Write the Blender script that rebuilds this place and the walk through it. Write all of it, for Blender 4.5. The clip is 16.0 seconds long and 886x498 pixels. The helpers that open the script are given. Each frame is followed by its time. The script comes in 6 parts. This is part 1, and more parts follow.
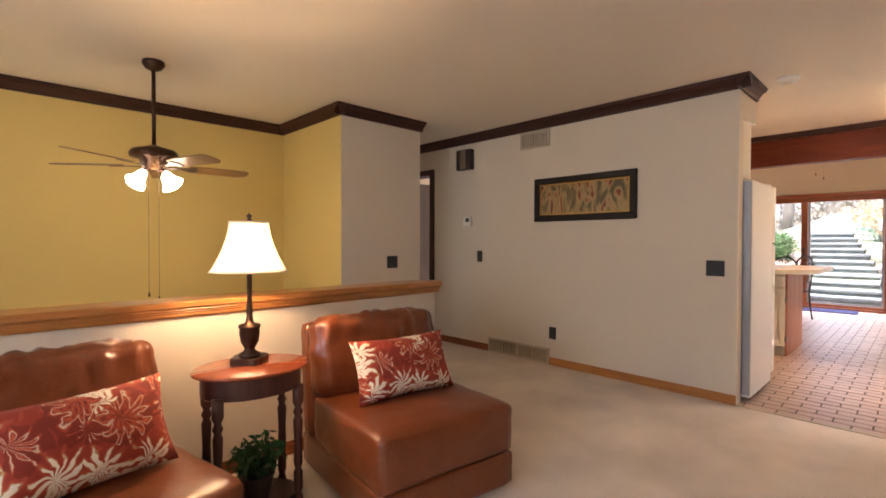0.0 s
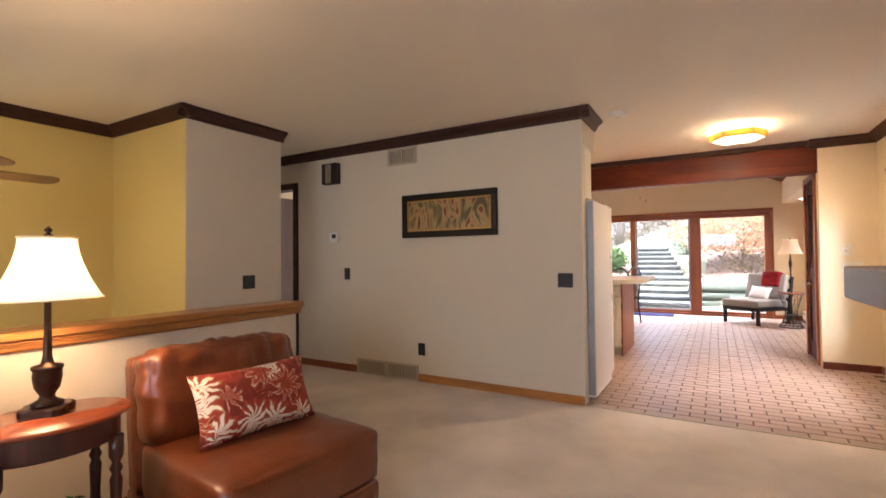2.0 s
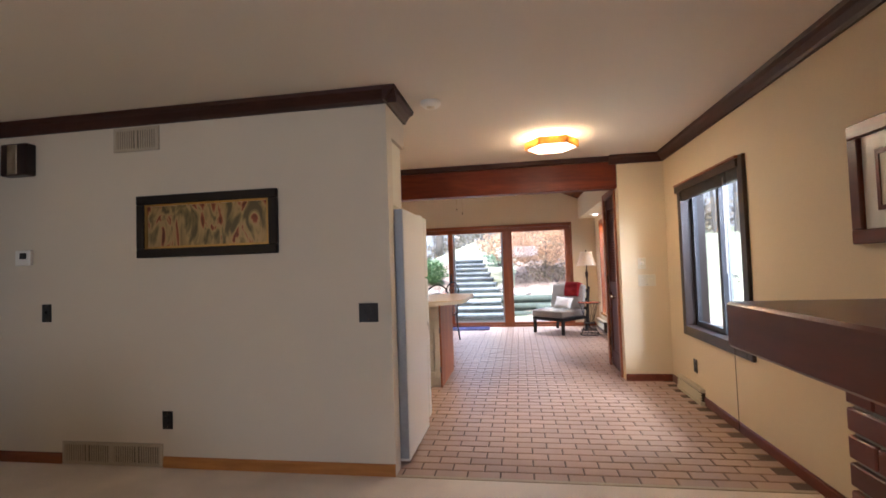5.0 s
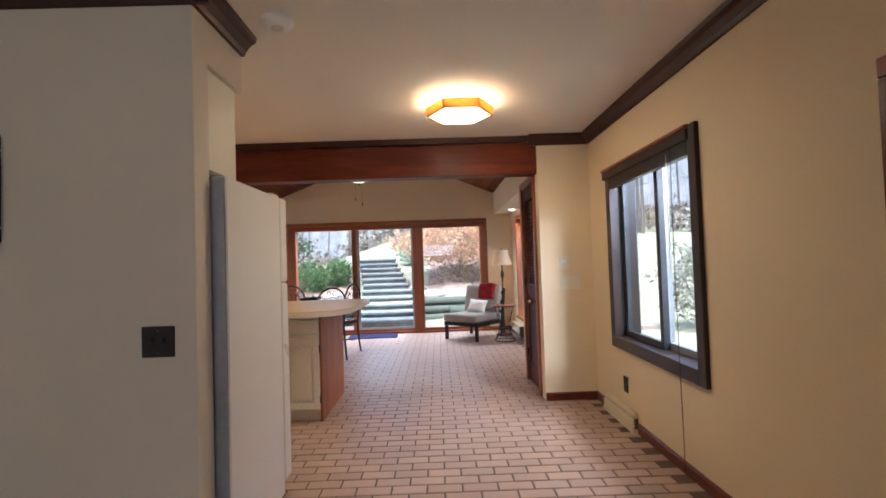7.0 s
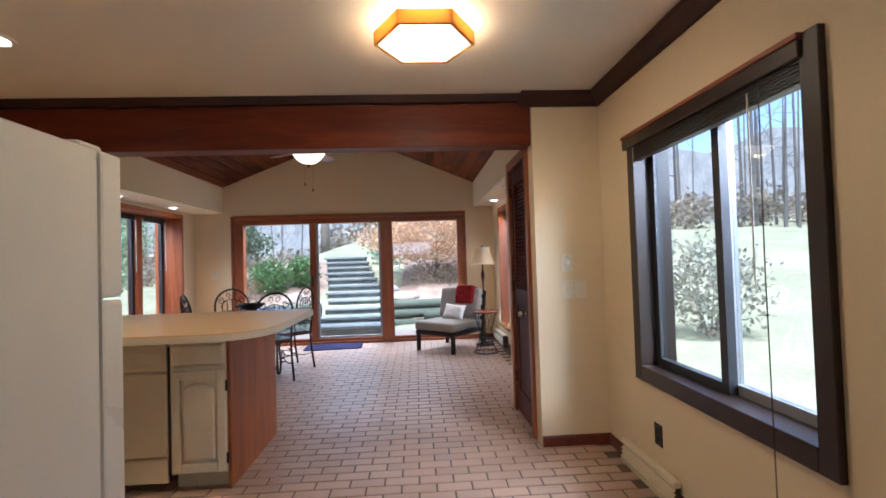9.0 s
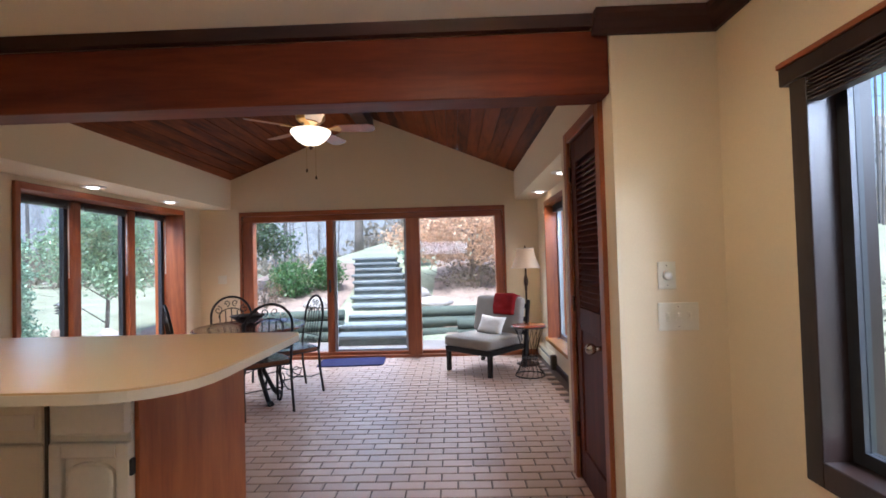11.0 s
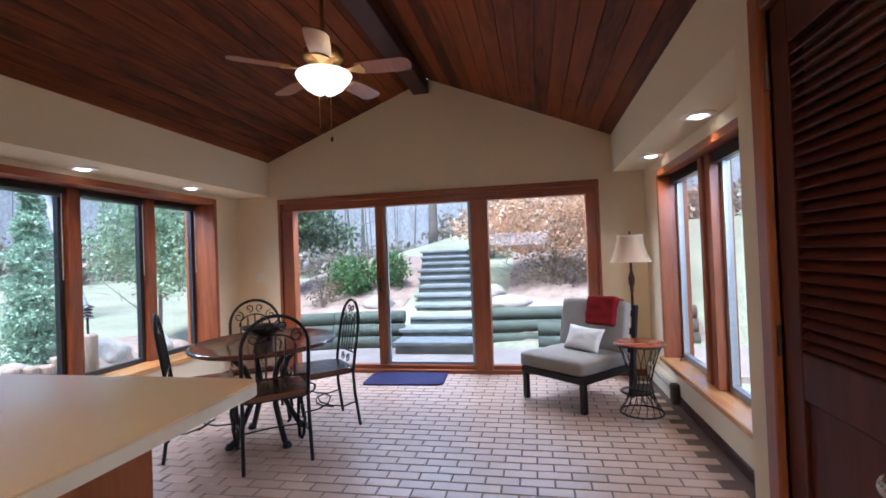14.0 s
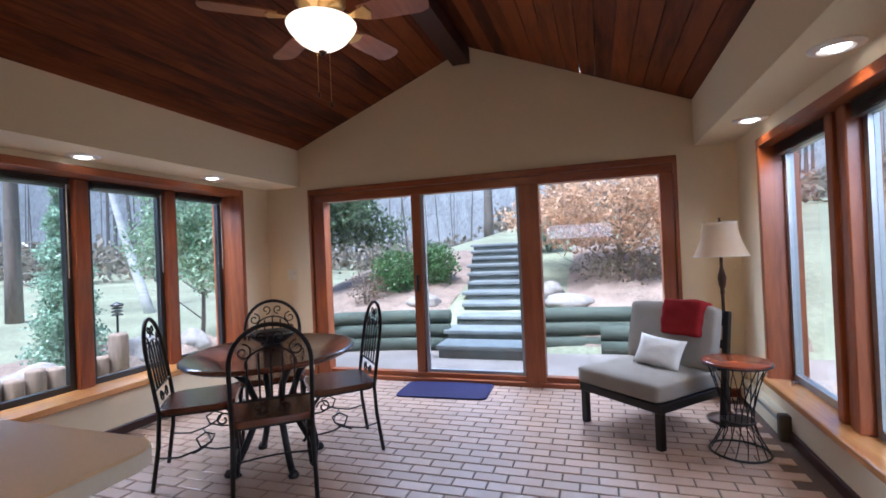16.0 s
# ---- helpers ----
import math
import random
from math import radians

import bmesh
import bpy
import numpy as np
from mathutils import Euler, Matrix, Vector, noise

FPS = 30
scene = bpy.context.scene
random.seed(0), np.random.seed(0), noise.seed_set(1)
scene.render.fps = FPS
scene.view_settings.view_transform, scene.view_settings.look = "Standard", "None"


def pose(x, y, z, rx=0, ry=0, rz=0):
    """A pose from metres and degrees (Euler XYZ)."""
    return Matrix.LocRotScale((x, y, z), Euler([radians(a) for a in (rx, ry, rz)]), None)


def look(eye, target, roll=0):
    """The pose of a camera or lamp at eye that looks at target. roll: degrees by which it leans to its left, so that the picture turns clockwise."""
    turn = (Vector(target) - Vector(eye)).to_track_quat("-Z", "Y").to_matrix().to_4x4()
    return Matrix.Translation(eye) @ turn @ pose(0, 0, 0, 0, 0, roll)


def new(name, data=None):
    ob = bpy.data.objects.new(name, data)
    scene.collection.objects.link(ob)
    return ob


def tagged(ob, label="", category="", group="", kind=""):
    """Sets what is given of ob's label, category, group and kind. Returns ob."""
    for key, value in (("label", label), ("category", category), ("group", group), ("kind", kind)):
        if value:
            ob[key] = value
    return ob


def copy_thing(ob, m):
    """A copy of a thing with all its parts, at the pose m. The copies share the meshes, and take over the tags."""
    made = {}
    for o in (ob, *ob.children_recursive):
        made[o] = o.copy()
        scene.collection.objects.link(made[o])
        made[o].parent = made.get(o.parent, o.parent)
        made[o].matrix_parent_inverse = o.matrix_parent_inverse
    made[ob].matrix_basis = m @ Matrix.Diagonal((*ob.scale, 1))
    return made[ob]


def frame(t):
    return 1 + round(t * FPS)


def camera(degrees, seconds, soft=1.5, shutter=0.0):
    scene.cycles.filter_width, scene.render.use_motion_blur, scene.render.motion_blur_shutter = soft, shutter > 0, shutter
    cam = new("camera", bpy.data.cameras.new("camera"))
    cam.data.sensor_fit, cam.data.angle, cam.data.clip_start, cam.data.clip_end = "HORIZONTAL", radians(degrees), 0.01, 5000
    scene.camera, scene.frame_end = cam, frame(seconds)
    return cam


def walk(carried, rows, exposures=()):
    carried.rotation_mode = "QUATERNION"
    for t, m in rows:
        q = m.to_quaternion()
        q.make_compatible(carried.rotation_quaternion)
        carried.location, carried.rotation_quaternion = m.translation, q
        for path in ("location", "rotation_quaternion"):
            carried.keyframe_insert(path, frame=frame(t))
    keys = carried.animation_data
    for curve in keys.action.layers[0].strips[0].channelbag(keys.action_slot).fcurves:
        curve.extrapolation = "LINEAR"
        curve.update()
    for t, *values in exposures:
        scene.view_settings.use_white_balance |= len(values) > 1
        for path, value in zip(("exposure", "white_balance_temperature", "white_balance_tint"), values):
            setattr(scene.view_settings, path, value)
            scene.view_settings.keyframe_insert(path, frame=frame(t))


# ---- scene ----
cam = camera(87.1, 16.0, soft=1.7)
PATH = [
    (0, (0.993, 0.213, 1.196), (2.381, 1.652, 1.165), 0.1),
    (0.5, (1.025, 0.221, 1.193), (2.494, 1.579, 1.184), 0.1),
    (1, (1.041, 0.235, 1.193), (2.6, 1.488, 1.202), 0.1),
    (1.5, (1.07, 0.219, 1.198), (2.711, 1.363, 1.222), -0.2),
    (2, (1.088, 0.24, 1.193), (2.813, 1.251, 1.232), -0.6),
    (2.5, (1.154, 0.26, 1.195), (2.945, 1.15, 1.237), -0.9),
    (3, (1.296, 0.295, 1.203), (3.132, 1.089, 1.245), -1.0),
    (3.5, (1.477, 0.318, 1.217), (3.346, 1.028, 1.277), -0.8),
    (4, (1.65, 0.346, 1.228), (3.559, 0.937, 1.309), -1.0),
    (4.5, (1.849, 0.405, 1.26), (3.8, 0.836, 1.342), -1.5),
    (4.7, (1.945, 0.397, 1.273), (3.907, 0.78, 1.352), -1.7),
    (7, (3.093, 0.234, 1.264), (5.091, 0.21, 1.325), -1.9),
    (7.5, (3.358, 0.21, 1.272), (5.355, 0.123, 1.334), -2.0),
    (8, (3.621, 0.173, 1.293), (5.616, 0.05, 1.345), -2.1),
    (8.5, (3.878, 0.166, 1.283), (5.873, 0.024, 1.325), -1.8),
    (9, (4.174, 0.111, 1.277), (6.17, -0.002, 1.326), -1.8),
    (9.2, (4.316, 0.103, 1.285), (6.312, -0.007, 1.334), -1.7),
    (11.5, (5.464, 0.009, 1.325), (7.46, 0.123, 1.37), -1.9),
    (12, (5.723, 0.018, 1.325), (7.715, 0.198, 1.365), -2.3),
    (12.5, (5.975, -0.025, 1.32), (7.958, 0.231, 1.367), -2.3),
    (13, (6.184, -0.049, 1.318), (8.158, 0.269, 1.366), -2.2),
    (13.5, (6.382, -0.045, 1.321), (8.351, 0.309, 1.357), -2.0),
    (14, (6.551, -0.005, 1.331), (8.513, 0.382, 1.358), -2.2),
    (14.5, (6.75, -0.048, 1.342), (8.695, 0.417, 1.362), -2.3),
    (15, (6.919, -0.037, 1.333), (8.849, 0.484, 1.36), -2.3),
    (15.5, (7.061, -0.022, 1.335), (8.976, 0.553, 1.353), -2.4),
    (16, (7.235, -0.018, 1.325), (9.133, 0.614, 1.337), -2.5),
]
EXPOSURES = [(0.0, 2.33, 6350, 22), (2.0, 2.32, 6200, 21), (3.5, 2.06, 5850, 19), (7.0, 1.46, 5600, 16), (9.0, 1.22, 5450, 14), (12.5, 1.24, 5230, 15), (16.0, 0.93, 5150, 15)]
walk(cam, [(t, look(eye, target, roll)) for t, eye, target, roll in PATH], EXPOSURES)

# ---- light and sky ----
world = bpy.data.worlds.new("world")
scene.world = world
world.use_nodes = True
wn = world.node_tree.nodes
sky = wn.new("ShaderNodeTexSky")
sky.sky_type = 'NISHITA'
sky.sun_disc = False
sky.sun_elevation = radians(66)
sky.sun_rotation = radians(-90)
sky.air_density = 1.0
sky.dust_density = 1.2
wn["Background"].inputs["Strength"].default_value = 0.15
world.node_tree.links.new(sky.outputs["Color"], wn["Background"].inputs["Color"])

sun_data = bpy.data.lights.new("sun", 'SUN')
sun_data.energy = 4.0
sun_data.angle = radians(14)
sun_data.color = (1.0, 0.96, 0.9)
sun = new("sun", sun_data)
sun.matrix_world = look((-3, 4, 30), (10, 2, 0))


def area_lamp(name, place, target, sx, sy, watts, colour=(0.9, 0.95, 1.0)):
    d = bpy.data.lights.new(name, 'AREA')
    d.shape, d.size, d.size_y, d.energy, d.color = 'RECTANGLE', sx, sy, watts, colour
    o = new(name, d)
    o.matrix_world = look(place, target)
    return o


def bulb_lamp(name, place, watts, colour=(1.0, 0.72, 0.38), radius=0.03):
    d = bpy.data.lights.new(name, 'POINT')
    d.energy, d.color, d.shadow_soft_size = watts, colour, radius
    o = new(name, d)
    o.location = place
    return o


def spot_lamp(name, place, target, watts, colour=(1.0, 0.68, 0.34), size=120):
    d = bpy.data.lights.new(name, 'SPOT')
    d.energy, d.color, d.spot_size, d.spot_blend, d.shadow_soft_size = watts, colour, radians(size), 0.8, 0.04
    o = new(name, d)
    o.matrix_world = look(place, target)
    return o


CEIL = 2.40
SKYBLUE = (0.86, 0.93, 1.0)
# daylight from the sky above each opening
area_lamp("slider_daylight", (12.9, 1.22, 3.0), (10.2, 1.22, 0.0), 3.4, 1.2, 140, SKYBLUE)
area_lamp("left_window_daylight", (10.2, 4.75, 2.75), (10.2, 2.0, 0.2), 2.3, 0.9, 70, SKYBLUE)
area_lamp("right_window_daylight", (10.3, -2.3, 2.75), (10.3, 0.6, 0.2), 1.7, 0.9, 15, SKYBLUE)
area_lamp("dining_window_daylight", (6.2, -3.3, 3.7), (6.4, 0.2, 0.4), 1.8, 0.7, 60, SKYBLUE)
area_lamp("dining_window_west_daylight", (3.9, -3.1, 2.7), (7.2, -0.95, 0.8), 1.4, 1.4, 95, SKYBLUE)
area_lamp("picture_window_daylight", (-2.5, 0.6, 1.9), (0.9, 0.5, 0.0), 2.6, 0.6, 17, (0.8, 0.9, 1.0))
area_lamp("hall_daylight", (6.6, 5.6, 1.6), (5.2, 5.0, 0.8), 0.9, 1.2, 16, SKYBLUE)
# lamps
bulb_lamp("table_lamp_light", (1.82, 2.325, 1.165), 5.8, (1.0, 0.68, 0.36))
bulb_lamp("stair_fan_light", (1.78, 3.8, 1.55), 0.95, (1.0, 0.68, 0.26), 0.06)
bulb_lamp("hexagon_light", (6.35, 0.045, 2.36), 17, (1.0, 0.74, 0.42), 0.08)
bulb_lamp("sunroom_fan_light", (9.27, 1.25, 2.40), 3.6, (1.0, 0.6, 0.25), 0.07)
spot_lamp("kitchen_light", (6.48, 2.1, 2.385), (6.48, 2.1, 0), 26, (1.0, 0.74, 0.42), 150)
for sx, sy in ((9.69, -1.03), (10.93, -1.04)):
    spot_lamp("soffit_spot_light", (sx, sy, 2.08), (sx, sy + 0.1, 0), 9)
for sx, sy in ((9.60, 3.46), (10.75, 3.43)):
    spot_lamp("soffit_spot_light", (sx, sy, 2.06), (sx, sy - 0.1, 0), 9)


# ---- materials ----
def mat(name, colour, rough=0.6, metal=0.0, vary=0.12, grain=40.0, bump=0.1, stains=2.0, spec=0.5, stretch=(1, 1, 1), coat=0.0):
    """A surface with variation at two scales and fine relief."""
    m = bpy.data.materials.new(name)
    m.use_nodes = True
    n, l = m.node_tree.nodes, m.node_tree.links
    b = n["Principled BSDF"]
    b.inputs["Metallic"].default_value = metal
    b.inputs["Specular IOR Level"].default_value = spec
    b.inputs["Coat Weight"].default_value = coat
    co = n.new("ShaderNodeTexCoord")
    mp = n.new("ShaderNodeMapping")
    mp.inputs["Scale"].default_value = stretch
    l.new(co.outputs["Object"], mp.inputs["Vector"])
    fine, wide = n.new("ShaderNodeTexNoise"), n.new("ShaderNodeTexNoise")
    fine.inputs["Scale"].default_value, wide.inputs["Scale"].default_value = grain, stains
    fine.inputs["Detail"].default_value, wide.inputs["Detail"].default_value = 5, 4
    for q in (fine, wide):
        l.new(mp.outputs["Vector"], q.inputs["Vector"])
    add = n.new("ShaderNodeMath")
    add.operation = 'ADD'
    l.new(fine.outputs["Fac"], add.inputs[0])
    l.new(wide.outputs["Fac"], add.inputs[1])
    ramp = n.new("ShaderNodeMapRange")
    ramp.inputs["From Min"].default_value, ramp.inputs["From Max"].default_value = 0.6, 1.4
    ramp.inputs["To Min"].default_value, ramp.inputs["To Max"].default_value = 1 - vary, 1 + vary
    l.new(add.outputs[0], ramp.inputs["Value"])
    mul = n.new("ShaderNodeVectorMath")
    mul.operation = 'SCALE'
    mul.inputs[0].default_value = colour
    l.new(ramp.outputs["Result"], mul.inputs["Scale"])
    l.new(mul.outputs["Vector"], b.inputs["Base Color"])
    rr = n.new("ShaderNodeMapRange")
    rr.inputs["To Min"].default_value, rr.inputs["To Max"].default_value = max(0.02, rough - 0.08), min(1, rough + 0.08)
    l.new(wide.outputs["Fac"], rr.inputs["Value"])
    l.new(rr.outputs["Result"], b.inputs["Roughness"])
    if bump:
        bp = n.new("ShaderNodeBump")
        bp.inputs["Strength"].default_value, bp.inputs["Distance"].default_value = bump, 0.004
        l.new(fine.outputs["Fac"], bp.inputs["Height"])
        l.new(bp.outputs["Normal"], b.inputs["Normal"])
    return m


def wood(name, light, dark, rough=0.35, along="X", scale=6.0, coat=0.2, knots=False, pieces=False, spec=0.35):
    """Wood with long grain along one axis, and a shift of tone from piece to piece."""
    m = bpy.data.materials.new(name)
    m.use_nodes = True
    n, l = m.node_tree.nodes, m.node_tree.links
    b = n["Principled BSDF"]
    b.inputs["Coat Weight"].default_value = coat
    b.inputs["Coat Roughness"].default_value = 0.25
    b.inputs["Specular IOR Level"].default_value = spec
    co, mp = n.new("ShaderNodeTexCoord"), n.new("ShaderNodeMapping")
    s = {"X": (0.12, 1, 1), "Y": (1, 0.12, 1), "Z": (1, 1, 0.12)}[along]
    mp.inputs["Scale"].default_value = s
    l.new(co.outputs["Object"], mp.inputs["Vector"])
    geo = n.new("ShaderNodeNewGeometry")
    if pieces:
        sh = n.new("ShaderNodeVectorMath")
        sh.operation = 'MULTIPLY_ADD'
        cmb = n.new("ShaderNodeCombineXYZ")
        for k in range(3):
            l.new(geo.outputs["Random Per Island"], cmb.inputs[k])
        l.new(cmb.outputs[0], sh.inputs[0])
        sh.inputs[1].default_value = (31, 17, 23)
        l.new(mp.outputs["Vector"], sh.inputs[2])
        vec = sh.outputs["Vector"]
    else:
        vec = mp.outputs["Vector"]
    g1, g2 = n.new("ShaderNodeTexNoise"), n.new("ShaderNodeTexNoise")
    g1.inputs["Scale"].default_value, g1.inputs["Detail"].default_value, g1.inputs["Distortion"].default_value = scale * 6, 6, 0.6
    g2.inputs["Scale"].default_value, g2.inputs["Detail"].default_value, g2.inputs["Distortion"].default_value = scale, 3, 1.2
    l.new(vec, g1.inputs["Vector"])
    l.new(vec, g2.inputs["Vector"])
    mx = n.new("ShaderNodeMath")
    mx.operation = 'MULTIPLY_ADD'
    l.new(g1.outputs["Fac"], mx.inputs[0])
    mx.inputs[1].default_value = 0.55
    l.new(g2.outputs["Fac"], mx.inputs[2])
    last = mx.outputs[0]
    if pieces:
        ad = n.new("ShaderNodeMath")
        ad.operation = 'MULTIPLY_ADD'
        l.new(geo.outputs["Random Per Island"], ad.inputs[0])
        ad.inputs[1].default_value = 0.45
        l.new(last, ad.inputs[2])
        sb = n.new("ShaderNodeMath")
        sb.operation = 'SUBTRACT'
        l.new(ad.outputs[0], sb.inputs[0])
        sb.inputs[1].default_value = 0.22
        last = sb.outputs[0]
    cr = n.new("ShaderNodeValToRGB")
    cr.color_ramp.elements[0].position, cr.color_ramp.elements[0].color = 0.5, (*dark, 1)
    cr.color_ramp.elements[1].position, cr.color_ramp.elements[1].color = 1.05 if not pieces else 1.0, (*light, 1)
    l.new(last, cr.inputs["Fac"])
    col = cr.outputs["Color"]
    if knots:
        vo = n.new("ShaderNodeTexVoronoi")
        vo.inputs["Scale"].default_value = 1.6
        km = n.new("ShaderNodeMapping")
        km.inputs["Scale"].default_value = {"X": (0.6, 1, 1), "Y": (1, 0.6, 1), "Z": (1, 1, 0.6)}[along]
        l.new(co.outputs["Object"], km.inputs["Vector"])
        l.new(km.outputs["Vector"], vo.inputs["Vector"])
        kr = n.new("ShaderNodeMapRange")
        kr.inputs["From Min"].default_value, kr.inputs["From Max"].default_value = 0.02, 0.05
        kr.inputs["To Min"].default_value = 0.35
        l.new(vo.outputs["Distance"], kr.inputs["Value"])
        km2 = n.new("ShaderNodeVectorMath")
        km2.operation = 'SCALE'
        l.new(col, km2.inputs[0])
        l.new(kr.outputs["Result"], km2.inputs["Scale"])
        col = km2.outputs["Vector"]
    l.new(col, b.inputs["Base Color"])
    b.inputs["Roughness"].default_value = rough
    bp = n.new("ShaderNodeBump")
    bp.inputs["Strength"].default_value, bp.inputs["Distance"].default_value = 0.12, 0.002
    l.new(g1.outputs["Fac"], bp.inputs["Height"])
    l.new(bp.outputs["Normal"], b.inputs["Normal"])
    return m


def glow(name, colour, strength):
    m = bpy.data.materials.new(name)
    m.use_nodes = True
    b = m.node_tree.nodes["Principled BSDF"]
    b.inputs["Base Color"].default_value = (*colour, 1)
    b.inputs["Emission Color"].default_value = (*colour, 1)
    b.inputs["Emission Strength"].default_value = strength
    b.inputs["Roughness"].default_value = 0.4
    return m


def glass(name):
    m = bpy.data.materials.new(name)
    m.use_nodes = True
    b = m.node_tree.nodes["Principled BSDF"]
    b.inputs["Base Color"].default_value = (0.97, 0.99, 0.98, 1)
    b.inputs["Transmission Weight"].default_value = 1.0
    b.inputs["Roughness"].default_value = 0.0
    b.inputs["IOR"].default_value = 1.35
    return m


def cloth_shade(name, colour):
    """Lamp shade cloth that lets some light through."""
    m = bpy.data.materials.new(name)
    m.use_nodes = True
    n, l = m.node_tree.nodes, m.node_tree.links
    d, t, x = n.new("ShaderNodeBsdfDiffuse"), n.new("ShaderNodeBsdfTranslucent"), n.new("ShaderNodeMixShader")
    no = n.new("ShaderNodeTexNoise")
    no.inputs["Scale"].default_value = 90
    cr = n.new("ShaderNodeMixRGB")
    cr.inputs["Color1"].default_value = (*[c * 0.9 for c in colour], 1)
    cr.inputs["Color2"].default_value = (*colour, 1)
    l.new(no.outputs["Fac"], cr.inputs["Fac"])
    for q in (d, t):
        l.new(cr.outputs["Color"], q.inputs["Color"])
    x.inputs["Fac"].default_value = 0.55
    l.new(d.outputs[0], x.inputs[1])
    l.new(t.outputs[0], x.inputs[2])
    l.new(x.outputs[0], n["Material Output"].inputs["Surface"])
    return m


def floral(name):
    """Woven floral print: white blooms and rust blooms on a rust ground."""
    m = mat(name, (0.4, 0.05, 0.02), 0.85, vary=0.2, grain=60, bump=0.2)
    n, l = m.node_tree.nodes, m.node_tree.links
    b = n["Principled BSDF"]
    co = n.new("ShaderNodeTexCoord")
    vo = n.new("ShaderNodeTexVoronoi")
    vo.inputs["Scale"].default_value = 7.0
    soft = n.new("ShaderNodeTexNoise")
    soft.inputs["Scale"].default_value = 14
    l.new(co.outputs["Object"], soft.inputs["Vector"])
    bend = n.new("ShaderNodeVectorMath")
    bend.operation = 'MULTIPLY_ADD'
    bend.inputs[1].default_value = (0.075, 0.075, 0.075)
    l.new(soft.outputs["Color"], bend.inputs[0])
    l.new(co.outputs["Object"], bend.inputs[2])
    l.new(bend.outputs["Vector"], vo.inputs["Vector"])
    loc = n.new("ShaderNodeVectorMath")
    loc.operation = 'SUBTRACT'
    l.new(bend.outputs["Vector"], loc.inputs[0])
    l.new(vo.outputs["Position"], loc.inputs[1])
    sp = n.new("ShaderNodeSeparateXYZ")
    l.new(loc.outputs["Vector"], sp.inputs[0])
    an = n.new("ShaderNodeMath")
    an.operation = 'ARCTAN2'
    l.new(sp.outputs["X"], an.inputs[0])
    l.new(sp.outputs["Z"], an.inputs[1])
    k = n.new("ShaderNodeMath")
    k.operation = 'MULTIPLY'
    k.inputs[1].default_value = 11.0
    l.new(an.outputs[0], k.inputs[0])
    co2 = n.new("ShaderNodeMath")
    co2.operation = 'COSINE'
    l.new(k.outputs[0], co2.inputs[0])
    wv = n.new("ShaderNodeMath")
    wv.operation = 'MULTIPLY_ADD'
    l.new(co2.outputs[0], wv.inputs[0])
    wv.inputs[1].default_value = 0.16
    l.new(vo.outputs["Distance"], wv.inputs[2])
    wd = n.new("ShaderNodeTexNoise")
    wd.inputs["Scale"].default_value = 34
    l.new(co.outputs["Object"], wd.inputs["Vector"])
    wv2 = n.new("ShaderNodeMath")
    wv2.operation = 'MULTIPLY_ADD'
    l.new(wd.outputs["Fac"], wv2.inputs[0])
    wv2.inputs[1].default_value = 0.42
    l.new(wv.outputs[0], wv2.inputs[2])
    petal = n.new("ShaderNodeValToRGB")
    e = petal.color_ramp.elements
    e[0].position, e[0].color = 0.28, (0.45, 0.09, 0.04, 1)
    e[1].position, e[1].color = 0.36, (0.75, 0.68, 0.56, 1)
    for p, c in ((0.60, (0.75, 0.68, 0.56, 1)), (0.64, (0.42, 0.28, 0.12, 1)), (0.7, (0.4, 0.06, 0.025, 1)), (0.85, (0.28, 0.03, 0.015, 1))):
        q = e.new(p)
        q.color = c
    l.new(wv2.outputs[0], petal.inputs["Fac"])
    rust = n.new("ShaderNodeValToRGB")
    e = rust.color_ramp.elements
    e[0].position, e[0].color = 0.22, (0.12, 0.012, 0.008, 1)
    e[1].position, e[1].color = 0.8, (0.2, 0.02, 0.01, 1)
    for p, c in ((0.34, (0.42, 0.05, 0.02, 1)), (0.42, (0.16, 0.016, 0.01, 1)), (0.52, (0.5, 0.09, 0.03, 1)), (0.6, (0.24, 0.025, 0.012, 1)), (0.66, (0.62, 0.5, 0.36, 1)), (0.7, (0.4, 0.06, 0.02, 1))):
        e.new(p).color = c
    l.new(wv2.outputs[0], rust.inputs["Fac"])
    sel = n.new("ShaderNodeSeparateColor")
    l.new(vo.outputs["Color"], sel.inputs[0])
    th = n.new("ShaderNodeMath")
    th.operation = 'GREATER_THAN'
    th.inputs[1].default_value = 0.3
    l.new(sel.outputs[0], th.inputs[0])
    mx = n.new("ShaderNodeMixRGB")
    l.new(th.outputs[0], mx.inputs["Fac"])
    l.new(rust.outputs["Color"], mx.inputs["Color1"])
    l.new(petal.outputs["Color"], mx.inputs["Color2"])
    l.new(mx.outputs["Color"], b.inputs["Base Color"])
    return m


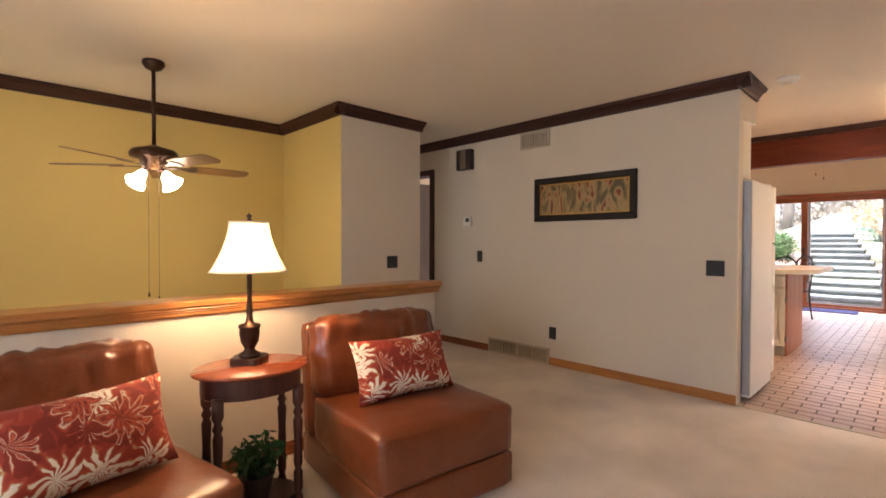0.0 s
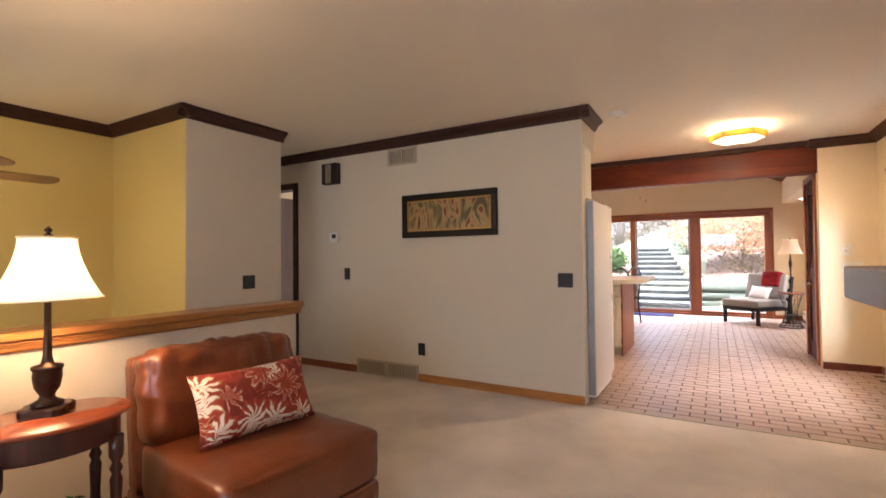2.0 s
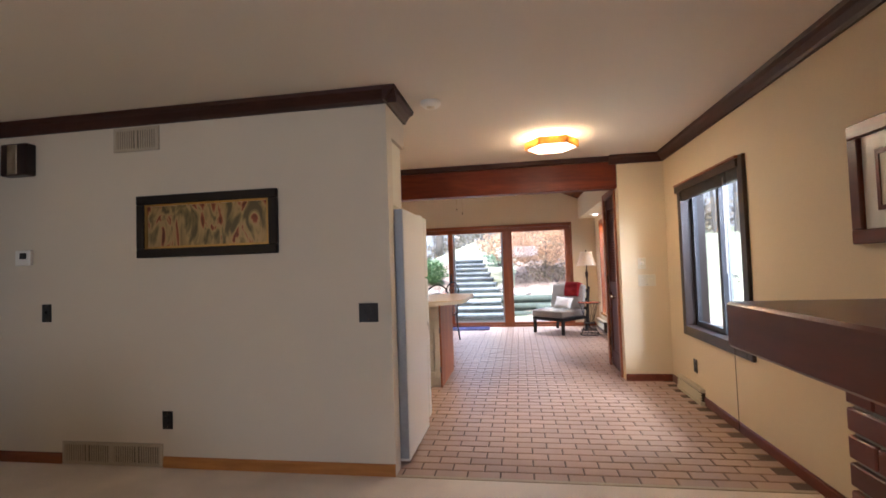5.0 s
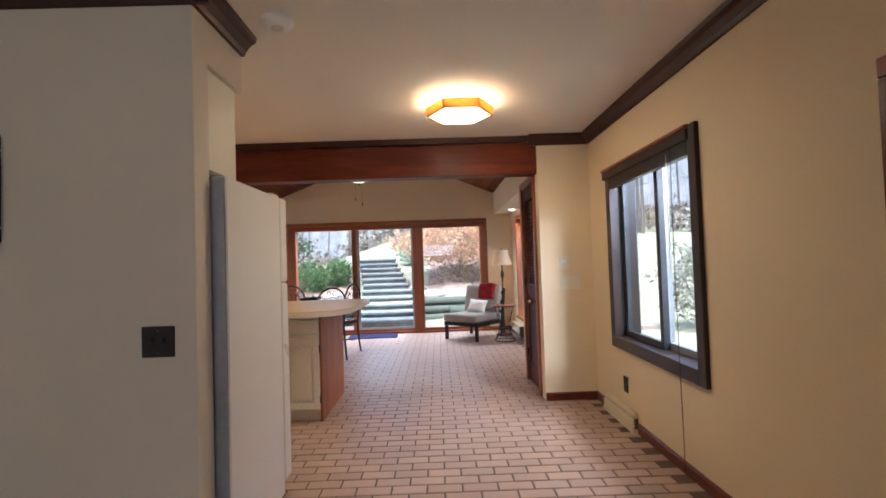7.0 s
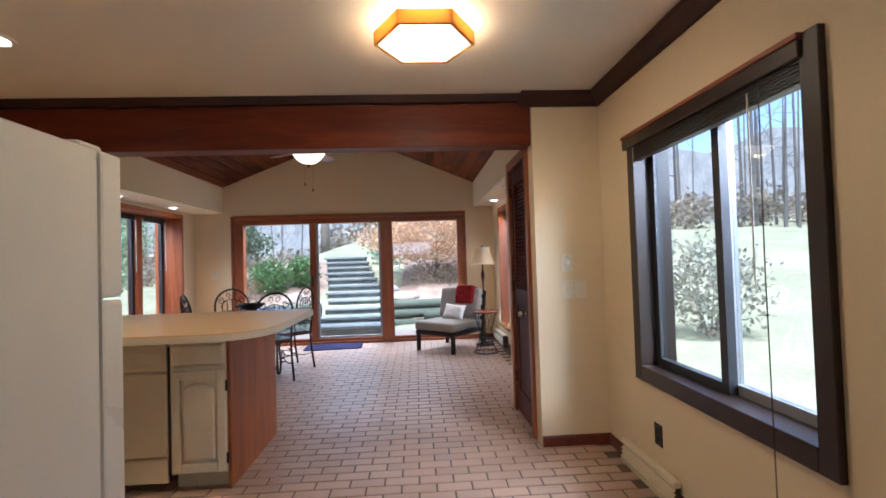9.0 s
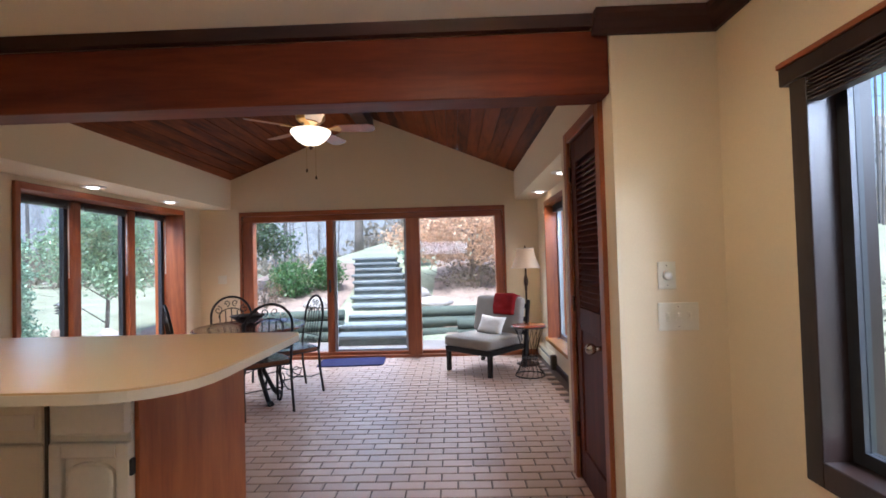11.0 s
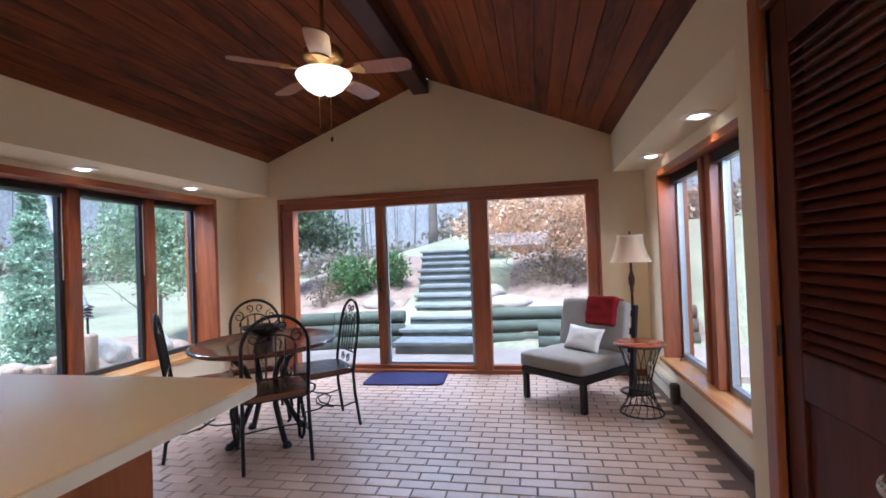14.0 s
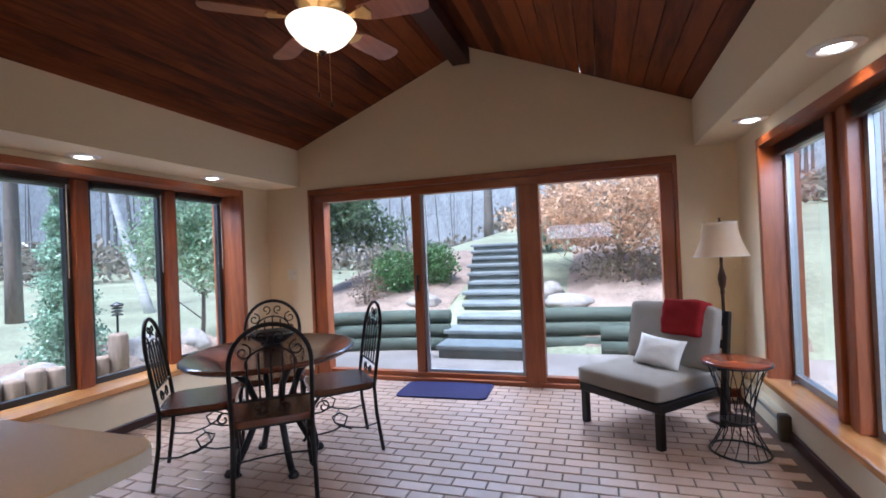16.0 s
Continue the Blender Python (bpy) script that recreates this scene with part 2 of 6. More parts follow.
def tile_material(name):
    m = mat(name, (0.42, 0.282, 0.205), 0.33, vary=0.08, grain=70, bump=0.05, stains=5)
    n, l = m.node_tree.nodes, m.node_tree.links
    b = n["Principled BSDF"]
    oi, geo = n.new("ShaderNodeObjectInfo"), n.new("ShaderNodeNewGeometry")
    ad, fr = n.new("ShaderNodeMath"), n.new("ShaderNodeMath")
    ad.operation, fr.operation = 'ADD', 'FRACT'
    l.new(oi.outputs["Random"], ad.inputs[0])
    l.new(geo.outputs["Random Per Island"], ad.inputs[1])
    l.new(ad.outputs[0], fr.inputs[0])
    mr = n.new("ShaderNodeMapRange")
    mr.inputs["To Min"].default_value, mr.inputs["To Max"].default_value = 0.9, 1.08
    l.new(fr.outputs[0], mr.inputs["Value"])
    sc = n.new("ShaderNodeVectorMath")
    sc.operation = 'SCALE'
    old = b.inputs["Base Color"].links[0].from_socket
    l.new(old, sc.inputs[0])
    l.new(mr.outputs["Result"], sc.inputs["Scale"])
    l.new(sc.outputs["Vector"], b.inputs["Base Color"])
    return m


def brick_material(name, colour, vary=0.3):
    m = tile_material(name)
    n = m.node_tree.nodes
    for q in n:
        if q.type == 'VECT_MATH' and not q.inputs[0].is_linked:
            q.inputs[0].default_value = colour
        if q.type == 'MAP_RANGE' and abs(q.inputs["To Min"].default_value - 0.9) < 0.001 and abs(q.inputs["To Max"].default_value - 1.08) < 0.001:
            q.inputs["To Min"].default_value, q.inputs["To Max"].default_value = 1 - vary, 1 + vary
    return m


M_WALL = mat("cream_wall_paint", (0.69, 0.56, 0.36), 0.7, vary=0.035, grain=120, bump=0.12, stains=0.8)
M_WALL2 = mat("pale_wall_paint", (0.66, 0.575, 0.455), 0.7, vary=0.035, grain=120, bump=0.12, stains=0.8)
M_YELLOW = mat("yellow_wall_paint", (0.66, 0.49, 0.16), 0.7, vary=0.035, grain=120, bump=0.12, stains=0.8)
M_CEIL = mat("ceiling_paint", (0.79, 0.72, 0.61), 0.85, vary=0.03, grain=160, bump=0.25, stains=0.7)
M_CARPET = mat("beige_carpet", (0.76, 0.66, 0.56), 0.95, vary=0.27, grain=170, bump=0.9, stains=2.2, spec=0.1)
M_CROWN = wood("dark_stained_crown", (0.055, 0.016, 0.008), (0.022, 0.007, 0.004), 0.5, "X", coat=0.0)
M_CROWN_Y = wood("dark_stained_crown_across", (0.055, 0.016, 0.008), (0.022, 0.007, 0.004), 0.5, "Y", coat=0.0)
M_OAK = wood("oak_trim", (0.50, 0.22, 0.06), (0.3, 0.11, 0.03), 0.32, "X")
M_OAK_Y = wood("oak_trim_across", (0.50, 0.22, 0.06), (0.3, 0.11, 0.03), 0.32, "Y")
M_CEDAR_X = wood("cedar_trim_x", (0.33, 0.095, 0.026), (0.17, 0.04, 0.012), 0.42, "X")
M_CEDAR_Y = wood("cedar_trim_y", (0.33, 0.095, 0.026), (0.17, 0.04, 0.012), 0.42, "Y")
M_CEDAR_Z = wood("cedar_trim_z", (0.33, 0.095, 0.026), (0.17, 0.04, 0.012), 0.42, "Z")
M_SILL = wood("honey_sill", (0.62, 0.30, 0.09), (0.42, 0.17, 0.05), 0.25, "X", coat=0.5)
M_BEAM = wood("red_stained_beam", (0.165, 0.032, 0.008), (0.08, 0.013, 0.004), 0.5, "Y", coat=0.05, spec=0.2)
M_PLANK = wood("pine_ceiling_boards", (0.18, 0.043, 0.008), (0.04, 0.009, 0.002), 0.6, "X", coat=0.0, spec=0.12, knots=True, pieces=True)
M_DOORWOOD = wood("dark_mahogany_door", (0.095, 0.02, 0.008), (0.045, 0.009, 0.004), 0.5, "Z", coat=0.0, spec=0.15)
M_PANELWOOD = wood("orange_stained_panel", (0.38, 0.115, 0.028), (0.22, 0.055, 0.014), 0.45, "Z", coat=0.05)
M_BROWNWIN = wood("dark_brown_window", (0.03, 0.015, 0.011), (0.015, 0.008, 0.006), 0.4, "Z")
M_MANTEL = wood("mahogany_mantel", (0.15, 0.03, 0.013), (0.075, 0.014, 0.007), 0.3, "X", coat=0.2)
M_CHERRY = wood("cherry_table_top", (0.30, 0.065, 0.02), (0.16, 0.03, 0.01), 0.25, "X", coat=0.35)
M_CHERRYDK = wood("dark_cherry_frame", (0.075, 0.02, 0.012), (0.03, 0.008, 0.006), 0.3, "Z", coat=0.4)
M_LEATHER = mat("brown_leather", (0.15, 0.037, 0.011), 0.32, vary=0.28, grain=90, bump=0.22, stains=7, coat=0.08)
M_IRON = mat("black_iron", (0.02, 0.018, 0.017), 0.42, metal=0.5, vary=0.3, grain=60, bump=0.2)
M_BRONZE = mat("dark_bronze", (0.06, 0.03, 0.018), 0.35, metal=0.7, vary=0.4, grain=40, bump=0.2)
M_BRASS = mat("aged_brass", (0.45, 0.27, 0.09), 0.3, metal=0.9, vary=0.2, grain=40)
M_CHROME = mat("satin_nickel", (0.55, 0.5, 0.42), 0.22, metal=1.0, vary=0.1, grain=40)
M_BLADE = wood("fan_blade_wood", (0.24, 0.085, 0.03), (0.12, 0.035, 0.014), 0.3, "X")
M_BLADE_OAK = wood("oak_fan_blade", (0.3, 0.17, 0.065), (0.17, 0.085, 0.03), 0.4, "X")
M_WHITE = mat("white_enamel", (0.78, 0.75, 0.68), 0.3, vary=0.03, grain=90, bump=0.08)
M_CABINET = mat("cream_cabinet_paint", (0.72, 0.66, 0.52), 0.42, vary=0.05, grain=60, bump=0.1)
M_COUNTER = mat("tan_laminate", (0.66, 0.46, 0.24), 0.3, vary=0.05, grain=150, bump=0.01, spec=0.4)
M_COUNTEREDGE = mat("pale_laminate_edge", (0.68, 0.6, 0.47), 0.4, vary=0.05, grain=150, bump=0.02)
M_ALMOND = mat("almond_appliance", (0.66, 0.57, 0.4), 0.35, vary=0.03, grain=90, bump=0.03)
M_PLATE_BLK = mat("black_plate", (0.012, 0.011, 0.011), 0.4, vary=0.2, grain=80, bump=0.05)
M_PLATE_TAN = mat("almond_plate", (0.68, 0.63, 0.5), 0.4, vary=0.05, grain=80, bump=0.03)
M_VENT = mat("tan_vent_metal", (0.46, 0.38, 0.27), 0.5, metal=0.1, vary=0.1, grain=80, bump=0.05)
M_VENTDK = mat("vent_shadow", (0.09, 0.07, 0.05), 0.8, vary=0.1)
M_GREY = mat("grey_linen", (0.28, 0.245, 0.205), 0.95, vary=0.14, grain=220, bump=0.6, stains=5, spec=0.1)
M_RED = mat("red_knit", (0.20, 0.012, 0.012), 0.95, vary=0.2, grain=140, bump=0.8, spec=0.1)
M_WHITEFAB = mat("white_quilted_cotton", (0.68, 0.64, 0.58), 0.9, vary=0.08, grain=140, bump=0.5, spec=0.1)
M_ESPRESSO = wood("espresso_wood", (0.011, 0.007, 0.005), (0.006, 0.004, 0.003), 0.45, "Z", coat=0.0)
M_SEATWOOD = wood("walnut_seat", (0.16, 0.06, 0.028), (0.08, 0.028, 0.014), 0.25, "X", coat=0.4)
M_TABLETOP = wood("walnut_table_top", (0.15, 0.055, 0.026), (0.075, 0.026, 0.014), 0.12, "X", coat=0.8)
M_MAT = mat("navy_door_mat", (0.028, 0.026, 0.07), 0.9, vary=0.25, grain=160, bump=0.7, spec=0.1)
M_GLASS = glass("window_glass")
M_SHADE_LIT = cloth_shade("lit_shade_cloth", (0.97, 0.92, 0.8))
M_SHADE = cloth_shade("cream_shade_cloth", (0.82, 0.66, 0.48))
M_BULB = glow("frosted_bulb_glass", (1.0, 0.88, 0.66), 2.0)
M_BOWL = glow("lit_alabaster_bowl", (1.0, 0.84, 0.6), 0.9)
M_HEX = glow("lit_hexagon_diffuser", (1.0, 0.88, 0.68), 1.6)
M_SPOT = glow("lit_spot_lens", (1.0, 0.92, 0.78), 3.0)
M_FLORAL = floral("floral_print")
M_TILE = tile_material("quarry_tile")
M_GROUT = mat("dark_grout", (0.13, 0.09, 0.07), 0.9, vary=0.25, grain=120, bump=0.4)
M_BRICK = brick_material("red_brick", (0.17, 0.04, 0.025))
M_MORTAR = mat("grey_mortar", (0.42, 0.38, 0.33), 0.95, vary=0.2, grain=90, bump=0.5)
M_SOOT = mat("black_firebox", (0.01, 0.009, 0.009), 0.7, vary=0.3)
M_HEXWOOD = cloth_shade("honey_oak_veneer", (0.52, 0.32, 0.1))
M_HALLDOOR = wood("grey_brown_door", (0.11, 0.07, 0.055), (0.07, 0.045, 0.036), 0.45, "Z")
M_GREENLEAF = mat("green_leaf", (0.03, 0.11, 0.03), 0.5, vary=0.4, grain=30, stains=5)
M_POT = mat("dark_pot", (0.02, 0.018, 0.016), 0.4, vary=0.2)
M_BLIND = mat("bronze_blind", (0.05, 0.03, 0.022), 0.4, vary=0.2)
M_BLINDW = mat("white_blind_cord", (0.6, 0.55, 0.46), 0.6, vary=0.1)
M_ALU = mat("dark_sash", (0.035, 0.036, 0.04), 0.4, metal=0.3, vary=0.15)
M_ALU2 = mat("grey_sash", (0.32, 0.33, 0.34), 0.4, metal=0.4, vary=0.1)


# ---- builders ----
def bm_box(bm, x0, x1, y0, y1, z0, z1, bevel=0.0, segs=1):
    made = bmesh.ops.create_cube(bm, size=1.0, matrix=Matrix.Translation(((x0 + x1) / 2, (y0 + y1) / 2, (z0 + z1) / 2)) @ Matrix.Diagonal((abs(x1 - x0), abs(y1 - y0), abs(z1 - z0), 1)))
    if bevel:
        edges = list({e for v in made["verts"] for e in v.link_edges})
        bmesh.ops.bevel(bm, geom=edges, offset=bevel, segments=segs, profile=0.5, affect='EDGES')
    return made


def box(*a, bevel=0.0, segs=1):
    bm = bmesh.new()
    bm_box(bm, *a, bevel=bevel, segs=segs)
    return bm


def boxes(rows, bevel=0.0):
    bm = bmesh.new()
    for r in rows:
        bm_box(bm, *r, bevel=bevel)
    return bm


def lathe(profile, segs=24, place=(0, 0, 0), bm=None, sx=1.0, sy=1.0):
    """A turned shape from (radius, height) pairs."""
    bm = bm or bmesh.new()
    rings = []
    for r, z in profile:
        rings.append([bm.verts.new((place[0] + sx * r * math.cos(2 * math.pi * i / segs), place[1] + sy * r * math.sin(2 * math.pi * i / segs), place[2] + z)) for i in range(segs)])
    for a, b in zip(rings, rings[1:]):
        for i in range(segs):
            bm.faces.new((a[i], a[(i + 1) % segs], b[(i + 1) % segs], b[i]))
    if profile[0][0] > 1e-4:
        bm.faces.new(rings[0][::-1])
    if profile[-1][0] > 1e-4:
        bm.faces.new(rings[-1])
    return bm


def tube(points, radius, segs=6, bm=None, closed=False, ends=None):
    """A round bar along a line of points."""
    bm = bm or bmesh.new()
    pts = [Vector(p) for p in points]
    rings = []
    n = len(pts)
    side = None
    for i, p in enumerate(pts):
        a = pts[(i - 1) % n] if closed or i > 0 else p
        b = pts[(i + 1) % n] if closed or i < n - 1 else p
        d = (b - a).normalized()
        if side is None:
            side = d.orthogonal().normalized()
        side = (side - d * side.dot(d)).normalized()
        up = d.cross(side)
        r = radius if ends is None else radius + (ends - radius) * i / (n - 1)
        rings.append([bm.verts.new(p + (side * math.cos(2 * math.pi * k / segs) + up * math.sin(2 * math.pi * k / segs)) * r) for k in range(segs)])
    pairs = list(zip(rings, rings[1:])) + ([(rings[-1], rings[0])] if closed else [])
    for a, b in pairs:
        for k in range(segs):
            bm.faces.new((a[k], a[(k + 1) % segs], b[(k + 1) % segs], b[k]))
    if not closed:
        bm.faces.new(rings[0][::-1])
        bm.faces.new(rings[-1])
    return bm


def prism(outline, z0, z1, bm=None, bevel=0.0):
    """An outline in the ground plane raised from z0 to z1."""
    bm = bm or bmesh.new()
    low = [bm.verts.new((x, y, z0)) for x, y in outline]
    top = [bm.verts.new((x, y, z1)) for x, y in outline]
    n = len(outline)
    bm.faces.new(low[::-1])
    cap = bm.faces.new(top)
    for i in range(n):
        bm.faces.new((low[i], low[(i + 1) % n], top[(i + 1) % n], top[i]))
    if bevel:
        bmesh.ops.bevel(bm, geom=list(cap.edges), offset=bevel, segments=2, profile=0.5, affect='EDGES')
    return bm


def sweep(profile, a, b, out, bm=None):
    """A moulding: profile of (out, z) pairs carried from a to b in plan; out is the way it stands off the wall."""
    bm = bm or bmesh.new()
    rows = []
    for p in (a, b):
        rows.append([bm.verts.new((p[0] + out[0] * o, p[1] + out[1] * o, z)) for o, z in profile])
    n = len(profile)
    for i in range(n):
        bm.faces.new((rows[0][i], rows[0][(i + 1) % n], rows[1][(i + 1) % n], rows[1][i]))
    bm.faces.new(rows[0][::-1])
    bm.faces.new(rows[1])
    return bm


def mesh_of(name, bm, material, smooth=False):
    bmesh.ops.recalc_face_normals(bm, faces=bm.faces)
    me = bpy.data.meshes.new(name)
    bm.to_mesh(me)
    bm.free()
    me.materials.append(material)
    if smooth:
        for p in me.polygons:
            p.use_smooth = True
    return me


def part(name, bm, material, parent, label="", smooth=False):
    """One mesh under a thing or under a part."""
    ob = new(name, mesh_of(name, bm, material, smooth))
    ob.parent = parent
    return tagged(ob, label)


def thing(name, label, category, place=(0, 0, 0), turn=0.0, group="", kind=""):
    ob = new(name)
    ob.matrix_world = pose(*place, 0, 0, turn)
    return tagged(ob, label, category, group, kind)


def solid(name, bm, material, label, category="", kind="structure", smooth=False):
    ob = new(name, mesh_of(name, bm, material, smooth))
    return tagged(ob, label, category, kind=kind)


def cushion(w, d, h, pinch=0.5, n=14, place=(0, 0, 0)):
    """A stuffed cushion lying flat: full in the middle and thin at its seams."""
    bm = bmesh.new()
    tops, lows = [], []
    for i in range(n + 1):
        a, b = [], []
        for j in range(n + 1):
            u, v = 2 * i / n - 1, 2 * j / n - 1
            f = ((1 - abs(u) ** 2.6) * (1 - abs(v) ** 2.6)) ** pinch
            pull = 1 - 0.05 * (1 - f) * (1 - max(abs(u), abs(v)) ** 8)
            wob = 0.012 * noise.noise(Vector((u * 2.3, v * 2.3, w * 9)))
            x, y = u * w / 2 * pull * (1 - 0.07 * (1 - v * v) * u * u), v * d / 2 * pull * (1 - 0.1 * (1 - u * u) * v * v)
            a.append(bm.verts.new((place[0] + x, place[1] + y, place[2] + f * h / 2 + wob * f)))
            edge = i in (0, n) or j in (0, n)
            b.append(a[-1] if edge else bm.verts.new((place[0] + x, place[1] + y, place[2] - f * h / 2 + wob * f)))
        tops.append(a)
        lows.append(b)
    for g, flip in ((tops, False), (lows, True)):
        for i in range(n):
            for j in range(n):
                q = (g[i][j], g[i + 1][j], g[i + 1][j + 1], g[i][j + 1])
                if len(set(q)) == 4:
                    try:
                        bm.faces.new(q[::-1] if flip else q)
                    except ValueError:
                        pass
    return bm


def wall(name, axis, a, b, u0, u1, z0, z1, material, label, holes=()):
    """A wall between the planes a and b of an axis, from u0 to u1, with openings (ua, ub, za, zb) through it."""
    cuts = sorted({u0, u1, *[h[0] for h in holes], *[h[1] for h in holes]})
    rows = []
    for ua, ub in zip(cuts, cuts[1:]):
        spans = [(z0, z1)]
        for h in holes:
            if h[0] <= ua + 1e-6 and h[1] >= ub - 1e-6:
                spans = [s for lo, hi in spans for s in ((lo, min(hi, h[2])), (max(lo, h[3]), hi)) if s[1] - s[0] > 1e-6]
        for lo, hi in spans:
            rows.append((a, b, ua, ub, lo, hi) if axis == "x" else (ua, ub, a, b, lo, hi))
    bm = boxes(rows)
    bmesh.ops.remove_doubles(bm, verts=bm.verts, dist=1e-5)
    return solid(name, bm, material, label, "wall")


# ---- the large structure ----
XP, XK = 4.90, 7.31          # picture wall, closet front
XE, YS, YN = 11.72, -1.15, 3.60   # sunroom: east, south and north walls
YW = -1.17                   # window wall of the living room
solid("floor_carpet", box(-2.6, 4.90, YW, 6.5, -0.15, 0.0), M_CARPET, "beige cut pile carpet with faint tracks", "floor")
solid("floor_hall", box(4.90, 7.2, 4.0, 6.5, -0.15, -0.001), M_CARPET, "pale carpet beyond the hall door", "floor")
tile_floor = solid("floor_tiled", boxes([(4.903, XK + 0.1, YW, 3.99, -0.15, -0.006), (XK + 0.1, XE, YS, YN, -0.15, -0.006)]), M_GROUT, "brick-shaped quarry tile floor with dark grout", "floor")
solid("ceiling", box(-2.6, XK + 0.02, YW, 6.5, CEIL, CEIL + 0.15), M_CEIL, "cream textured plaster ceiling", "ceiling")

wall("wall_picture", "x", XP, XP + 0.12, 1.166, 6.5, 0, CEIL, M_WALL2, "cream painted wall of the living room", [(4.48, 5.27, 0, 2.02)])
wall("wall_kitchen_soffit", "x", XP + 0.12, 5.36, 1.166, 3.9, 2.125, CEIL, M_WALL2, "cream painted soffit above the refrigerator")
wall("wall_windows", "y", YW - 0.2, YW, -2.6, XK + 0.9, 0, CEIL, M_WALL, "cream painted wall with a sliding window", [(5.53, 6.85, 0.56, 1.975)])
wall("wall_west", "x", -2.8, -2.6, YW - 0.2, 6.5, 0, CEIL, M_WALL2, "cream painted wall with a picture window", [(-0.8, 2.0, 0.4, 2.1)])
wall("wall_stair_far", "y", 4.92, 5.05, -2.6, 3.22, 0, CEIL, M_YELLOW, "yellow painted wall above the stairs")
wall("wall_column_side", "x", 3.20, 3.30, 3.80, 4.92, 0, CEIL, M_YELLOW, "yellow painted side of the closet block")
wall("wall_column", "y", 3.795, 3.90, 3.205, 4.12, 0, CEIL, M_WALL2, "cream painted end of the closet block")
wall("wall_column_back", "x", 4.02, 4.12, 3.90, 6.5, 0, CEIL, M_WALL2, "cream painted hall wall")
wall("wall_hall_end", "y", 6.4, 6.5, 4.12, 7.2, 0, CEIL, M_WALL2, "cream painted end of the hall")
wall("wall_hall_room", "x", 7.1, 7.2, 4.0, 6.4, 0, CEIL, M_WALL2, "cream painted room wall beyond the hall door")
wall("wall_kitchen_north", "y", 3.9, 4.0, 5.02, XK + 0.2, 0, CEIL, M_WALL2, "cream painted kitchen wall")
solid("ceiling_hall_room", box(5.02, 7.2, 4.0, 6.5, CEIL - 0.01, CEIL), M_CEIL, "cream plaster ceiling", "ceiling")
# half wall with its cap
wall("wall_half", "y", 2.69, 2.82, -2.6, 3.30, 0, 0.845, M_WALL2, "cream painted half wall above the stairs")
cap = bmesh.new()
bm_box(cap, -2.6, 3.335, 2.645, 2.865, 0.878, 0.912, bevel=0.006)
for k in range(4):
    z = 0.838 + k * 0.0105
    tube([(-2.59, 2.682 - 0.006 * k, z), (3.325, 2.682 - 0.006 * k, z)], 0.0075, 8, cap)
bm_box(cap, -2.59, 3.32, 2.668, 2.845, 0.842, 0.880)
solid("trim_half_wall_cap", cap, M_OAK, "reeded oak cap along the half wall", "rail cap")

# closet block between kitchen and sunroom
wall("wall_closet_front", "x", XK, XK + 0.09, YW, -0.70, 0, CEIL, M_WALL, "cream painted front of the closet")
wall("wall_closet_side", "y", -0.79, -0.70, XK + 0.09, 8.30, 0, 2.14, M_WALL, "cream painted closet side with a louvred door", [(7.51, 8.08, 0, 2.02)])
wall("wall_closet_end", "x", 8.24, 8.30, YS, -0.79, 0, 2.14, M_WALL, "cream painted end of the closet")

# sunroom
YA, YB, YR = -0.835, 3.155, 1.12   # eaves and ridge of the vault
ZE, ZR = 2.54, 3.345
wall("wall_east", "x", XE, XE + 0.16, YS - 0.1, YN + 0.1, -0.02, 2.14, M_WALL, "cream painted wall with a sliding glass door", [(-0.66, 3.0, -0.02, 2.03)])
gable = prism([(YA, 2.14), (YB, 2.14), (YB, ZE), (YR, ZR), (YA, ZE)], 0, 0.16)
for v in gable.verts:
    v.co = Vector((XE + v.co.z, v.co.x, v.co.y))
solid("wall_gable", gable, M_WALL, "pale painted gable above the glass door", "wall")
wall("wall_south", "y", YS - 0.14, YS, 8.30, XE, 0, 2.14, M_WALL, "cream painted wall with a deep window", [(9.12, 11.13, 0.30, 2.0)])
wall("wall_north", "y", YN, YN + 0.14, 5.02, XE, 0, 2.14, M_WALL, "cream painted wall with a row of windows", [(8.92, 11.31, 0.38, 2.05)])
solid("ceiling_soffit_south", boxes([(XK + 0.09, XE, YS - 0.14, YA, 2.14, 2.66)]), M_WALL, "pale painted soffit above the window", "soffit")
solid("ceiling_soffit_north", boxes([(XK + 0.15, XE, YB, YN + 0.14, 2.125, 2.66)]), M_WALL, "pale painted soffit above the windows", "soffit")

# boarded vault: boards along the room, one mesh
vault = bmesh.new()
N = 15
for side in (0, 1):
    for k in range(N):
        edge = YB if side else YA
        y0, y1 = edge + (YR - edge) * k / N, edge + (YR - edge) * ((k + 1) / N - 0.003)
        za, zb = ZE - 0.001 + (ZR - ZE) * k / N, ZE - 0.001 + (ZR - ZE) * ((k + 1) / N - 0.003)
        q = [vault.verts.new((x, y, z + dz)) for dz in (0, 0.03) for x, y, z in ((XK + 0.1, y0, za), (XE, y0, za), (XE, y1, zb), (XK + 0.1, y1, zb))]
        for f in ((0, 1, 2, 3), (4, 7, 6, 5), (0, 4, 5, 1), (1, 5, 6, 2), (2, 6, 7, 3), (3, 7, 4, 0)):
            vault.faces.new([q[i] for i in f])
solid("ceiling_vault_boards", vault, M_PLANK, "knotty reddish pine boards on the vaulted ceiling", "ceiling")
roof = bmesh.new()
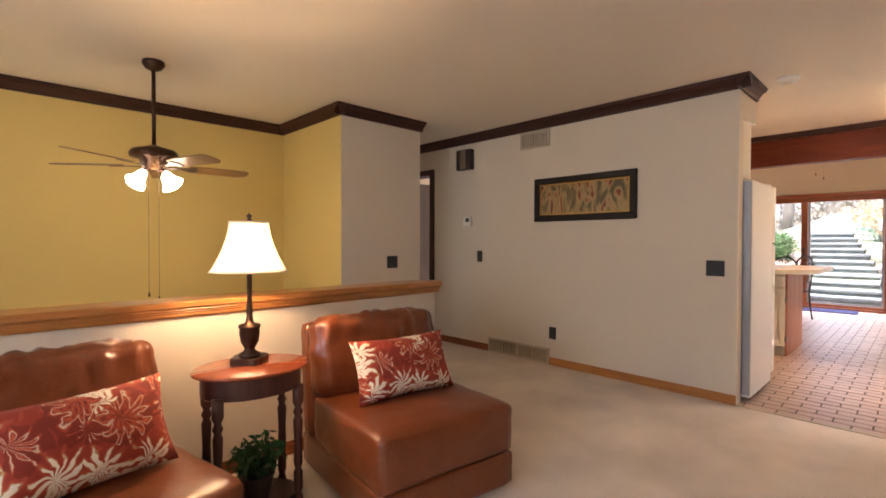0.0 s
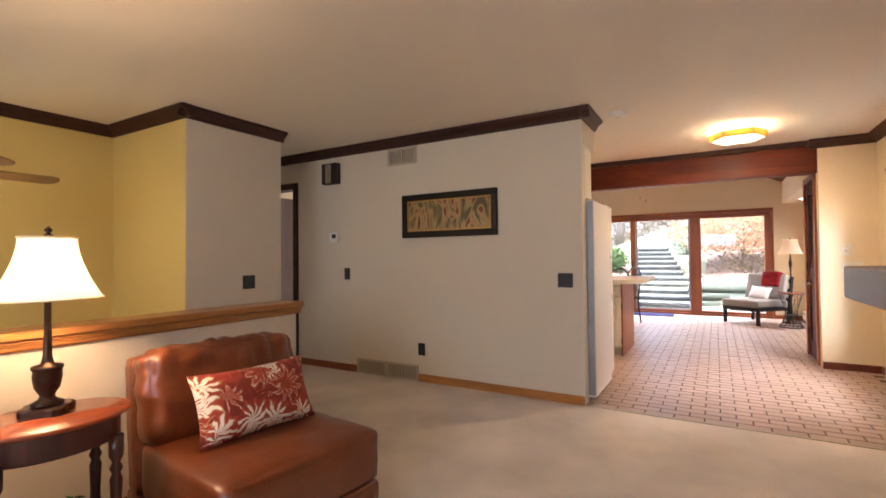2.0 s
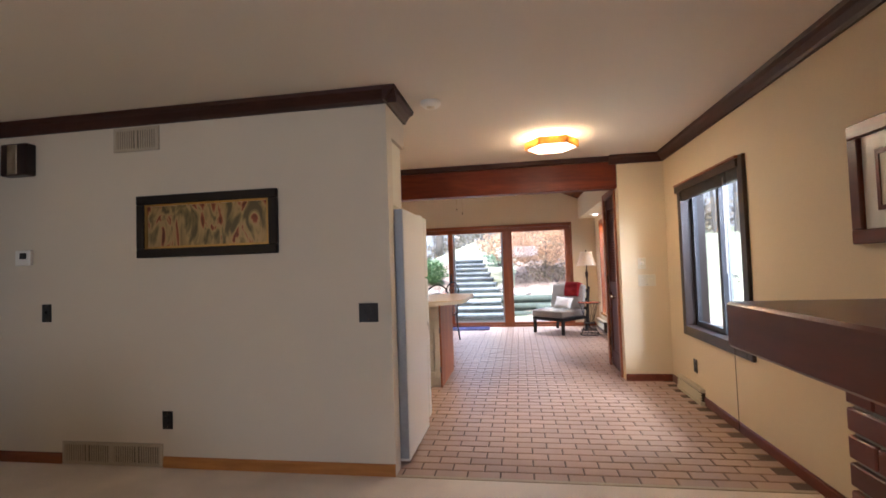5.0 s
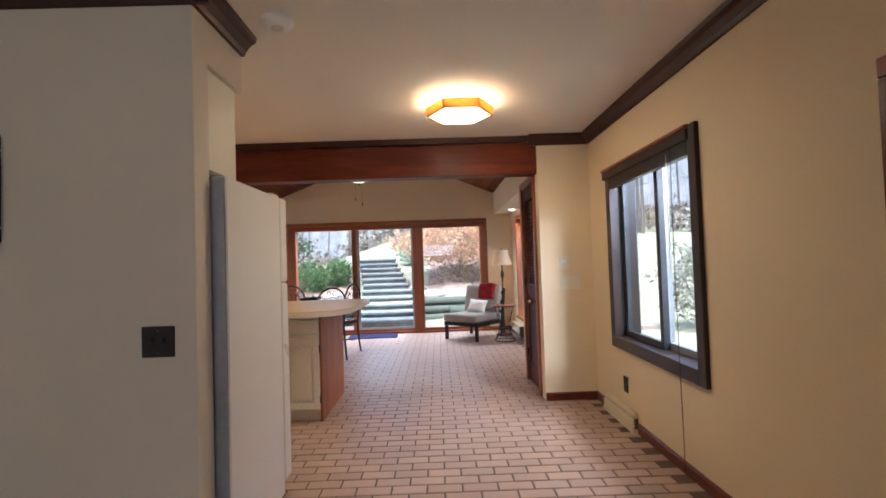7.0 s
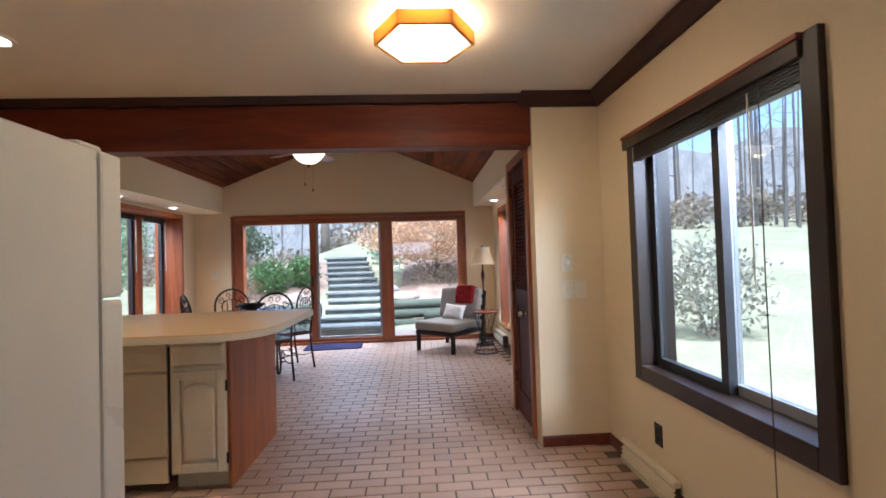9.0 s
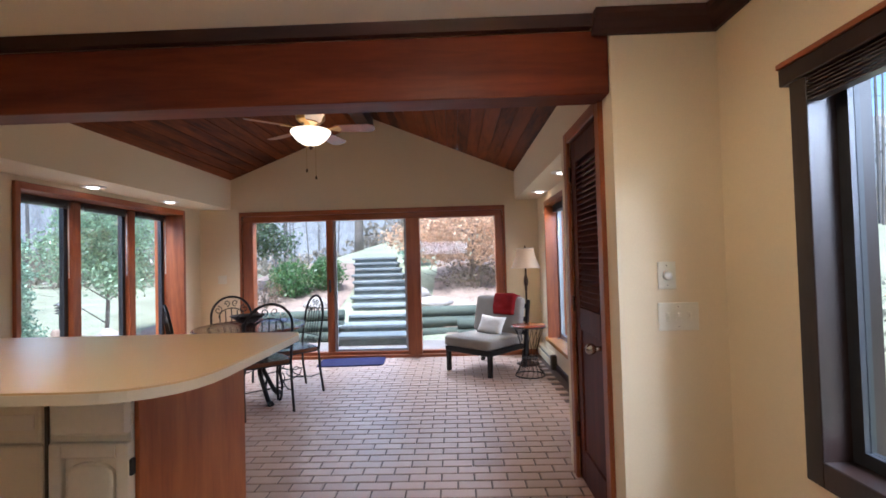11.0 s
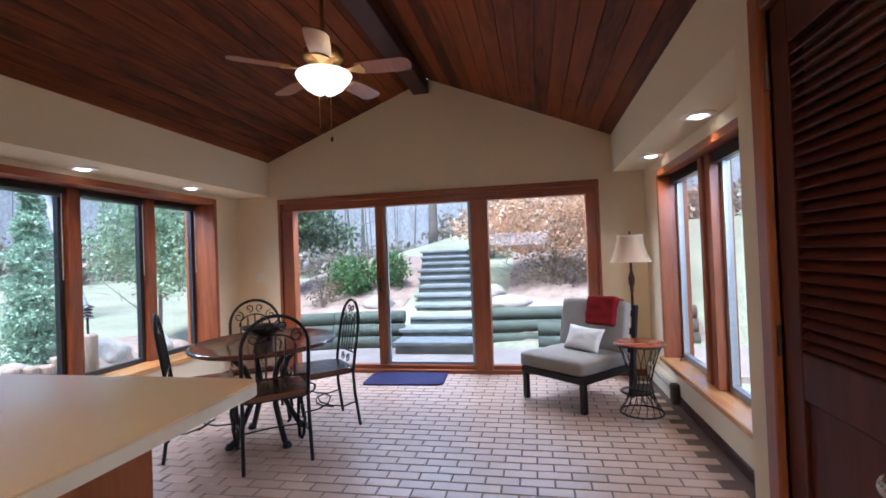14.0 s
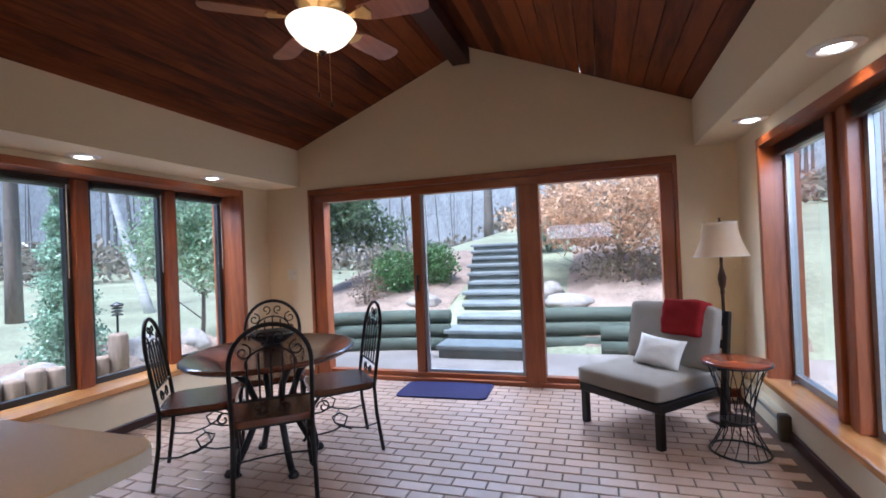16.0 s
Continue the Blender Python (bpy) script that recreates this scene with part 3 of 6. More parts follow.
for y0, y1, z0, z1 in ((-1.5, YR, 2.30, 3.385), (3.88, YR, 2.31, 3.385)):
    q = [roof.verts.new((x, y, z)) for x, y, z in ((XK - 0.3, y0, z0), (XE + 0.4, y0, z0), (XE + 0.4, y1, z1), (XK - 0.3, y1, z1), (XK - 0.3, y0, z0 + 0.12), (XE + 0.4, y0, z0 + 0.12), (XE + 0.4, y1, z1 + 0.12), (XK - 0.3, y1, z1 + 0.12))]
    for f in ((0, 1, 2, 3), (4, 7, 6, 5), (0, 4, 5, 1), (1, 5, 6, 2), (2, 6, 7, 3), (3, 7, 4, 0)):
        roof.faces.new([q[i] for i in f])
solid("roof", roof, M_CROWN, "dark roof above the sunroom", "roof")
solid("beam_ridge", box(XK + 0.1, XE, YR - 0.01, YR + 0.17, 3.18, 3.33, bevel=0.006), M_CROWN, "dark stained ridge beam", "beam")
solid("beam_main", box(XK + 0.02, XK + 0.17, -0.70, 3.9, 2.055, 2.345, bevel=0.005), M_BEAM, "red stained wooden beam across the opening", "beam")
wall("wall_above_beam", "x", XK + 0.03, XK + 0.09, YA, 3.9, 2.345, 3.4, M_WALL, "pale wall above the beam")

# crown moulding
PROF = [(0.001, CEIL - 0.092), (0.018, CEIL - 0.092), (0.026, CEIL - 0.07), (0.05, CEIL - 0.04), (0.075, CEIL - 0.026), (0.08, CEIL - 0.002), (0.001, CEIL - 0.002)]


def crown(name, a, b, out, material):
    solid(name, sweep(PROF, a, b, out), material, "dark stained crown moulding", "moulding")


crown("trim_crown_picture", (XP, 1.09), (XP, 6.4), (-1, 0), M_CROWN_Y)
crown("trim_crown_return", (XP - 0.08, 1.166), (5.36, 1.166), (0, -1), M_CROWN)
crown("trim_crown_stair", (-2.6, 4.92), (3.20, 4.92), (0, -1), M_CROWN)
crown("trim_crown_column_side", (3.20, 3.71), (3.20, 4.92), (-1, 0), M_CROWN_Y)
crown("trim_crown_column", (3.12, 3.795), (4.14, 3.795), (0, -1), M_CROWN)
crown("trim_crown_windows", (-2.6, YW), (XK, YW), (0, 1), M_CROWN)
crown("trim_crown_closet", (XK, YW), (XK, -0.62), (-1, 0), M_CROWN_Y)
solid("trim_crown_beam", sweep([(0, CEIL - 0.055), (0.03, CEIL - 0.05), (0.05, CEIL - 0.002), (0, CEIL - 0.002)], (XK + 0.02, -0.62), (XK + 0.02, 3.9), (-1, 0)), M_CROWN_Y, "dark stained strip above the beam", "moulding")

# baseboards
BASE = [(0.001, 0.0), (0.014, 0.0), (0.014, 0.06), (0.006, 0.072), (0.001, 0.072)]
for n, a, b, out, m in (("baseboard_picture", (XP, 1.166), (XP, 2.755), (-1, 0), M_OAK_Y), ("baseboard_hall", (XP, 3.54), (XP, 4.41), (-1, 0), M_CEDAR_Y), ("baseboard_half_wall", (-2.6, 2.69), (3.31, 2.69), (0, -1), M_CEDAR_X),
                        ("baseboard_windows", (3.45, YW), (XK, YW), (0, 1), M_MANTEL), ("baseboard_closet", (XK, YW), (XK, -0.70), (-1, 0), M_MANTEL),
                        ("baseboard_south", (8.30, YS), (XE, YS), (0, 1), M_CROWN), ("baseboard_north", (7.9, YN), (XE, YN), (0, -1), M_CROWN), ("baseboard_east", (XE, YS), (XE, -0.69), (-1, 0), M_CEDAR_Y), ("baseboard_east_north", (XE, 3.04), (XE, YN), (-1, 0), M_CEDAR_Y)):
    solid(n, sweep(BASE, a, b, out), m, "stained wooden baseboard", "baseboard")
solid("trim_carpet_edge", box(4.885, 4.915, YW + 0.02, 1.166, -0.004, 0.006, bevel=0.002), M_VENT, "thin metal strip where carpet meets tile", "threshold")


# ---- windows and doors ----
def pane(bm_args, parent):
    p = part("pane", box(*bm_args), M_GLASS, parent, "clear window glass")
    p.visible_shadow = False
    return p


# sliding glass door
sd = thing("door_sliding_glass", "wide cedar-framed sliding glass door with three panes", "glass door", (XE, 1.21, 0), kind="structure")
xa = -0.025
rel = lambda y: y - 1.21
part("casing", box(xa, 0.1, rel(3.0), rel(3.035), 0, 2.07, bevel=0.004), M_CEDAR_Z, sd)
part("casing", box(xa, 0.1, rel(-0.69), rel(-0.66), 0, 2.07, bevel=0.004), M_CEDAR_Z, sd)
part("head_casing", box(xa - 0.002, 0.1, rel(-0.69), rel(3.035), 2.015, 2.075, bevel=0.004), M_CEDAR_Y, sd)
part("head_rail", box(0.02, 0.14, rel(-0.66), rel(3.0), 1.93, 2.015, bevel=0.004), M_CEDAR_Y, sd)
part("sill", box(-0.02, 0.15, rel(-0.66), rel(3.0), -0.005, 0.04, bevel=0.004), M_CEDAR_Y, sd, "worn wooden threshold")
part("sill_rail", box(0.03, 0.12, rel(-0.66), rel(3.0), 0.04, 0.085, bevel=0.004), M_CEDAR_Y, sd)
for y0, y1, x0, x1 in ((2.85, 3.0, 0.0, 0.13), (1.73, 1.825, 0.04, 0.10), (0.50, 0.69, -0.012, 0.14), (-0.66, -0.55, 0.0, 0.13)):
    part("stile", box(x0, x1, rel(y0), rel(y1), 0.035, 1.94, bevel=0.006), M_CEDAR_Z, sd)
for y in (0.702, 1.70):
    part("sash_edge", box(0.06, 0.10, rel(y) - 0.012, rel(y) + 0.024, 0.085, 1.93), M_ALU2, sd, "grey aluminium screen edge")
part("screen_rail", box(0.062, 0.098, rel(0.726), rel(1.688), 0.085, 0.115), M_ALU2, sd, "grey aluminium screen edge")
part("handle", box(0.01, 0.04, rel(1.765), rel(1.79), 0.92, 1.10, bevel=0.006), M_PLATE_BLK, sd, "black door handle")
for y0, y1 in ((1.825, 2.85), (0.69, 1.73), (-0.55, 0.50)):
    pane((0.075, 0.081, rel(y0), rel(y1), 0.085, 1.93), sd)


def blind(parent, x0, x1, y, z, along="x"):
    """Slats drawn up under a window's head."""
    rows = []
    for k in range(7):
        rows.append((x0, x1, y - 0.022, y + 0.022, z - 0.012 * k - 0.004, z - 0.012 * k))
    part("drawn_up_blind", boxes(rows), M_BLIND, parent, "dark slat blind drawn up")


# north windows: three lights in a deep cedar box
nw = thing("window_north", "row of three cedar-framed casement windows with blinds drawn up", "window", (10.18, YN, 0), kind="structure")
r = lambda x: x - 10.18
part("jamb", box(r(11.26), r(11.31), -0.03, 0.36, 0.33, 2.075, bevel=0.004), M_CEDAR_Z, nw)
part("jamb", box(r(8.92), r(8.97), -0.03, 0.36, 0.33, 2.075, bevel=0.004), M_CEDAR_Z, nw)
part("head", box(r(8.97), r(11.26), -0.03, 0.36, 2.015, 2.075, bevel=0.004), M_CEDAR_X, nw)
part("window_sill", box(r(8.88), r(11.35), -0.045, 0.36, 0.335, 0.385, bevel=0.006), M_SILL, nw, "honey-coloured wooden sill")
for x in (9.80, 10.60):
    part("mullion", box(r(x) - 0.055, r(x) + 0.055, 0.19, 0.33, 0.385, 2.015, bevel=0.006), M_CEDAR_Z, nw)
for x0, x1 in ((8.97, 9.745), (9.855, 10.545), (10.655, 11.26)):
    fr = part("sash", boxes([(r(x0), r(x0) + 0.045, 0.24, 0.29, 0.385, 2.015), (r(x1) - 0.045, r(x1), 0.24, 0.29, 0.385, 2.015), (r(x0) + 0.045, r(x1) - 0.045, 0.24, 0.29, 0.385, 0.43), (r(x0) + 0.045, r(x1) - 0.045, 0.24, 0.29, 1.955, 2.015)]), M_ALU, nw, "dark window sash")
    pane((r(x0) + 0.045, r(x1) - 0.045, 0.262, 0.268, 0.43, 1.955), fr)
    blind(nw, r(x0) + 0.03, r(x1) - 0.03, 0.2, 2.01)
    part("blind_wand", tube([(r(x1) - 0.07, 0.17, 1.955), (r(x1) - 0.07, 0.168, 1.25)], 0.004), M_BLINDW, nw, "clear blind wand")

# south window of the sunroom
sw = thing("window_south", "deep cedar-framed window with a honey-coloured sill", "window", (10.3, YS, 0), kind="structure")
r = lambda x: x - 10.3
part("jamb", box(r(11.08), r(11.13), -0.22, 0.03, 0.28, 2.03, bevel=0.004), M_CEDAR_Z, sw)
part("jamb", box(r(9.12), r(9.17), -0.22, 0.03, 0.28, 2.03, bevel=0.004), M_CEDAR_Z, sw)
part("head", box(r(9.17), r(11.08), -0.22, 0.03, 1.97, 2.03, bevel=0.004), M_CEDAR_X, sw)
part("window_sill", box(r(9.07), r(11.18), -0.22, 0.055, 0.285, 0.33, bevel=0.006), M_SILL, sw, "honey-coloured wooden sill")
for x in (10.09, 10.165, 10.24):
    part("mullion", box(r(x) - 0.036, r(x) + 0.036, -0.2, -0.05 - 0.02 * (x == 10.165), 0.33, 1.97, bevel=0.006), M_CEDAR_Z, sw)
for x0, x1 in ((9.17, 10.05), (10.28, 11.08)):
    fr = part("sash", boxes([(r(x0), r(x0) + 0.045, -0.17, -0.12, 0.33, 1.97), (r(x1) - 0.045, r(x1), -0.17, -0.12, 0.33, 1.97), (r(x0) + 0.045, r(x1) - 0.045, -0.17, -0.12, 0.33, 0.375), (r(x0) + 0.045, r(x1) - 0.045, -0.17, -0.12, 1.9, 1.97)]), M_ALU2, sw, "pale grey window sash")
    pane((r(x0) + 0.045, r(x1) - 0.045, -0.148, -0.142, 0.375, 1.9), fr)
    blind(sw, r(x0) + 0.03, r(x1) - 0.03, -0.08, 1.965)
part("crank", tube([(r(10.95), -0.11, 0.335), (r(10.92), -0.06, 0.352), (r(10.86), -0.04, 0.345)], 0.008), M_CHROME, sw, "small window crank")

# window of the dining corner
dw = thing("window_dining", "dark brown sliding window with a blind drawn up", "window", (6.19, YW, 0), kind="structure")
r = lambda x: x - 6.19
x0, x1, z0, z1 = 5.53, 6.85, 0.56, 1.975
for row in ([(r(x0) - 0.001, r(x0) + 0.075, -0.19, 0.025, z0 - 0.001, z1), (r(x1) - 0.075, r(x1) + 0.001, -0.19, 0.025, z0 - 0.001, z1), (r(x0) + 0.075, r(x1) - 0.075, -0.19, 0.024, z1 - 0.06, z1), (r(x0) + 0.075, r(x1) - 0.075, -0.19, 0.026, z0, z0 + 0.085)]):
    part("frame_bar", box(*row, bevel=0.003), M_BROWNWIN, dw)
part("valance", box(r(x0) + 0.06, r(x1) + 0.03, -0.02, 0.04, 1.895, 1.955, bevel=0.004), M_BROWNWIN, dw, "dark blind valance")
part("valance_top", box(r(x0) + 0.055, r(x1) + 0.034, -0.02, 0.046, 1.956, 1.976, bevel=0.003), M_CEDAR_X, dw, "stained wooden top strip")
blind(dw, r(x0) + 0.04, r(x1) - 0.04, 0.0, 1.89)
for a, b, y, m in ((5.60, 6.22, -0.13, M_ALU2), (6.16, 6.78, -0.09, M_ALU)):
    fr = part("sash", boxes([(r(a), r(a) + 0.05, y - 0.02, y + 0.02, z0 + 0.085, z1 - 0.06), (r(b) - 0.05, r(b), y - 0.02, y + 0.02, z0 + 0.085, z1 - 0.06), (r(a) + 0.05, r(b) - 0.05, y - 0.02, y + 0.02, z0 + 0.085, z0 + 0.13), (r(a) + 0.05, r(b) - 0.05, y - 0.02, y + 0.02, z1 - 0.11, z1 - 0.06)]), m, dw)
    pane((r(a) + 0.05, r(b) - 0.05, y - 0.003, y + 0.003, z0 + 0.13, z1 - 0.11), fr)
part("blind_cord", tube([(r(5.78), 0.03, 1.9), (r(5.785), 0.032, 1.2), (r(5.79), 0.022, 0.02)], 0.0025, 5), M_BLIND, dw, "thin hanging blind cord")
part("blind_wand", tube([(r(5.85), 0.02, 1.87), (r(5.85), 0.02, 1.15)], 0.004), M_BLINDW, dw, "pale blind wand")

# picture window behind the walk
pw = thing("window_west", "large living room picture window", "window", (-2.7, 0.6, 0), kind="structure")
for row in ([(-0.1, 0.12, -1.45, -1.38, 0.35, 2.15), (-0.1, 0.12, 1.38, 1.45, 0.35, 2.15), (-0.1, 0.12, -1.38, 1.38, 0.35, 0.42), (-0.1, 0.12, -1.38, 1.38, 2.08, 2.15), (-0.08, 0.1, -0.03, 0.03, 0.42, 2.08)]):
    part("frame_bar", box(*row), M_BROWNWIN, pw)
pane((-0.003, 0.003, -1.38, 1.38, 0.42, 2.08), pw)

# hall doorway and its open door
hd = thing("door_hall_frame", "dark stained door casing of the hall", "door frame", (XP, 4.875, 0), kind="structure")
part("casing", box(-0.018, 0.14, -0.46, -0.385, 0, 2.085, bevel=0.004), M_CROWN_Y, hd)
part("casing", box(-0.018, 0.14, 0.385, 0.46, 0, 2.085, bevel=0.004), M_CROWN_Y, hd)
part("head_casing", box(-0.019, 0.139, -0.385, 0.385, 2.015, 2.085, bevel=0.004), M_CROWN_Y, hd)
hl = thing("hall_door", "grey-brown flush wooden door standing open", "door", (XP + 0.15, 5.22, 0.0), -8, kind="structure")
part("leaf", box(0, 0.74, -0.02, 0.018, 0.012, 2.005, bevel=0.003), M_HALLDOOR, hl)
part("door_knob", lathe([(0.0, 0.0), (0.022, 0.0), (0.012, 0.02), (0.012, 0.035), (0.026, 0.05), (0.028, 0.065), (0.0, 0.078)], 14, (0.68, -0.02, 0.95)), M_BRASS, hl, "brass door knob", True)

# louvred closet door
cd = thing("door_closet", "dark mahogany louvred closet door with a panel below", "door", (7.51, -0.70, 0), kind="structure")
part("casing", box(-0.07, 0.0, -0.02, 0.022, 0, 2.085, bevel=0.005), M_CEDAR_Z, cd)
part("casing", box(0.57, 0.64, -0.02, 0.022, 0, 2.085, bevel=0.005), M_CEDAR_Z, cd)
part("head_casing", box(0, 0.57, -0.02, 0.021, 2.015, 2.085, bevel=0.005), M_CEDAR_X, cd)
leaf = part("leaf", boxes([(0.005, 0.095, -0.045, -0.005, 0.012, 2.01), (0.475, 0.565, -0.045, -0.005, 0.012, 2.01), (0.095, 0.475, -0.045, -0.005, 1.88, 2.01), (0.095, 0.475, -0.045, -0.005, 0.90, 1.03), (0.095, 0.475, -0.045, -0.005, 0.012, 0.20)], 0.003), M_DOORWOOD, cd)
part("lower_panel", box(0.09, 0.48, -0.035, -0.016, 0.18, 0.92, bevel=0.004), M_DOORWOOD, leaf)
slat = mesh_of("louvre_slat", box(-0.194, 0.194, -0.024, 0.024, -0.0035, 0.0035), M_DOORWOOD)
for k in range(27):
    s = new("slat", slat)
    s.parent = leaf
    s.matrix_local = pose(0.285, -0.026, 1.055 + k * 0.031, -48)
part("door_knob", tube([(0.045, -0.005, 0.87), (0.045, 0.05, 0.87)], 0.012, 10), M_CHROME, leaf, "satin nickel knob", True)
kn = bmesh.new()
bmesh.ops.create_uvsphere(kn, u_segments=16, v_segments=10, radius=0.028, matrix=pose(0.045, 0.062, 0.87))
part("knob_ball", kn, M_CHROME, leaf, "satin nickel knob", True)
for z in (0.25, 1.0, 1.78):
    part("hinge", tube([(0.568, 0.004, z), (0.568, 0.004, z + 0.09)], 0.008, 8), M_BRONZE, cd, "dark hinge")


# ---- living room ----
def soft_box(w, d, h, r, place=(0, 0, 0), cuts=10, bulge=0.0, rough=0.0, seed=0.0, tuft=(), crease=0.0):
    """An upholstered block standing on its base: rounded, slightly full and uneven."""
    bm = bmesh.new()
    bmesh.ops.create_cube(bm, size=2.0)
    bmesh.ops.subdivide_edges(bm, edges=bm.edges[:], cuts=cuts, use_grid_fill=True)
    half = Vector((w / 2, d / 2, h / 2))
    for v in bm.verts:
        u = v.co.copy()
        p = Vector((u.x * half.x, u.y * half.y, u.z * half.z))
        q = Vector([max(-(half[k] - r), min(half[k] - r, p[k])) for k in range(3)])
        e = p - q
        n = e.normalized() if e.length > 1e-6 else Vector((0, 0, 0))
        p = q + n * r if e.length > 1e-6 else p
        full = (1 - u.x ** 2) * (1 - u.y ** 2) + (1 - u.y ** 2) * (1 - u.z ** 2) + (1 - u.x ** 2) * (1 - u.z ** 2)
        p += n * bulge * min(1.0, full)
        p += n * rough * noise.noise(Vector((p.x * 9, p.y * 9, p.z * 14 + seed)))
        if crease:
            p += n * crease * max(0.0, u.z + 0.5) * noise.noise(Vector((p.x * 26, p.y * 8, p.z * 9 + seed)))
        for tx, ty in tuft:
            if u.z > 0.9:
                p.z -= 0.008 * math.exp(-((p.x - tx) ** 2 + (p.y - ty) ** 2) / 0.0012)
        v.co = p + Vector(place) + Vector((0, 0, h / 2))
    return bm


def turned(bm, m):
    bmesh.ops.transform(bm, matrix=m, verts=bm.verts)
    return bm


def slipper_chair(place, turn, label):
    """Armless leather chair; its front looks along -y."""
    t = thing("slipper_chair", label, "chair", place, turn, "leather slipper chairs")
    for x in (-0.3, 0.3):
        for y in (-0.34, 0.34):
            part("foot", lathe([(0.022, 0.0), (0.028, 0.04)], 10, (x, y, 0)), M_CHERRYDK, t)
    part("base", soft_box(0.73, 0.84, 0.16, 0.02, (0, 0, 0.035), rough=0.004, seed=1), M_LEATHER, t, smooth=True)
    part("seat_cushion", soft_box(0.73, 0.70, 0.235, 0.032, (0, -0.07, 0.188), cuts=14, bulge=0.010, rough=0.007, seed=4, tuft=((-0.12, -0.12), (0.12, -0.12), (-0.12, 0.05), (0.12, 0.05))), M_LEATHER, t, smooth=True)
    part("back_panel", turned(soft_box(0.73, 0.10, 0.60, 0.03, (0, 0, 0.0), rough=0.004, seed=9), pose(0, 0.36, 0.17, -5)), M_LEATHER, t, smooth=True)
    part("back_cushion", turned(soft_box(0.72, 0.17, 0.40, 0.065, (0, 0, 0), cuts=30, bulge=0.014, rough=0.008, seed=15, crease=0.016), pose(0, 0.235, 0.405, -10)), M_LEATHER, t, smooth=True)
    return t


slipper_chair((2.475, 2.04, 0), -7, "brown leather armless slipper chair with a plump back")
slipper_chair((1.15, 2.09, 0), 10, "brown leather armless chair with a creased back cushion")


def floral_pillow(place, turn, lean, name="throw_pillow"):
    t = new(name, mesh_of(name, turned(cushion(0.56, 0.31, 0.18, 0.55), pose(0, 0, 0, 90)), M_FLORAL, True))
    t.matrix_world = pose(*place, lean, 0, turn)
    return tagged(t, "rust and white floral lumbar pillow on a leather chair", "pillow", "floral pillows")


floral_pillow((2.49, 2.05, 0.57), -7, -22)
floral_pillow((1.17, 2.03, 0.575), 13, -24)


def side_table():
    t = thing("side_table", "oval cherry side table with dark turned legs", "table", (1.81, 2.27, 0), -6)
    part("tabletop", lathe([(0.0, 0.632), (0.27, 0.632), (0.288, 0.638), (0.292, 0.645), (0.285, 0.652), (0.0, 0.653)], 40, sx=0.84, sy=0.66), M_CHERRY, t, "glossy cherry top", True)
    part("apron", lathe([(0.25, 0.545), (0.255, 0.55), (0.255, 0.632), (0.25, 0.632)], 40, sx=0.82, sy=0.63), M_CHERRYDK, t)
    prof = [(0.012, 0.0), (0.016, 0.02), (0.022, 0.05), (0.014, 0.08), (0.02, 0.10), (0.02, 0.17), (0.013, 0.185), (0.02, 0.21), (0.017, 0.3), (0.021, 0.40), (0.014, 0.42), (0.022, 0.44), (0.013, 0.46), (0.024, 0.485), (0.024, 0.56)]
    for x in (-0.165, 0.165):
        for y in (-0.105, 0.105):
            part("leg", lathe(prof, 12, (x, y, 0)), M_CHERRYDK, t, smooth=True)
    part("lower_shelf", lathe([(0.0, 0.05), (0.235, 0.05), (0.24, 0.058), (0.235, 0.066), (0.0, 0.066)], 36, sx=0.82, sy=0.62), M_CHERRYDK, t)
    return t


side_table()


def shade(parent, r0, r1, z0, z1, material, place=(0, 0, 0), label="", cut=False):
    """A bell-shaped lamp shade: hollow, with bound edges."""
    prof = [(r1 + (r0 - r1) * (1 - k / 10) ** 1.7, z0 + (z1 - z0) * k / 10) for k in range(11)]
    bm = lathe(prof + [(r - 0.003, z) for r, z in prof[::-1]], 28, place)
    bm.faces.ensure_lookup_table()
    bmesh.ops.delete(bm, geom=[f for f in bm.faces if len(f.verts) > 4], context='FACES')
    s = part("shade", bm, material, parent, label, True)
    for r, z in (prof[0], prof[-1]):
        ring = [(place[0] + (r + 0.001) * math.cos(a * math.pi / 14), place[1] + (r + 0.001) * math.sin(a * math.pi / 14), place[2] + z) for a in range(28)]
        part("shade_binding", tube(ring, 0.004, 6, closed=True), M_COUNTEREDGE, s, "pale fabric binding", True)
    return s


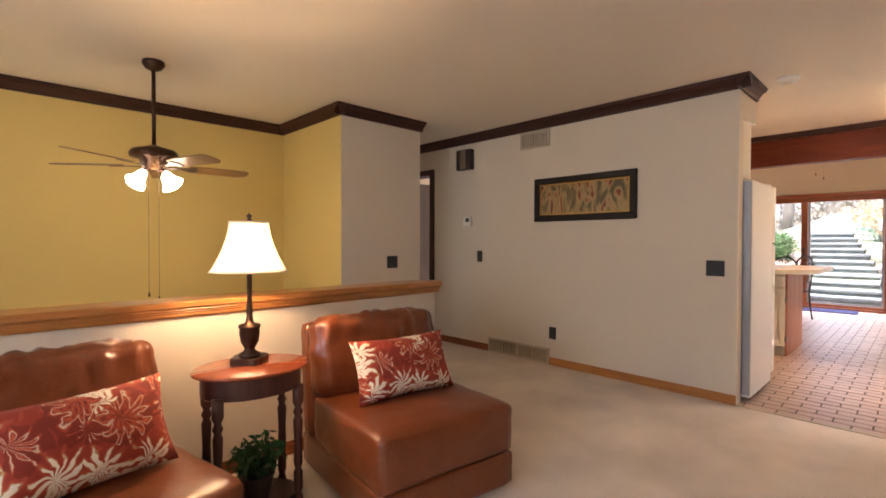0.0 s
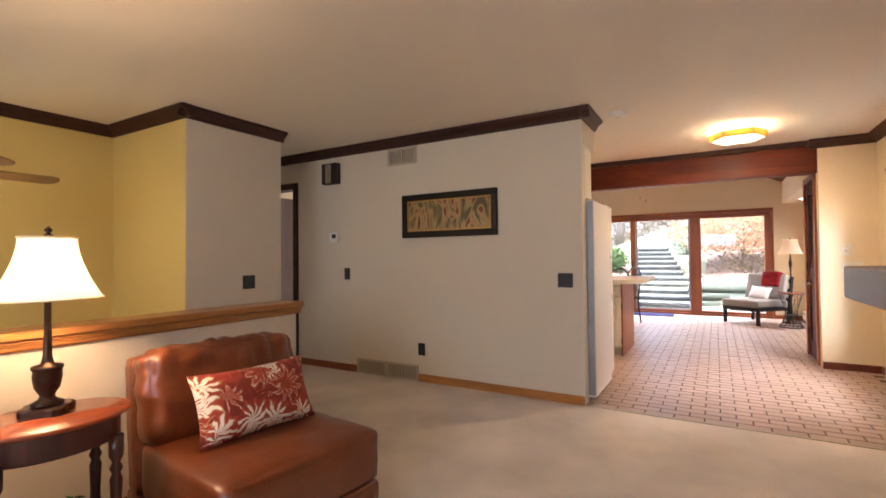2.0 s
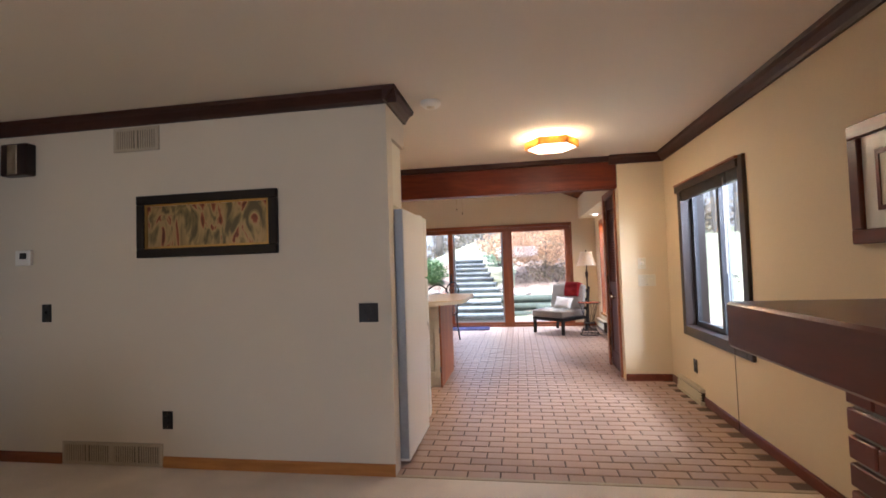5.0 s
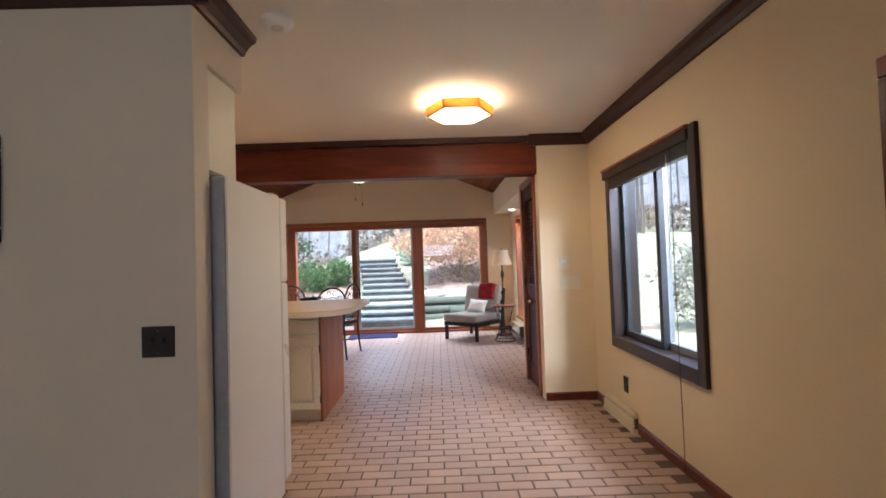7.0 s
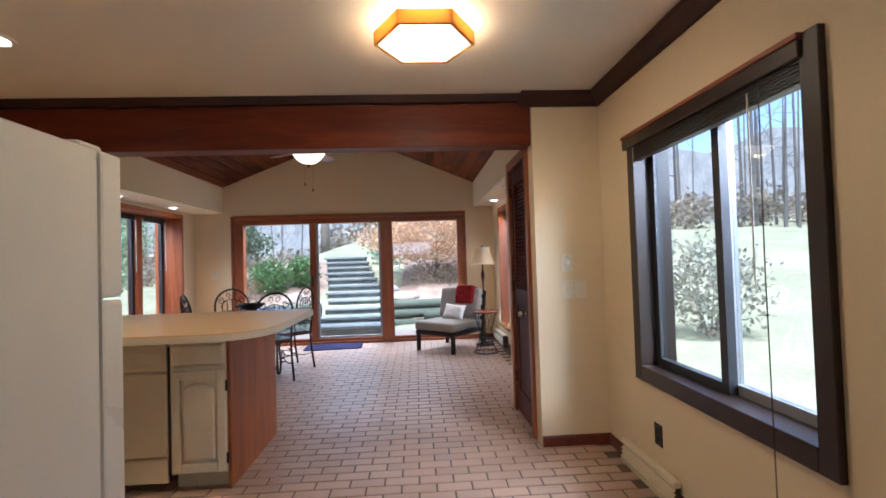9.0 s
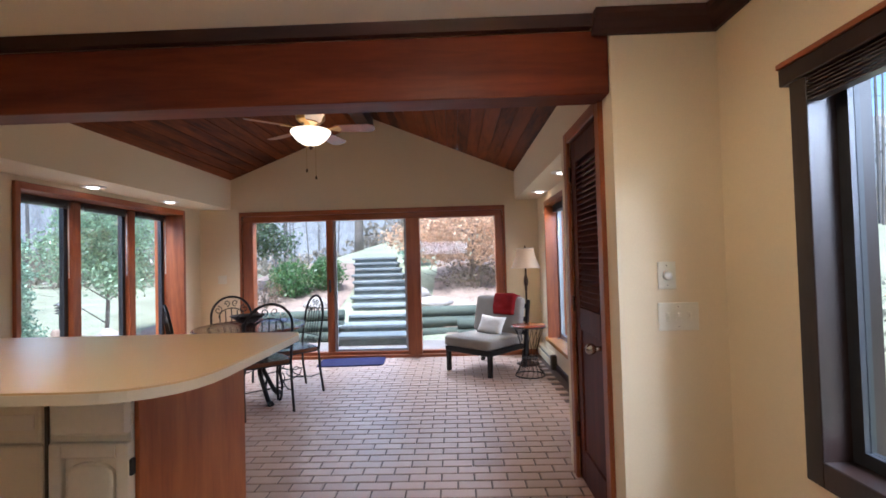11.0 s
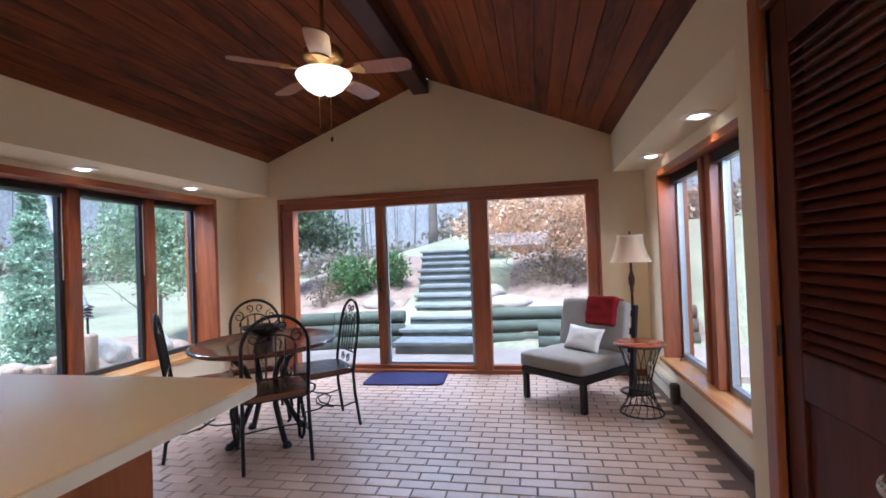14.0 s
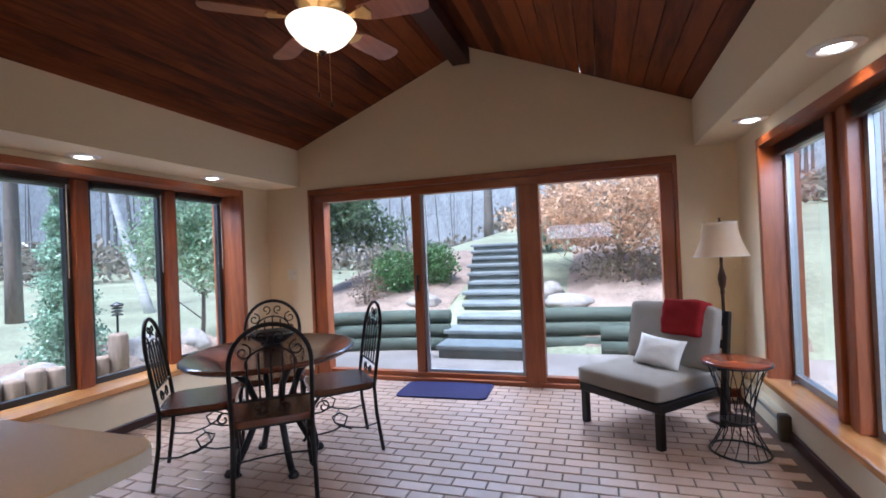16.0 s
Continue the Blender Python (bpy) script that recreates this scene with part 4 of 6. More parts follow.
def table_lamp():
    t = thing("table_lamp", "dark bronze urn table lamp with a lit cream bell shade", "lamp", (1.82, 2.325, 0.654))
    part("base_plate", prism([(0.075 * math.cos(a) * (1 + 0.14 * math.cos(4 * a)), 0.075 * math.sin(a) * (1 + 0.14 * math.cos(4 * a))) for a in [k * math.pi / 16 for k in range(32)]], 0, 0.028, bevel=0.008), M_BRONZE, t)
    part("urn", lathe([(0.045, 0.026), (0.05, 0.036), (0.026, 0.05), (0.022, 0.062), (0.038, 0.09), (0.044, 0.13), (0.042, 0.15), (0.048, 0.158), (0.046, 0.168), (0.02, 0.175), (0.014, 0.2), (0.011, 0.3), (0.011, 0.40), (0.02, 0.41), (0.02, 0.45), (0.0, 0.46)], 20), M_BRONZE, t, smooth=True)
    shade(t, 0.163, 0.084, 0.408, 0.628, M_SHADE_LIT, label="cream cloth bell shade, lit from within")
    b = bmesh.new()
    bmesh.ops.create_uvsphere(b, u_segments=12, v_segments=8, radius=0.03, matrix=pose(0, 0, 0.52) @ Matrix.Diagonal((1, 1, 1.3, 1)))
    bulb = part("bulb", b, M_BULB, t, "glowing bulb", True)
    bulb.visible_shadow = False
    part("harp", tube([(0.0, 0, 0.47), (0.045, 0, 0.53), (0.045, 0, 0.58), (0.0, 0, 0.635)], 0.0025, 6), M_BRASS, t)
    part("finial", lathe([(0.005, 0.628), (0.016, 0.636), (0.006, 0.645), (0.014, 0.656), (0.0, 0.67)], 12), M_BRONZE, t, smooth=True)
    return t


table_lamp()


def leaf_cloud(n, size, reach, place=(0, 0, 0), seed=1, shell=0.35, lumps=3.0):
    """Many small leaves filling an uneven rounded volume; reach is its half size."""
    rng = np.random.default_rng(seed)
    d = rng.normal(size=(n, 3))
    d /= np.linalg.norm(d, axis=1)[:, None]
    rad = shell + (1 - shell) * rng.random(n) ** 0.5
    wob = np.array([1 + 0.45 * noise.noise(Vector(v * lumps) + Vector((seed, 0, 0))) for v in d])
    gap = np.array([noise.noise(Vector(v * lumps * 1.7) + Vector((0, seed * 3.1, 0))) for v in d])
    keep = gap > -0.22
    c = (d * (rad * wob)[:, None] * np.array(reach))[keep] + np.array(place)
    m = len(c)
    a = rng.normal(size=(m, 3))
    a /= np.linalg.norm(a, axis=1)[:, None]
    b = np.cross(a, rng.normal(size=(m, 3)))
    b /= np.linalg.norm(b, axis=1)[:, None]
    s = size * (0.6 + 0.8 * rng.random(m))[:, None]
    v = np.stack([c - a * s, c - b * s * 0.45, c + a * s, c + b * s * 0.45], axis=1).reshape(-1, 3)
    return v, np.arange(m * 4).reshape(-1, 4)


def leaves(name, parent, material, clouds, label=""):
    vs, fs, k = [], [], 0
    for v, f in clouds:
        vs.append(v)
        fs.append(f + k)
        k += len(v)
    me = bpy.data.meshes.new(name)
    me.from_pydata(np.concatenate(vs).tolist(), [], np.concatenate(fs).tolist())
    me.materials.append(material)
    ob = new(name, me)
    ob.parent = parent
    return tagged(ob, label)


def foliage(name, colour, vary=0.45):
    m = brick_material(name, colour, vary)
    n, l = m.node_tree.nodes, m.node_tree.links
    b = n["Principled BSDF"]
    b.inputs["Roughness"].default_value = 0.6
    t, x = n.new("ShaderNodeBsdfTranslucent"), n.new("ShaderNodeMixShader")
    l.new(b.inputs["Base Color"].links[0].from_socket, t.inputs["Color"])
    x.inputs["Fac"].default_value = 0.4
    l.new(b.outputs[0], x.inputs[1])
    l.new(t.outputs[0], x.inputs[2])
    l.new(x.outputs[0], n["Material Output"].inputs["Surface"])
    return m


F_GREEN = foliage("boxwood_leaves", (0.10, 0.2, 0.07))
F_CONIF = foliage("conifer_needles", (0.34, 0.48, 0.35))
F_RUST = foliage("rust_leaves", (0.66, 0.45, 0.29), 0.35)
F_HOUSE = foliage("houseplant_leaves", (0.02, 0.10, 0.03), 0.4)

hp = thing("potted_plant", "small bushy green plant in a dark pot", "plant", (1.80, 2.21, 0.067))
part("pot", lathe([(0.05, 0.0), (0.065, 0.06), (0.075, 0.12), (0.08, 0.125), (0.07, 0.13), (0.0, 0.115)], 18), M_POT, hp, smooth=True)
leaves("foliage", hp, F_HOUSE, [leaf_cloud(900, 0.016, (0.12, 0.11, 0.085), (0, 0, 0.2), 3, 0.2, 2.2)])


def ceiling_fan(place, label, blades, radius, first, blade_mat, metal, rod, group="", bells=False):
    """A fan hung from the ceiling at place, with blades round a motor rod metres below it."""
    t = thing("ceiling_fan", label, "fan", place)
    zb = -rod
    part("canopy", lathe([(0.065, 0.0), (0.068, -0.02), (0.05, -0.05), (0.02, -0.065), (0.0, -0.066)], 20), metal, t, smooth=True)
    part("downrod", tube([(0, 0, -0.06), (0, 0, zb + 0.03)], 0.013, 10), metal, t, smooth=True)
    part("motor", lathe([(0.02, zb + 0.04), (0.06, zb + 0.025), (0.13, zb + 0.005), (0.145, zb - 0.02), (0.14, zb - 0.045), (0.09, zb - 0.06), (0.07, zb - 0.12), (0.0, zb - 0.13)] if bells else [(0.02, zb + 0.07), (0.05, zb + 0.05), (0.105, zb + 0.04), (0.125, zb + 0.015), (0.125, zb - 0.02), (0.10, zb - 0.045), (0.06, zb - 0.05), (0.055, zb - 0.11), (0.0, zb - 0.115)], 26), metal, t, smooth=True)
    w = 0.066
    drop = 0.10 if bells else 0.105
    for k in range(blades):
        a = radians(first + 360 / blades * k)
        turn = pose(0, 0, zb - drop, 0, 0, math.degrees(a)) @ pose(0, 0, 0, -11)
        out = [(0.21, -w * 0.75), (0.3, -w), (radius - 0.05, -w * 1.08), (radius - 0.012, -w * 0.8), (radius, -w * 0.3), (radius, w * 0.3), (radius - 0.012, w * 0.8), (radius - 0.05, w * 1.08), (0.3, w), (0.21, w * 0.75)]
        bl = part("blade", turned(prism(out, 0, 0.007), turn), blade_mat, t)
        part("blade_iron", turned(prism([(0.08, -0.014), (0.17, -0.016), (0.25, -0.05), (0.27, 0.0), (0.25, 0.05), (0.17, 0.016), (0.08, 0.014)], -0.006, -0.001), turn), M_BRASS if not bells else metal, bl, "ornate blade bracket")
    if bells:
        for k in range(4):
            a = radians(35 + 90 * k)
            d = Vector((math.cos(a), math.sin(a), 0))
            arm = part("lamp_arm", tube([(0, 0, zb - 0.10), d * 0.05 + Vector((0, 0, zb - 0.13)), d * 0.07 + Vector((0, 0, zb - 0.125)), d * 0.085 + Vector((0, 0, zb - 0.15))], 0.008, 8), metal, t, smooth=True)
            bell = lathe([(0.02, 0.0), (0.029, -0.018), (0.035, -0.054), (0.05, -0.086), (0.063, -0.1), (0.06, -0.101), (0.032, -0.054), (0.017, -0.004)], 16)
            bm = turned(bell, Matrix.Translation(d * 0.085 + Vector((0, 0, zb - 0.148))) @ Matrix.Rotation(radians(42), 4, Vector((d.y, -d.x, 0))))
            s = part("glass_shade", bm, M_BULB, arm, "glowing frosted bell glass", True)
            s.visible_shadow = False
        for x, y, z in ((0.03, 0.02, -0.98), (-0.03, 0.02, -0.95)):
            part("pull_chain", tube([(x, y, zb - 0.1), (x, y, zb + z)], 0.0012, 5), M_BRONZE, t)
            part("chain_pull", lathe([(0.0, 0.0), (0.007, 0.004), (0.005, 0.03), (0.0, 0.034)], 8, (x, y, zb + z - 0.03)), M_BRONZE, t)
    else:
        b = part("glass_bowl", lathe([(0.168, zb - 0.122), (0.174, zb - 0.132), (0.164, zb - 0.152), (0.142, zb - 0.18), (0.118, zb - 0.208), (0.076, zb - 0.236), (0.0, zb - 0.25)], 28), M_BOWL, t, "glowing alabaster glass bowl", True)
        b.visible_shadow = False
        part("bowl_finial", lathe([(0.0, zb - 0.29), (0.008, zb - 0.285), (0.022, zb - 0.262), (0.0, zb - 0.25)], 12), M_BRONZE, t, smooth=True)
        for x, y, z in ((0.0, -0.04, -0.52), (0.03, 0.05, -0.45)):
            part("pull_chain", tube([(x, y, zb - 0.1), (x, y, zb + z)], 0.0015, 5), M_BRASS, t)
            part("chain_pull", lathe([(0.0, 0.0), (0.009, 0.005), (0.006, 0.03), (0.0, 0.035)], 8, (x, y, zb + z - 0.03)), M_BRONZE, t)
    return t


ceiling_fan((1.775, 3.82, CEIL), "bronze ceiling fan with four lit bell glasses above the stairs", 5, 0.62, 72.0, M_BLADE_OAK, M_BRONZE, 0.60, bells=True)


def plate(name, place, turn, w, h, material, label, kind="blank", gangs=1):
    """A cover plate on a wall; its face looks along -y before the turn."""
    t = thing(name, label, "wall plate", place, turn)
    part("cover", box(-w / 2, w / 2, -0.007, 0.0, -h / 2, h / 2, bevel=0.002), material, t)
    for k in range(gangs):
        x = (k - (gangs - 1) / 2) * 0.046
        if kind == "switch":
            part("toggle", box(x - 0.005, x + 0.005, -0.018, -0.006, -0.003, 0.016, bevel=0.002), material, t)
            part("toggle_surround", box(x - 0.009, x + 0.009, -0.009, -0.006, -0.02, 0.02, bevel=0.001), material, t)
        elif kind == "outlet":
            for z in (-0.02, 0.02):
                part("socket", box(x - 0.014, x + 0.014, -0.010, -0.006, z - 0.012, z + 0.012, bevel=0.004), material, t)
        elif kind == "dial":
            part("dimmer_dial", turned(lathe([(0.02, 0.0), (0.019, 0.014), (0.012, 0.016), (0.0, 0.016)], 18), pose(x, -0.006, 0, 90)), M_WHITE, t, "cream dimmer dial", True)
    for z in (-h * 0.36, h * 0.36):
        part("screw", turned(lathe([(0.0035, 0.0), (0.0025, 0.0015), (0.0, 0.0015)], 8), pose(0, -0.007, z, 90)), M_CHROME, t)
    return t


W = -90  # plates on the picture wall look towards -x
plate("light_switch", (XP, 1.312, 1.0), W, 0.125, 0.118, M_PLATE_BLK, "black double switch plate on the cream wall", "switch", 2)
plate("light_switch", (XP, 3.67, 1.035), W, 0.075, 0.125, M_PLATE_BLK, "black single switch plate beside the hall", "switch")
plate("outlet", (XP, 2.725, 0.31), W, 0.075, 0.118, M_PLATE_BLK, "black wall outlet above the baseboard", "outlet")
plate("light_switch", (3.765, 3.795, 1.0), 0, 0.125, 0.118, M_PLATE_BLK, "black switch plate on the closet block", "switch", 2)
plate("outlet", (6.655, YW, 0.297), 180, 0.075, 0.118, M_PLATE_BLK, "black wall outlet below the window", "outlet")
plate("dimmer", (XK, -0.91, 1.233), W, 0.078, 0.12, M_PLATE_TAN, "almond dimmer plate on the closet wall", "dial")
plate("light_switch", (XK, -0.954, 1.052), W, 0.175, 0.122, M_PLATE_TAN, "almond triple switch plate on the closet wall", "switch", 3)
plate("light_switch", (XE, 3.29, 1.14), W, 0.12, 0.118, M_PLATE_TAN, "almond switch plate beside the glass door", "switch", 2)


def grille(name, place, turn, w, h, label, fields=2):
    """A vent with upright slats in two fields; it looks along -y before the turn."""
    t = thing(name, label, "vent", place, turn)
    part("backing", box(-w / 2 + 0.01, w / 2 - 0.01, -0.006, -0.001, -h / 2 + 0.01, h / 2 - 0.01), M_VENTDK, t)
    part("frame", boxes([(-w / 2, w / 2, -0.012, 0, h / 2 - 0.02, h / 2), (-w / 2, w / 2, -0.012, 0, -h / 2, -h / 2 + 0.02), (-w / 2, -w / 2 + 0.018, -0.012, 0, -h / 2 + 0.02, h / 2 - 0.02), (w / 2 - 0.018, w / 2, -0.012, 0, -h / 2 + 0.02, h / 2 - 0.02), (-0.009, 0.009, -0.012, 0, -h / 2 + 0.02, h / 2 - 0.02)]), M_VENT, t)
    n = int((w - 0.06) / 0.016)
    me = mesh_of("vent_slat", box(-0.0045, 0.0045, -0.005, 0.005, -h / 2 + 0.02, h / 2 - 0.02), M_VENT)
    for k in range(n):
        x = -w / 2 + 0.026 + k * (w - 0.052) / (n - 1)
        if abs(x) > 0.012:
            s = new("slat", me)
            s.parent = t
            s.matrix_local = pose(x, -0.0075, 0, 0, 0, 25)
    return t


grille("wall_vent", (XP, 2.94, 2.215), W, 0.35, 0.165, "tan metal return vent high on the wall")
grille("floor_grille", (XP, 3.34, 0.078), W, 0.39, 0.15, "tan metal register at the foot of the wall")
grille("floor_grille", (XP, 2.955, 0.078), W, 0.385, 0.15, "tan metal register at the foot of the wall")

ch = thing("door_chime", "dark door chime box with a bright metal strip", "door chime", (XP, 3.865, 2.125), W)
part("housing", box(-0.11, 0.11, -0.075, 0, -0.115, 0.115, bevel=0.012, segs=2), M_BROWNWIN, ch)
part("metal_strip", box(-0.045, 0.035, -0.08, -0.072, -0.105, 0.105, bevel=0.003), M_CHROME, ch, "bright metal strip")
th = thing("thermostat", "small white thermostat with a dark display", "thermostat", (XP, 3.845, 1.43), W)
part("housing", box(-0.062, 0.062, -0.028, 0, -0.055, 0.055, bevel=0.005), M_WHITE, th)
part("display", box(-0.02, 0.035, -0.031, -0.027, -0.008, 0.035, bevel=0.001), M_PLATE_BLK, th, "dark display")


def framed_picture(place, turn, w, h, label):
    t = thing("framed_picture", label, "picture", place, turn)
    b = 0.06
    for name, rows, m in (("frame_top", (-w / 2, w / 2, -0.034, 0, h / 2 - b, h / 2), M_ESPRESSO), ("frame_bottom", (-w / 2, w / 2, -0.034, 0, -h / 2, -h / 2 + b), M_ESPRESSO), ("frame_side", (-w / 2, -w / 2 + b, -0.033, 0, -h / 2 + b, h / 2 - b), M_ESPRESSO), ("frame_side", (w / 2 - b, w / 2, -0.033, 0, -h / 2 + b, h / 2 - b), M_ESPRESSO)):
        part(name, box(*rows, bevel=0.006), m, t)
    part("fillet", boxes([(-w / 2 + b, w / 2 - b, -0.022, -0.002, h / 2 - b - 0.014, h / 2 - b), (-w / 2 + b, w / 2 - b, -0.022, -0.002, -h / 2 + b, -h / 2 + b + 0.014), (-w / 2 + b, -w / 2 + b + 0.014, -0.022, -0.002, -h / 2 + b + 0.014, h / 2 - b - 0.014), (w / 2 - b - 0.014, w / 2 - b, -0.022, -0.002, -h / 2 + b + 0.014, h / 2 - b - 0.014)]), M_BRASS, t, "gilt inner edge")
    art = mat("abstract_print", (0.45, 0.28, 0.1), 0.3, vary=0.2, grain=30, bump=0.0, coat=0.5)
    n, l = art.node_tree.nodes, art.node_tree.links
    co = n.new("ShaderNodeTexCoord")
    mp = n.new("ShaderNodeMapping")
    mp.inputs["Scale"].default_value = (7.5, 1, 3.2)
    l.new(co.outputs["Object"], mp.inputs["Vector"])
    wv = n.new("ShaderNodeTexNoise")
    wv.inputs["Scale"].default_value, wv.inputs["Detail"].default_value, wv.inputs["Distortion"].default_value = 1.25, 3, 1.4
    l.new(mp.outputs["Vector"], wv.inputs["Vector"])
    cr = n.new("ShaderNodeValToRGB")
    e = cr.color_ramp.elements
    e[0].position, e[0].color = 0.37, (0.1, 0.018, 0.006, 1)
    e[1].position, e[1].color = 0.64, (0.09, 0.065, 0.025, 1)
    for p, c in ((0.42, (0.26, 0.055, 0.016, 1)), (0.46, (0.42, 0.26, 0.11, 1)), (0.51, (0.36, 0.24, 0.09, 1)), (0.57, (0.2, 0.14, 0.05, 1))):
        e.new(p).color = c
    l.new(wv.outputs["Fac"], cr.inputs["Fac"])
    l.new(cr.outputs["Color"], n["Principled BSDF"].inputs["Base Color"])
    part("print", box(-w / 2 + b, w / 2 - b, -0.012, -0.004, -h / 2 + b, h / 2 - b), art, t, "abstract print in amber, rust and gold")
    return t


framed_picture((XP, 2.415, 1.605), W, 1.025, 0.42, "wide abstract picture in a black frame on the wall")

fp = thing("framed_picture", "small picture in a reddish wooden frame with a wide white mat", "picture", (4.19, YW, 1.58), 180)
part("frame", boxes([(-0.31, 0.31, -0.035, 0, 0.205, 0.27), (-0.31, 0.31, -0.035, 0, -0.27, -0.205), (-0.31, -0.245, -0.034, 0, -0.205, 0.205), (0.245, 0.31, -0.034, 0, -0.205, 0.205)], 0.005), M_MANTEL, fp)
part("mat_board", box(-0.245, 0.245, -0.014, -0.004, -0.205, 0.205), M_WHITE, fp, "wide white mat board")
part("inner_frame", boxes([(-0.16, 0.16, -0.022, -0.014, 0.11, 0.13), (-0.16, 0.16, -0.022, -0.014, -0.13, -0.11), (-0.16, -0.14, -0.022, -0.014, -0.11, 0.11), (0.14, 0.16, -0.022, -0.014, -0.11, 0.11)]), M_MANTEL, fp, "thin dark inner frame")
part("print", box(-0.14, 0.14, -0.018, -0.014, -0.11, 0.11), M_COUNTEREDGE, fp, "pale print")

# fireplace
fpl = thing("fireplace", "red brick fireplace with a dark mahogany mantel", "fireplace", (2.45, YW, 0))
part("mantel", box(-1.1, 1.10, 0.003, 0.965, 1.015, 1.145, bevel=0.008), M_MANTEL, fpl, "glossy dark mahogany mantel")
part("surround", boxes([(-0.95, -0.42, 0.002, 0.735, 0.0, 1.015), (0.42, 0.965, 0.002, 0.735, 0.0, 1.015), (-0.42, 0.42, 0.002, 0.735, 0.72, 1.015)]), M_MORTAR, fpl, "grey mortar behind the bricks")
part("firebox", box(-0.42, 0.42, 0.05, 0.30, 0.0, 0.72), M_SOOT, fpl, "black sooty firebox")
part("hearth_screen", boxes([(-0.43, 0.43, 0.70, 0.745, 0.67, 0.735), (-0.43, -0.39, 0.70, 0.745, 0, 0.67), (0.39, 0.43, 0.70, 0.745, 0, 0.67), (-0.39, 0.39, 0.715, 0.725, 0.01, 0.67)], 0.003), M_PLATE_BLK, fpl, "black fire screen")
bk = mesh_of("brick", box(-0.0965, 0.0965, -0.045, 0.014, -0.029, 0.029, bevel=0.004), M_BRICK)
bh = mesh_of("half_brick", box(-0.046, 0.046, -0.045, 0.014, -0.029, 0.029, bevel=0.004), M_BRICK)
for row in range(33):
    if row == 15:
        continue
    z = 0.036 + row * 0.0685
    shift = 0.265 if row > 15 else 0.0
    ends = [(0.8785 - shift, bk)] if row % 2 == 0 else [(0.929 - shift, bh), (0.7805 - shift, bk)]
    x = ends[-1][0] - 0.203
    while x > -0.86:
        ends.append((x, bk))
        x -= 0.203
    ends.append((x + 0.0505, bh))
    for xx, me in ends:
        if xx > -0.96 and not (z < 0.75 and -0.45 < xx < 0.45):
            b = new("brick", me)
            b.parent = fpl
            b.matrix_local = pose(xx, 0.735, z)
    ends = [(0.6385, bk), (0.4355, bk), (0.2325, bk), (0.08, bh)] if row % 2 else [(0.689, bh), (0.537, bk), (0.334, bk), (0.131, bk)]
    for yy, me in ends:
        b = new("brick", me)
        b.parent = fpl
        b.matrix_local = pose(0.965 - shift, yy, z, 0, 0, -90)
part("chimney_breast", box(-0.95, 0.70, 0.002, 0.735, 1.145, CEIL - 0.002), M_MORTAR, fpl, "grey mortar behind the chimney bricks")

sm = thing("smoke_alarm", "round white smoke alarm on the ceiling", "smoke alarm", (5.2, 0.93, CEIL))
part("housing", lathe([(0.07, 0.0), (0.07, -0.015), (0.055, -0.035), (0.0, -0.037)], 24), M_WHITE, sm, smooth=True)
part("sensor_ring", lathe([(0.03, -0.034), (0.028, -0.042), (0.0, -0.043)], 18), M_COUNTEREDGE, sm, smooth=True)

# floor register below the window
rg = thing("baseboard_register", "cream metal baseboard register below the window", "register", (6.745, YW, 0), 180)
part("body", prism([(-0.3, 0), (-0.3, -0.02), (-0.3, -0.05), (0.3, -0.05), (0.3, 0)], 0.0, 0.03), M_ALMOND, rg)
part("hood", box(-0.3, 0.3, -0.045, -0.002, 0.105, 0.14, bevel=0.008), M_ALMOND, rg)
part("throat", box(-0.29, 0.29, -0.03, -0.004, 0.03, 0.105), M_VENTDK, rg, "dark slot")
for k in range(3):
    part("louvre", turned(box(-0.29, 0.29, -0.012, 0.012, -0.002, 0.002), pose(0, -0.04, 0.045 + 0.022 * k, 35)), M_ALMOND, rg)

# ---- kitchen ----
hx = thing("hexagon_ceiling_light", "hexagonal oak ceiling light with a glowing diffuser", "ceiling light", (6.35, 0.045, CEIL))
hexa = lambda r: [(r * math.cos(radians(30 + 60 * k)), r * math.sin(radians(30 + 60 * k))) for k in range(6)]
for k in range(6):
    a, b = Vector((*hexa(0.238)[k], 0)), Vector((*hexa(0.238)[(k + 1) % 6], 0))
    c, d = Vector((*hexa(0.22)[(k + 1) % 6], 0)), Vector((*hexa(0.22)[k], 0))
    part("oak_side", prism([(a.x, a.y), (b.x, b.y), (c.x, c.y), (d.x, d.y)], -0.105, -0.04), M_HEXWOOD, hx)
df = part("diffuser", prism(hexa(0.218), -0.102, -0.09), M_HEX, hx, "glowing white diffuser")
df.visible_shadow = False
part("mounting_plate", lathe([(0.045, 0.0), (0.045, -0.012), (0.0, -0.013)], 20), M_WHITE, hx)

kc = thing("recessed_kitchen_light", "round recessed kitchen ceiling light", "ceiling light", (6.48, 2.1, CEIL))
part("trim_ring", lathe([(0.095, 0.0), (0.095, -0.008), (0.075, -0.01), (0.07, -0.003)], 24), M_WHITE, kc)
part("lens", lathe([(0.068, -0.004), (0.0, -0.005)], 20), M_SPOT, kc, "glowing lens").visible_shadow = False

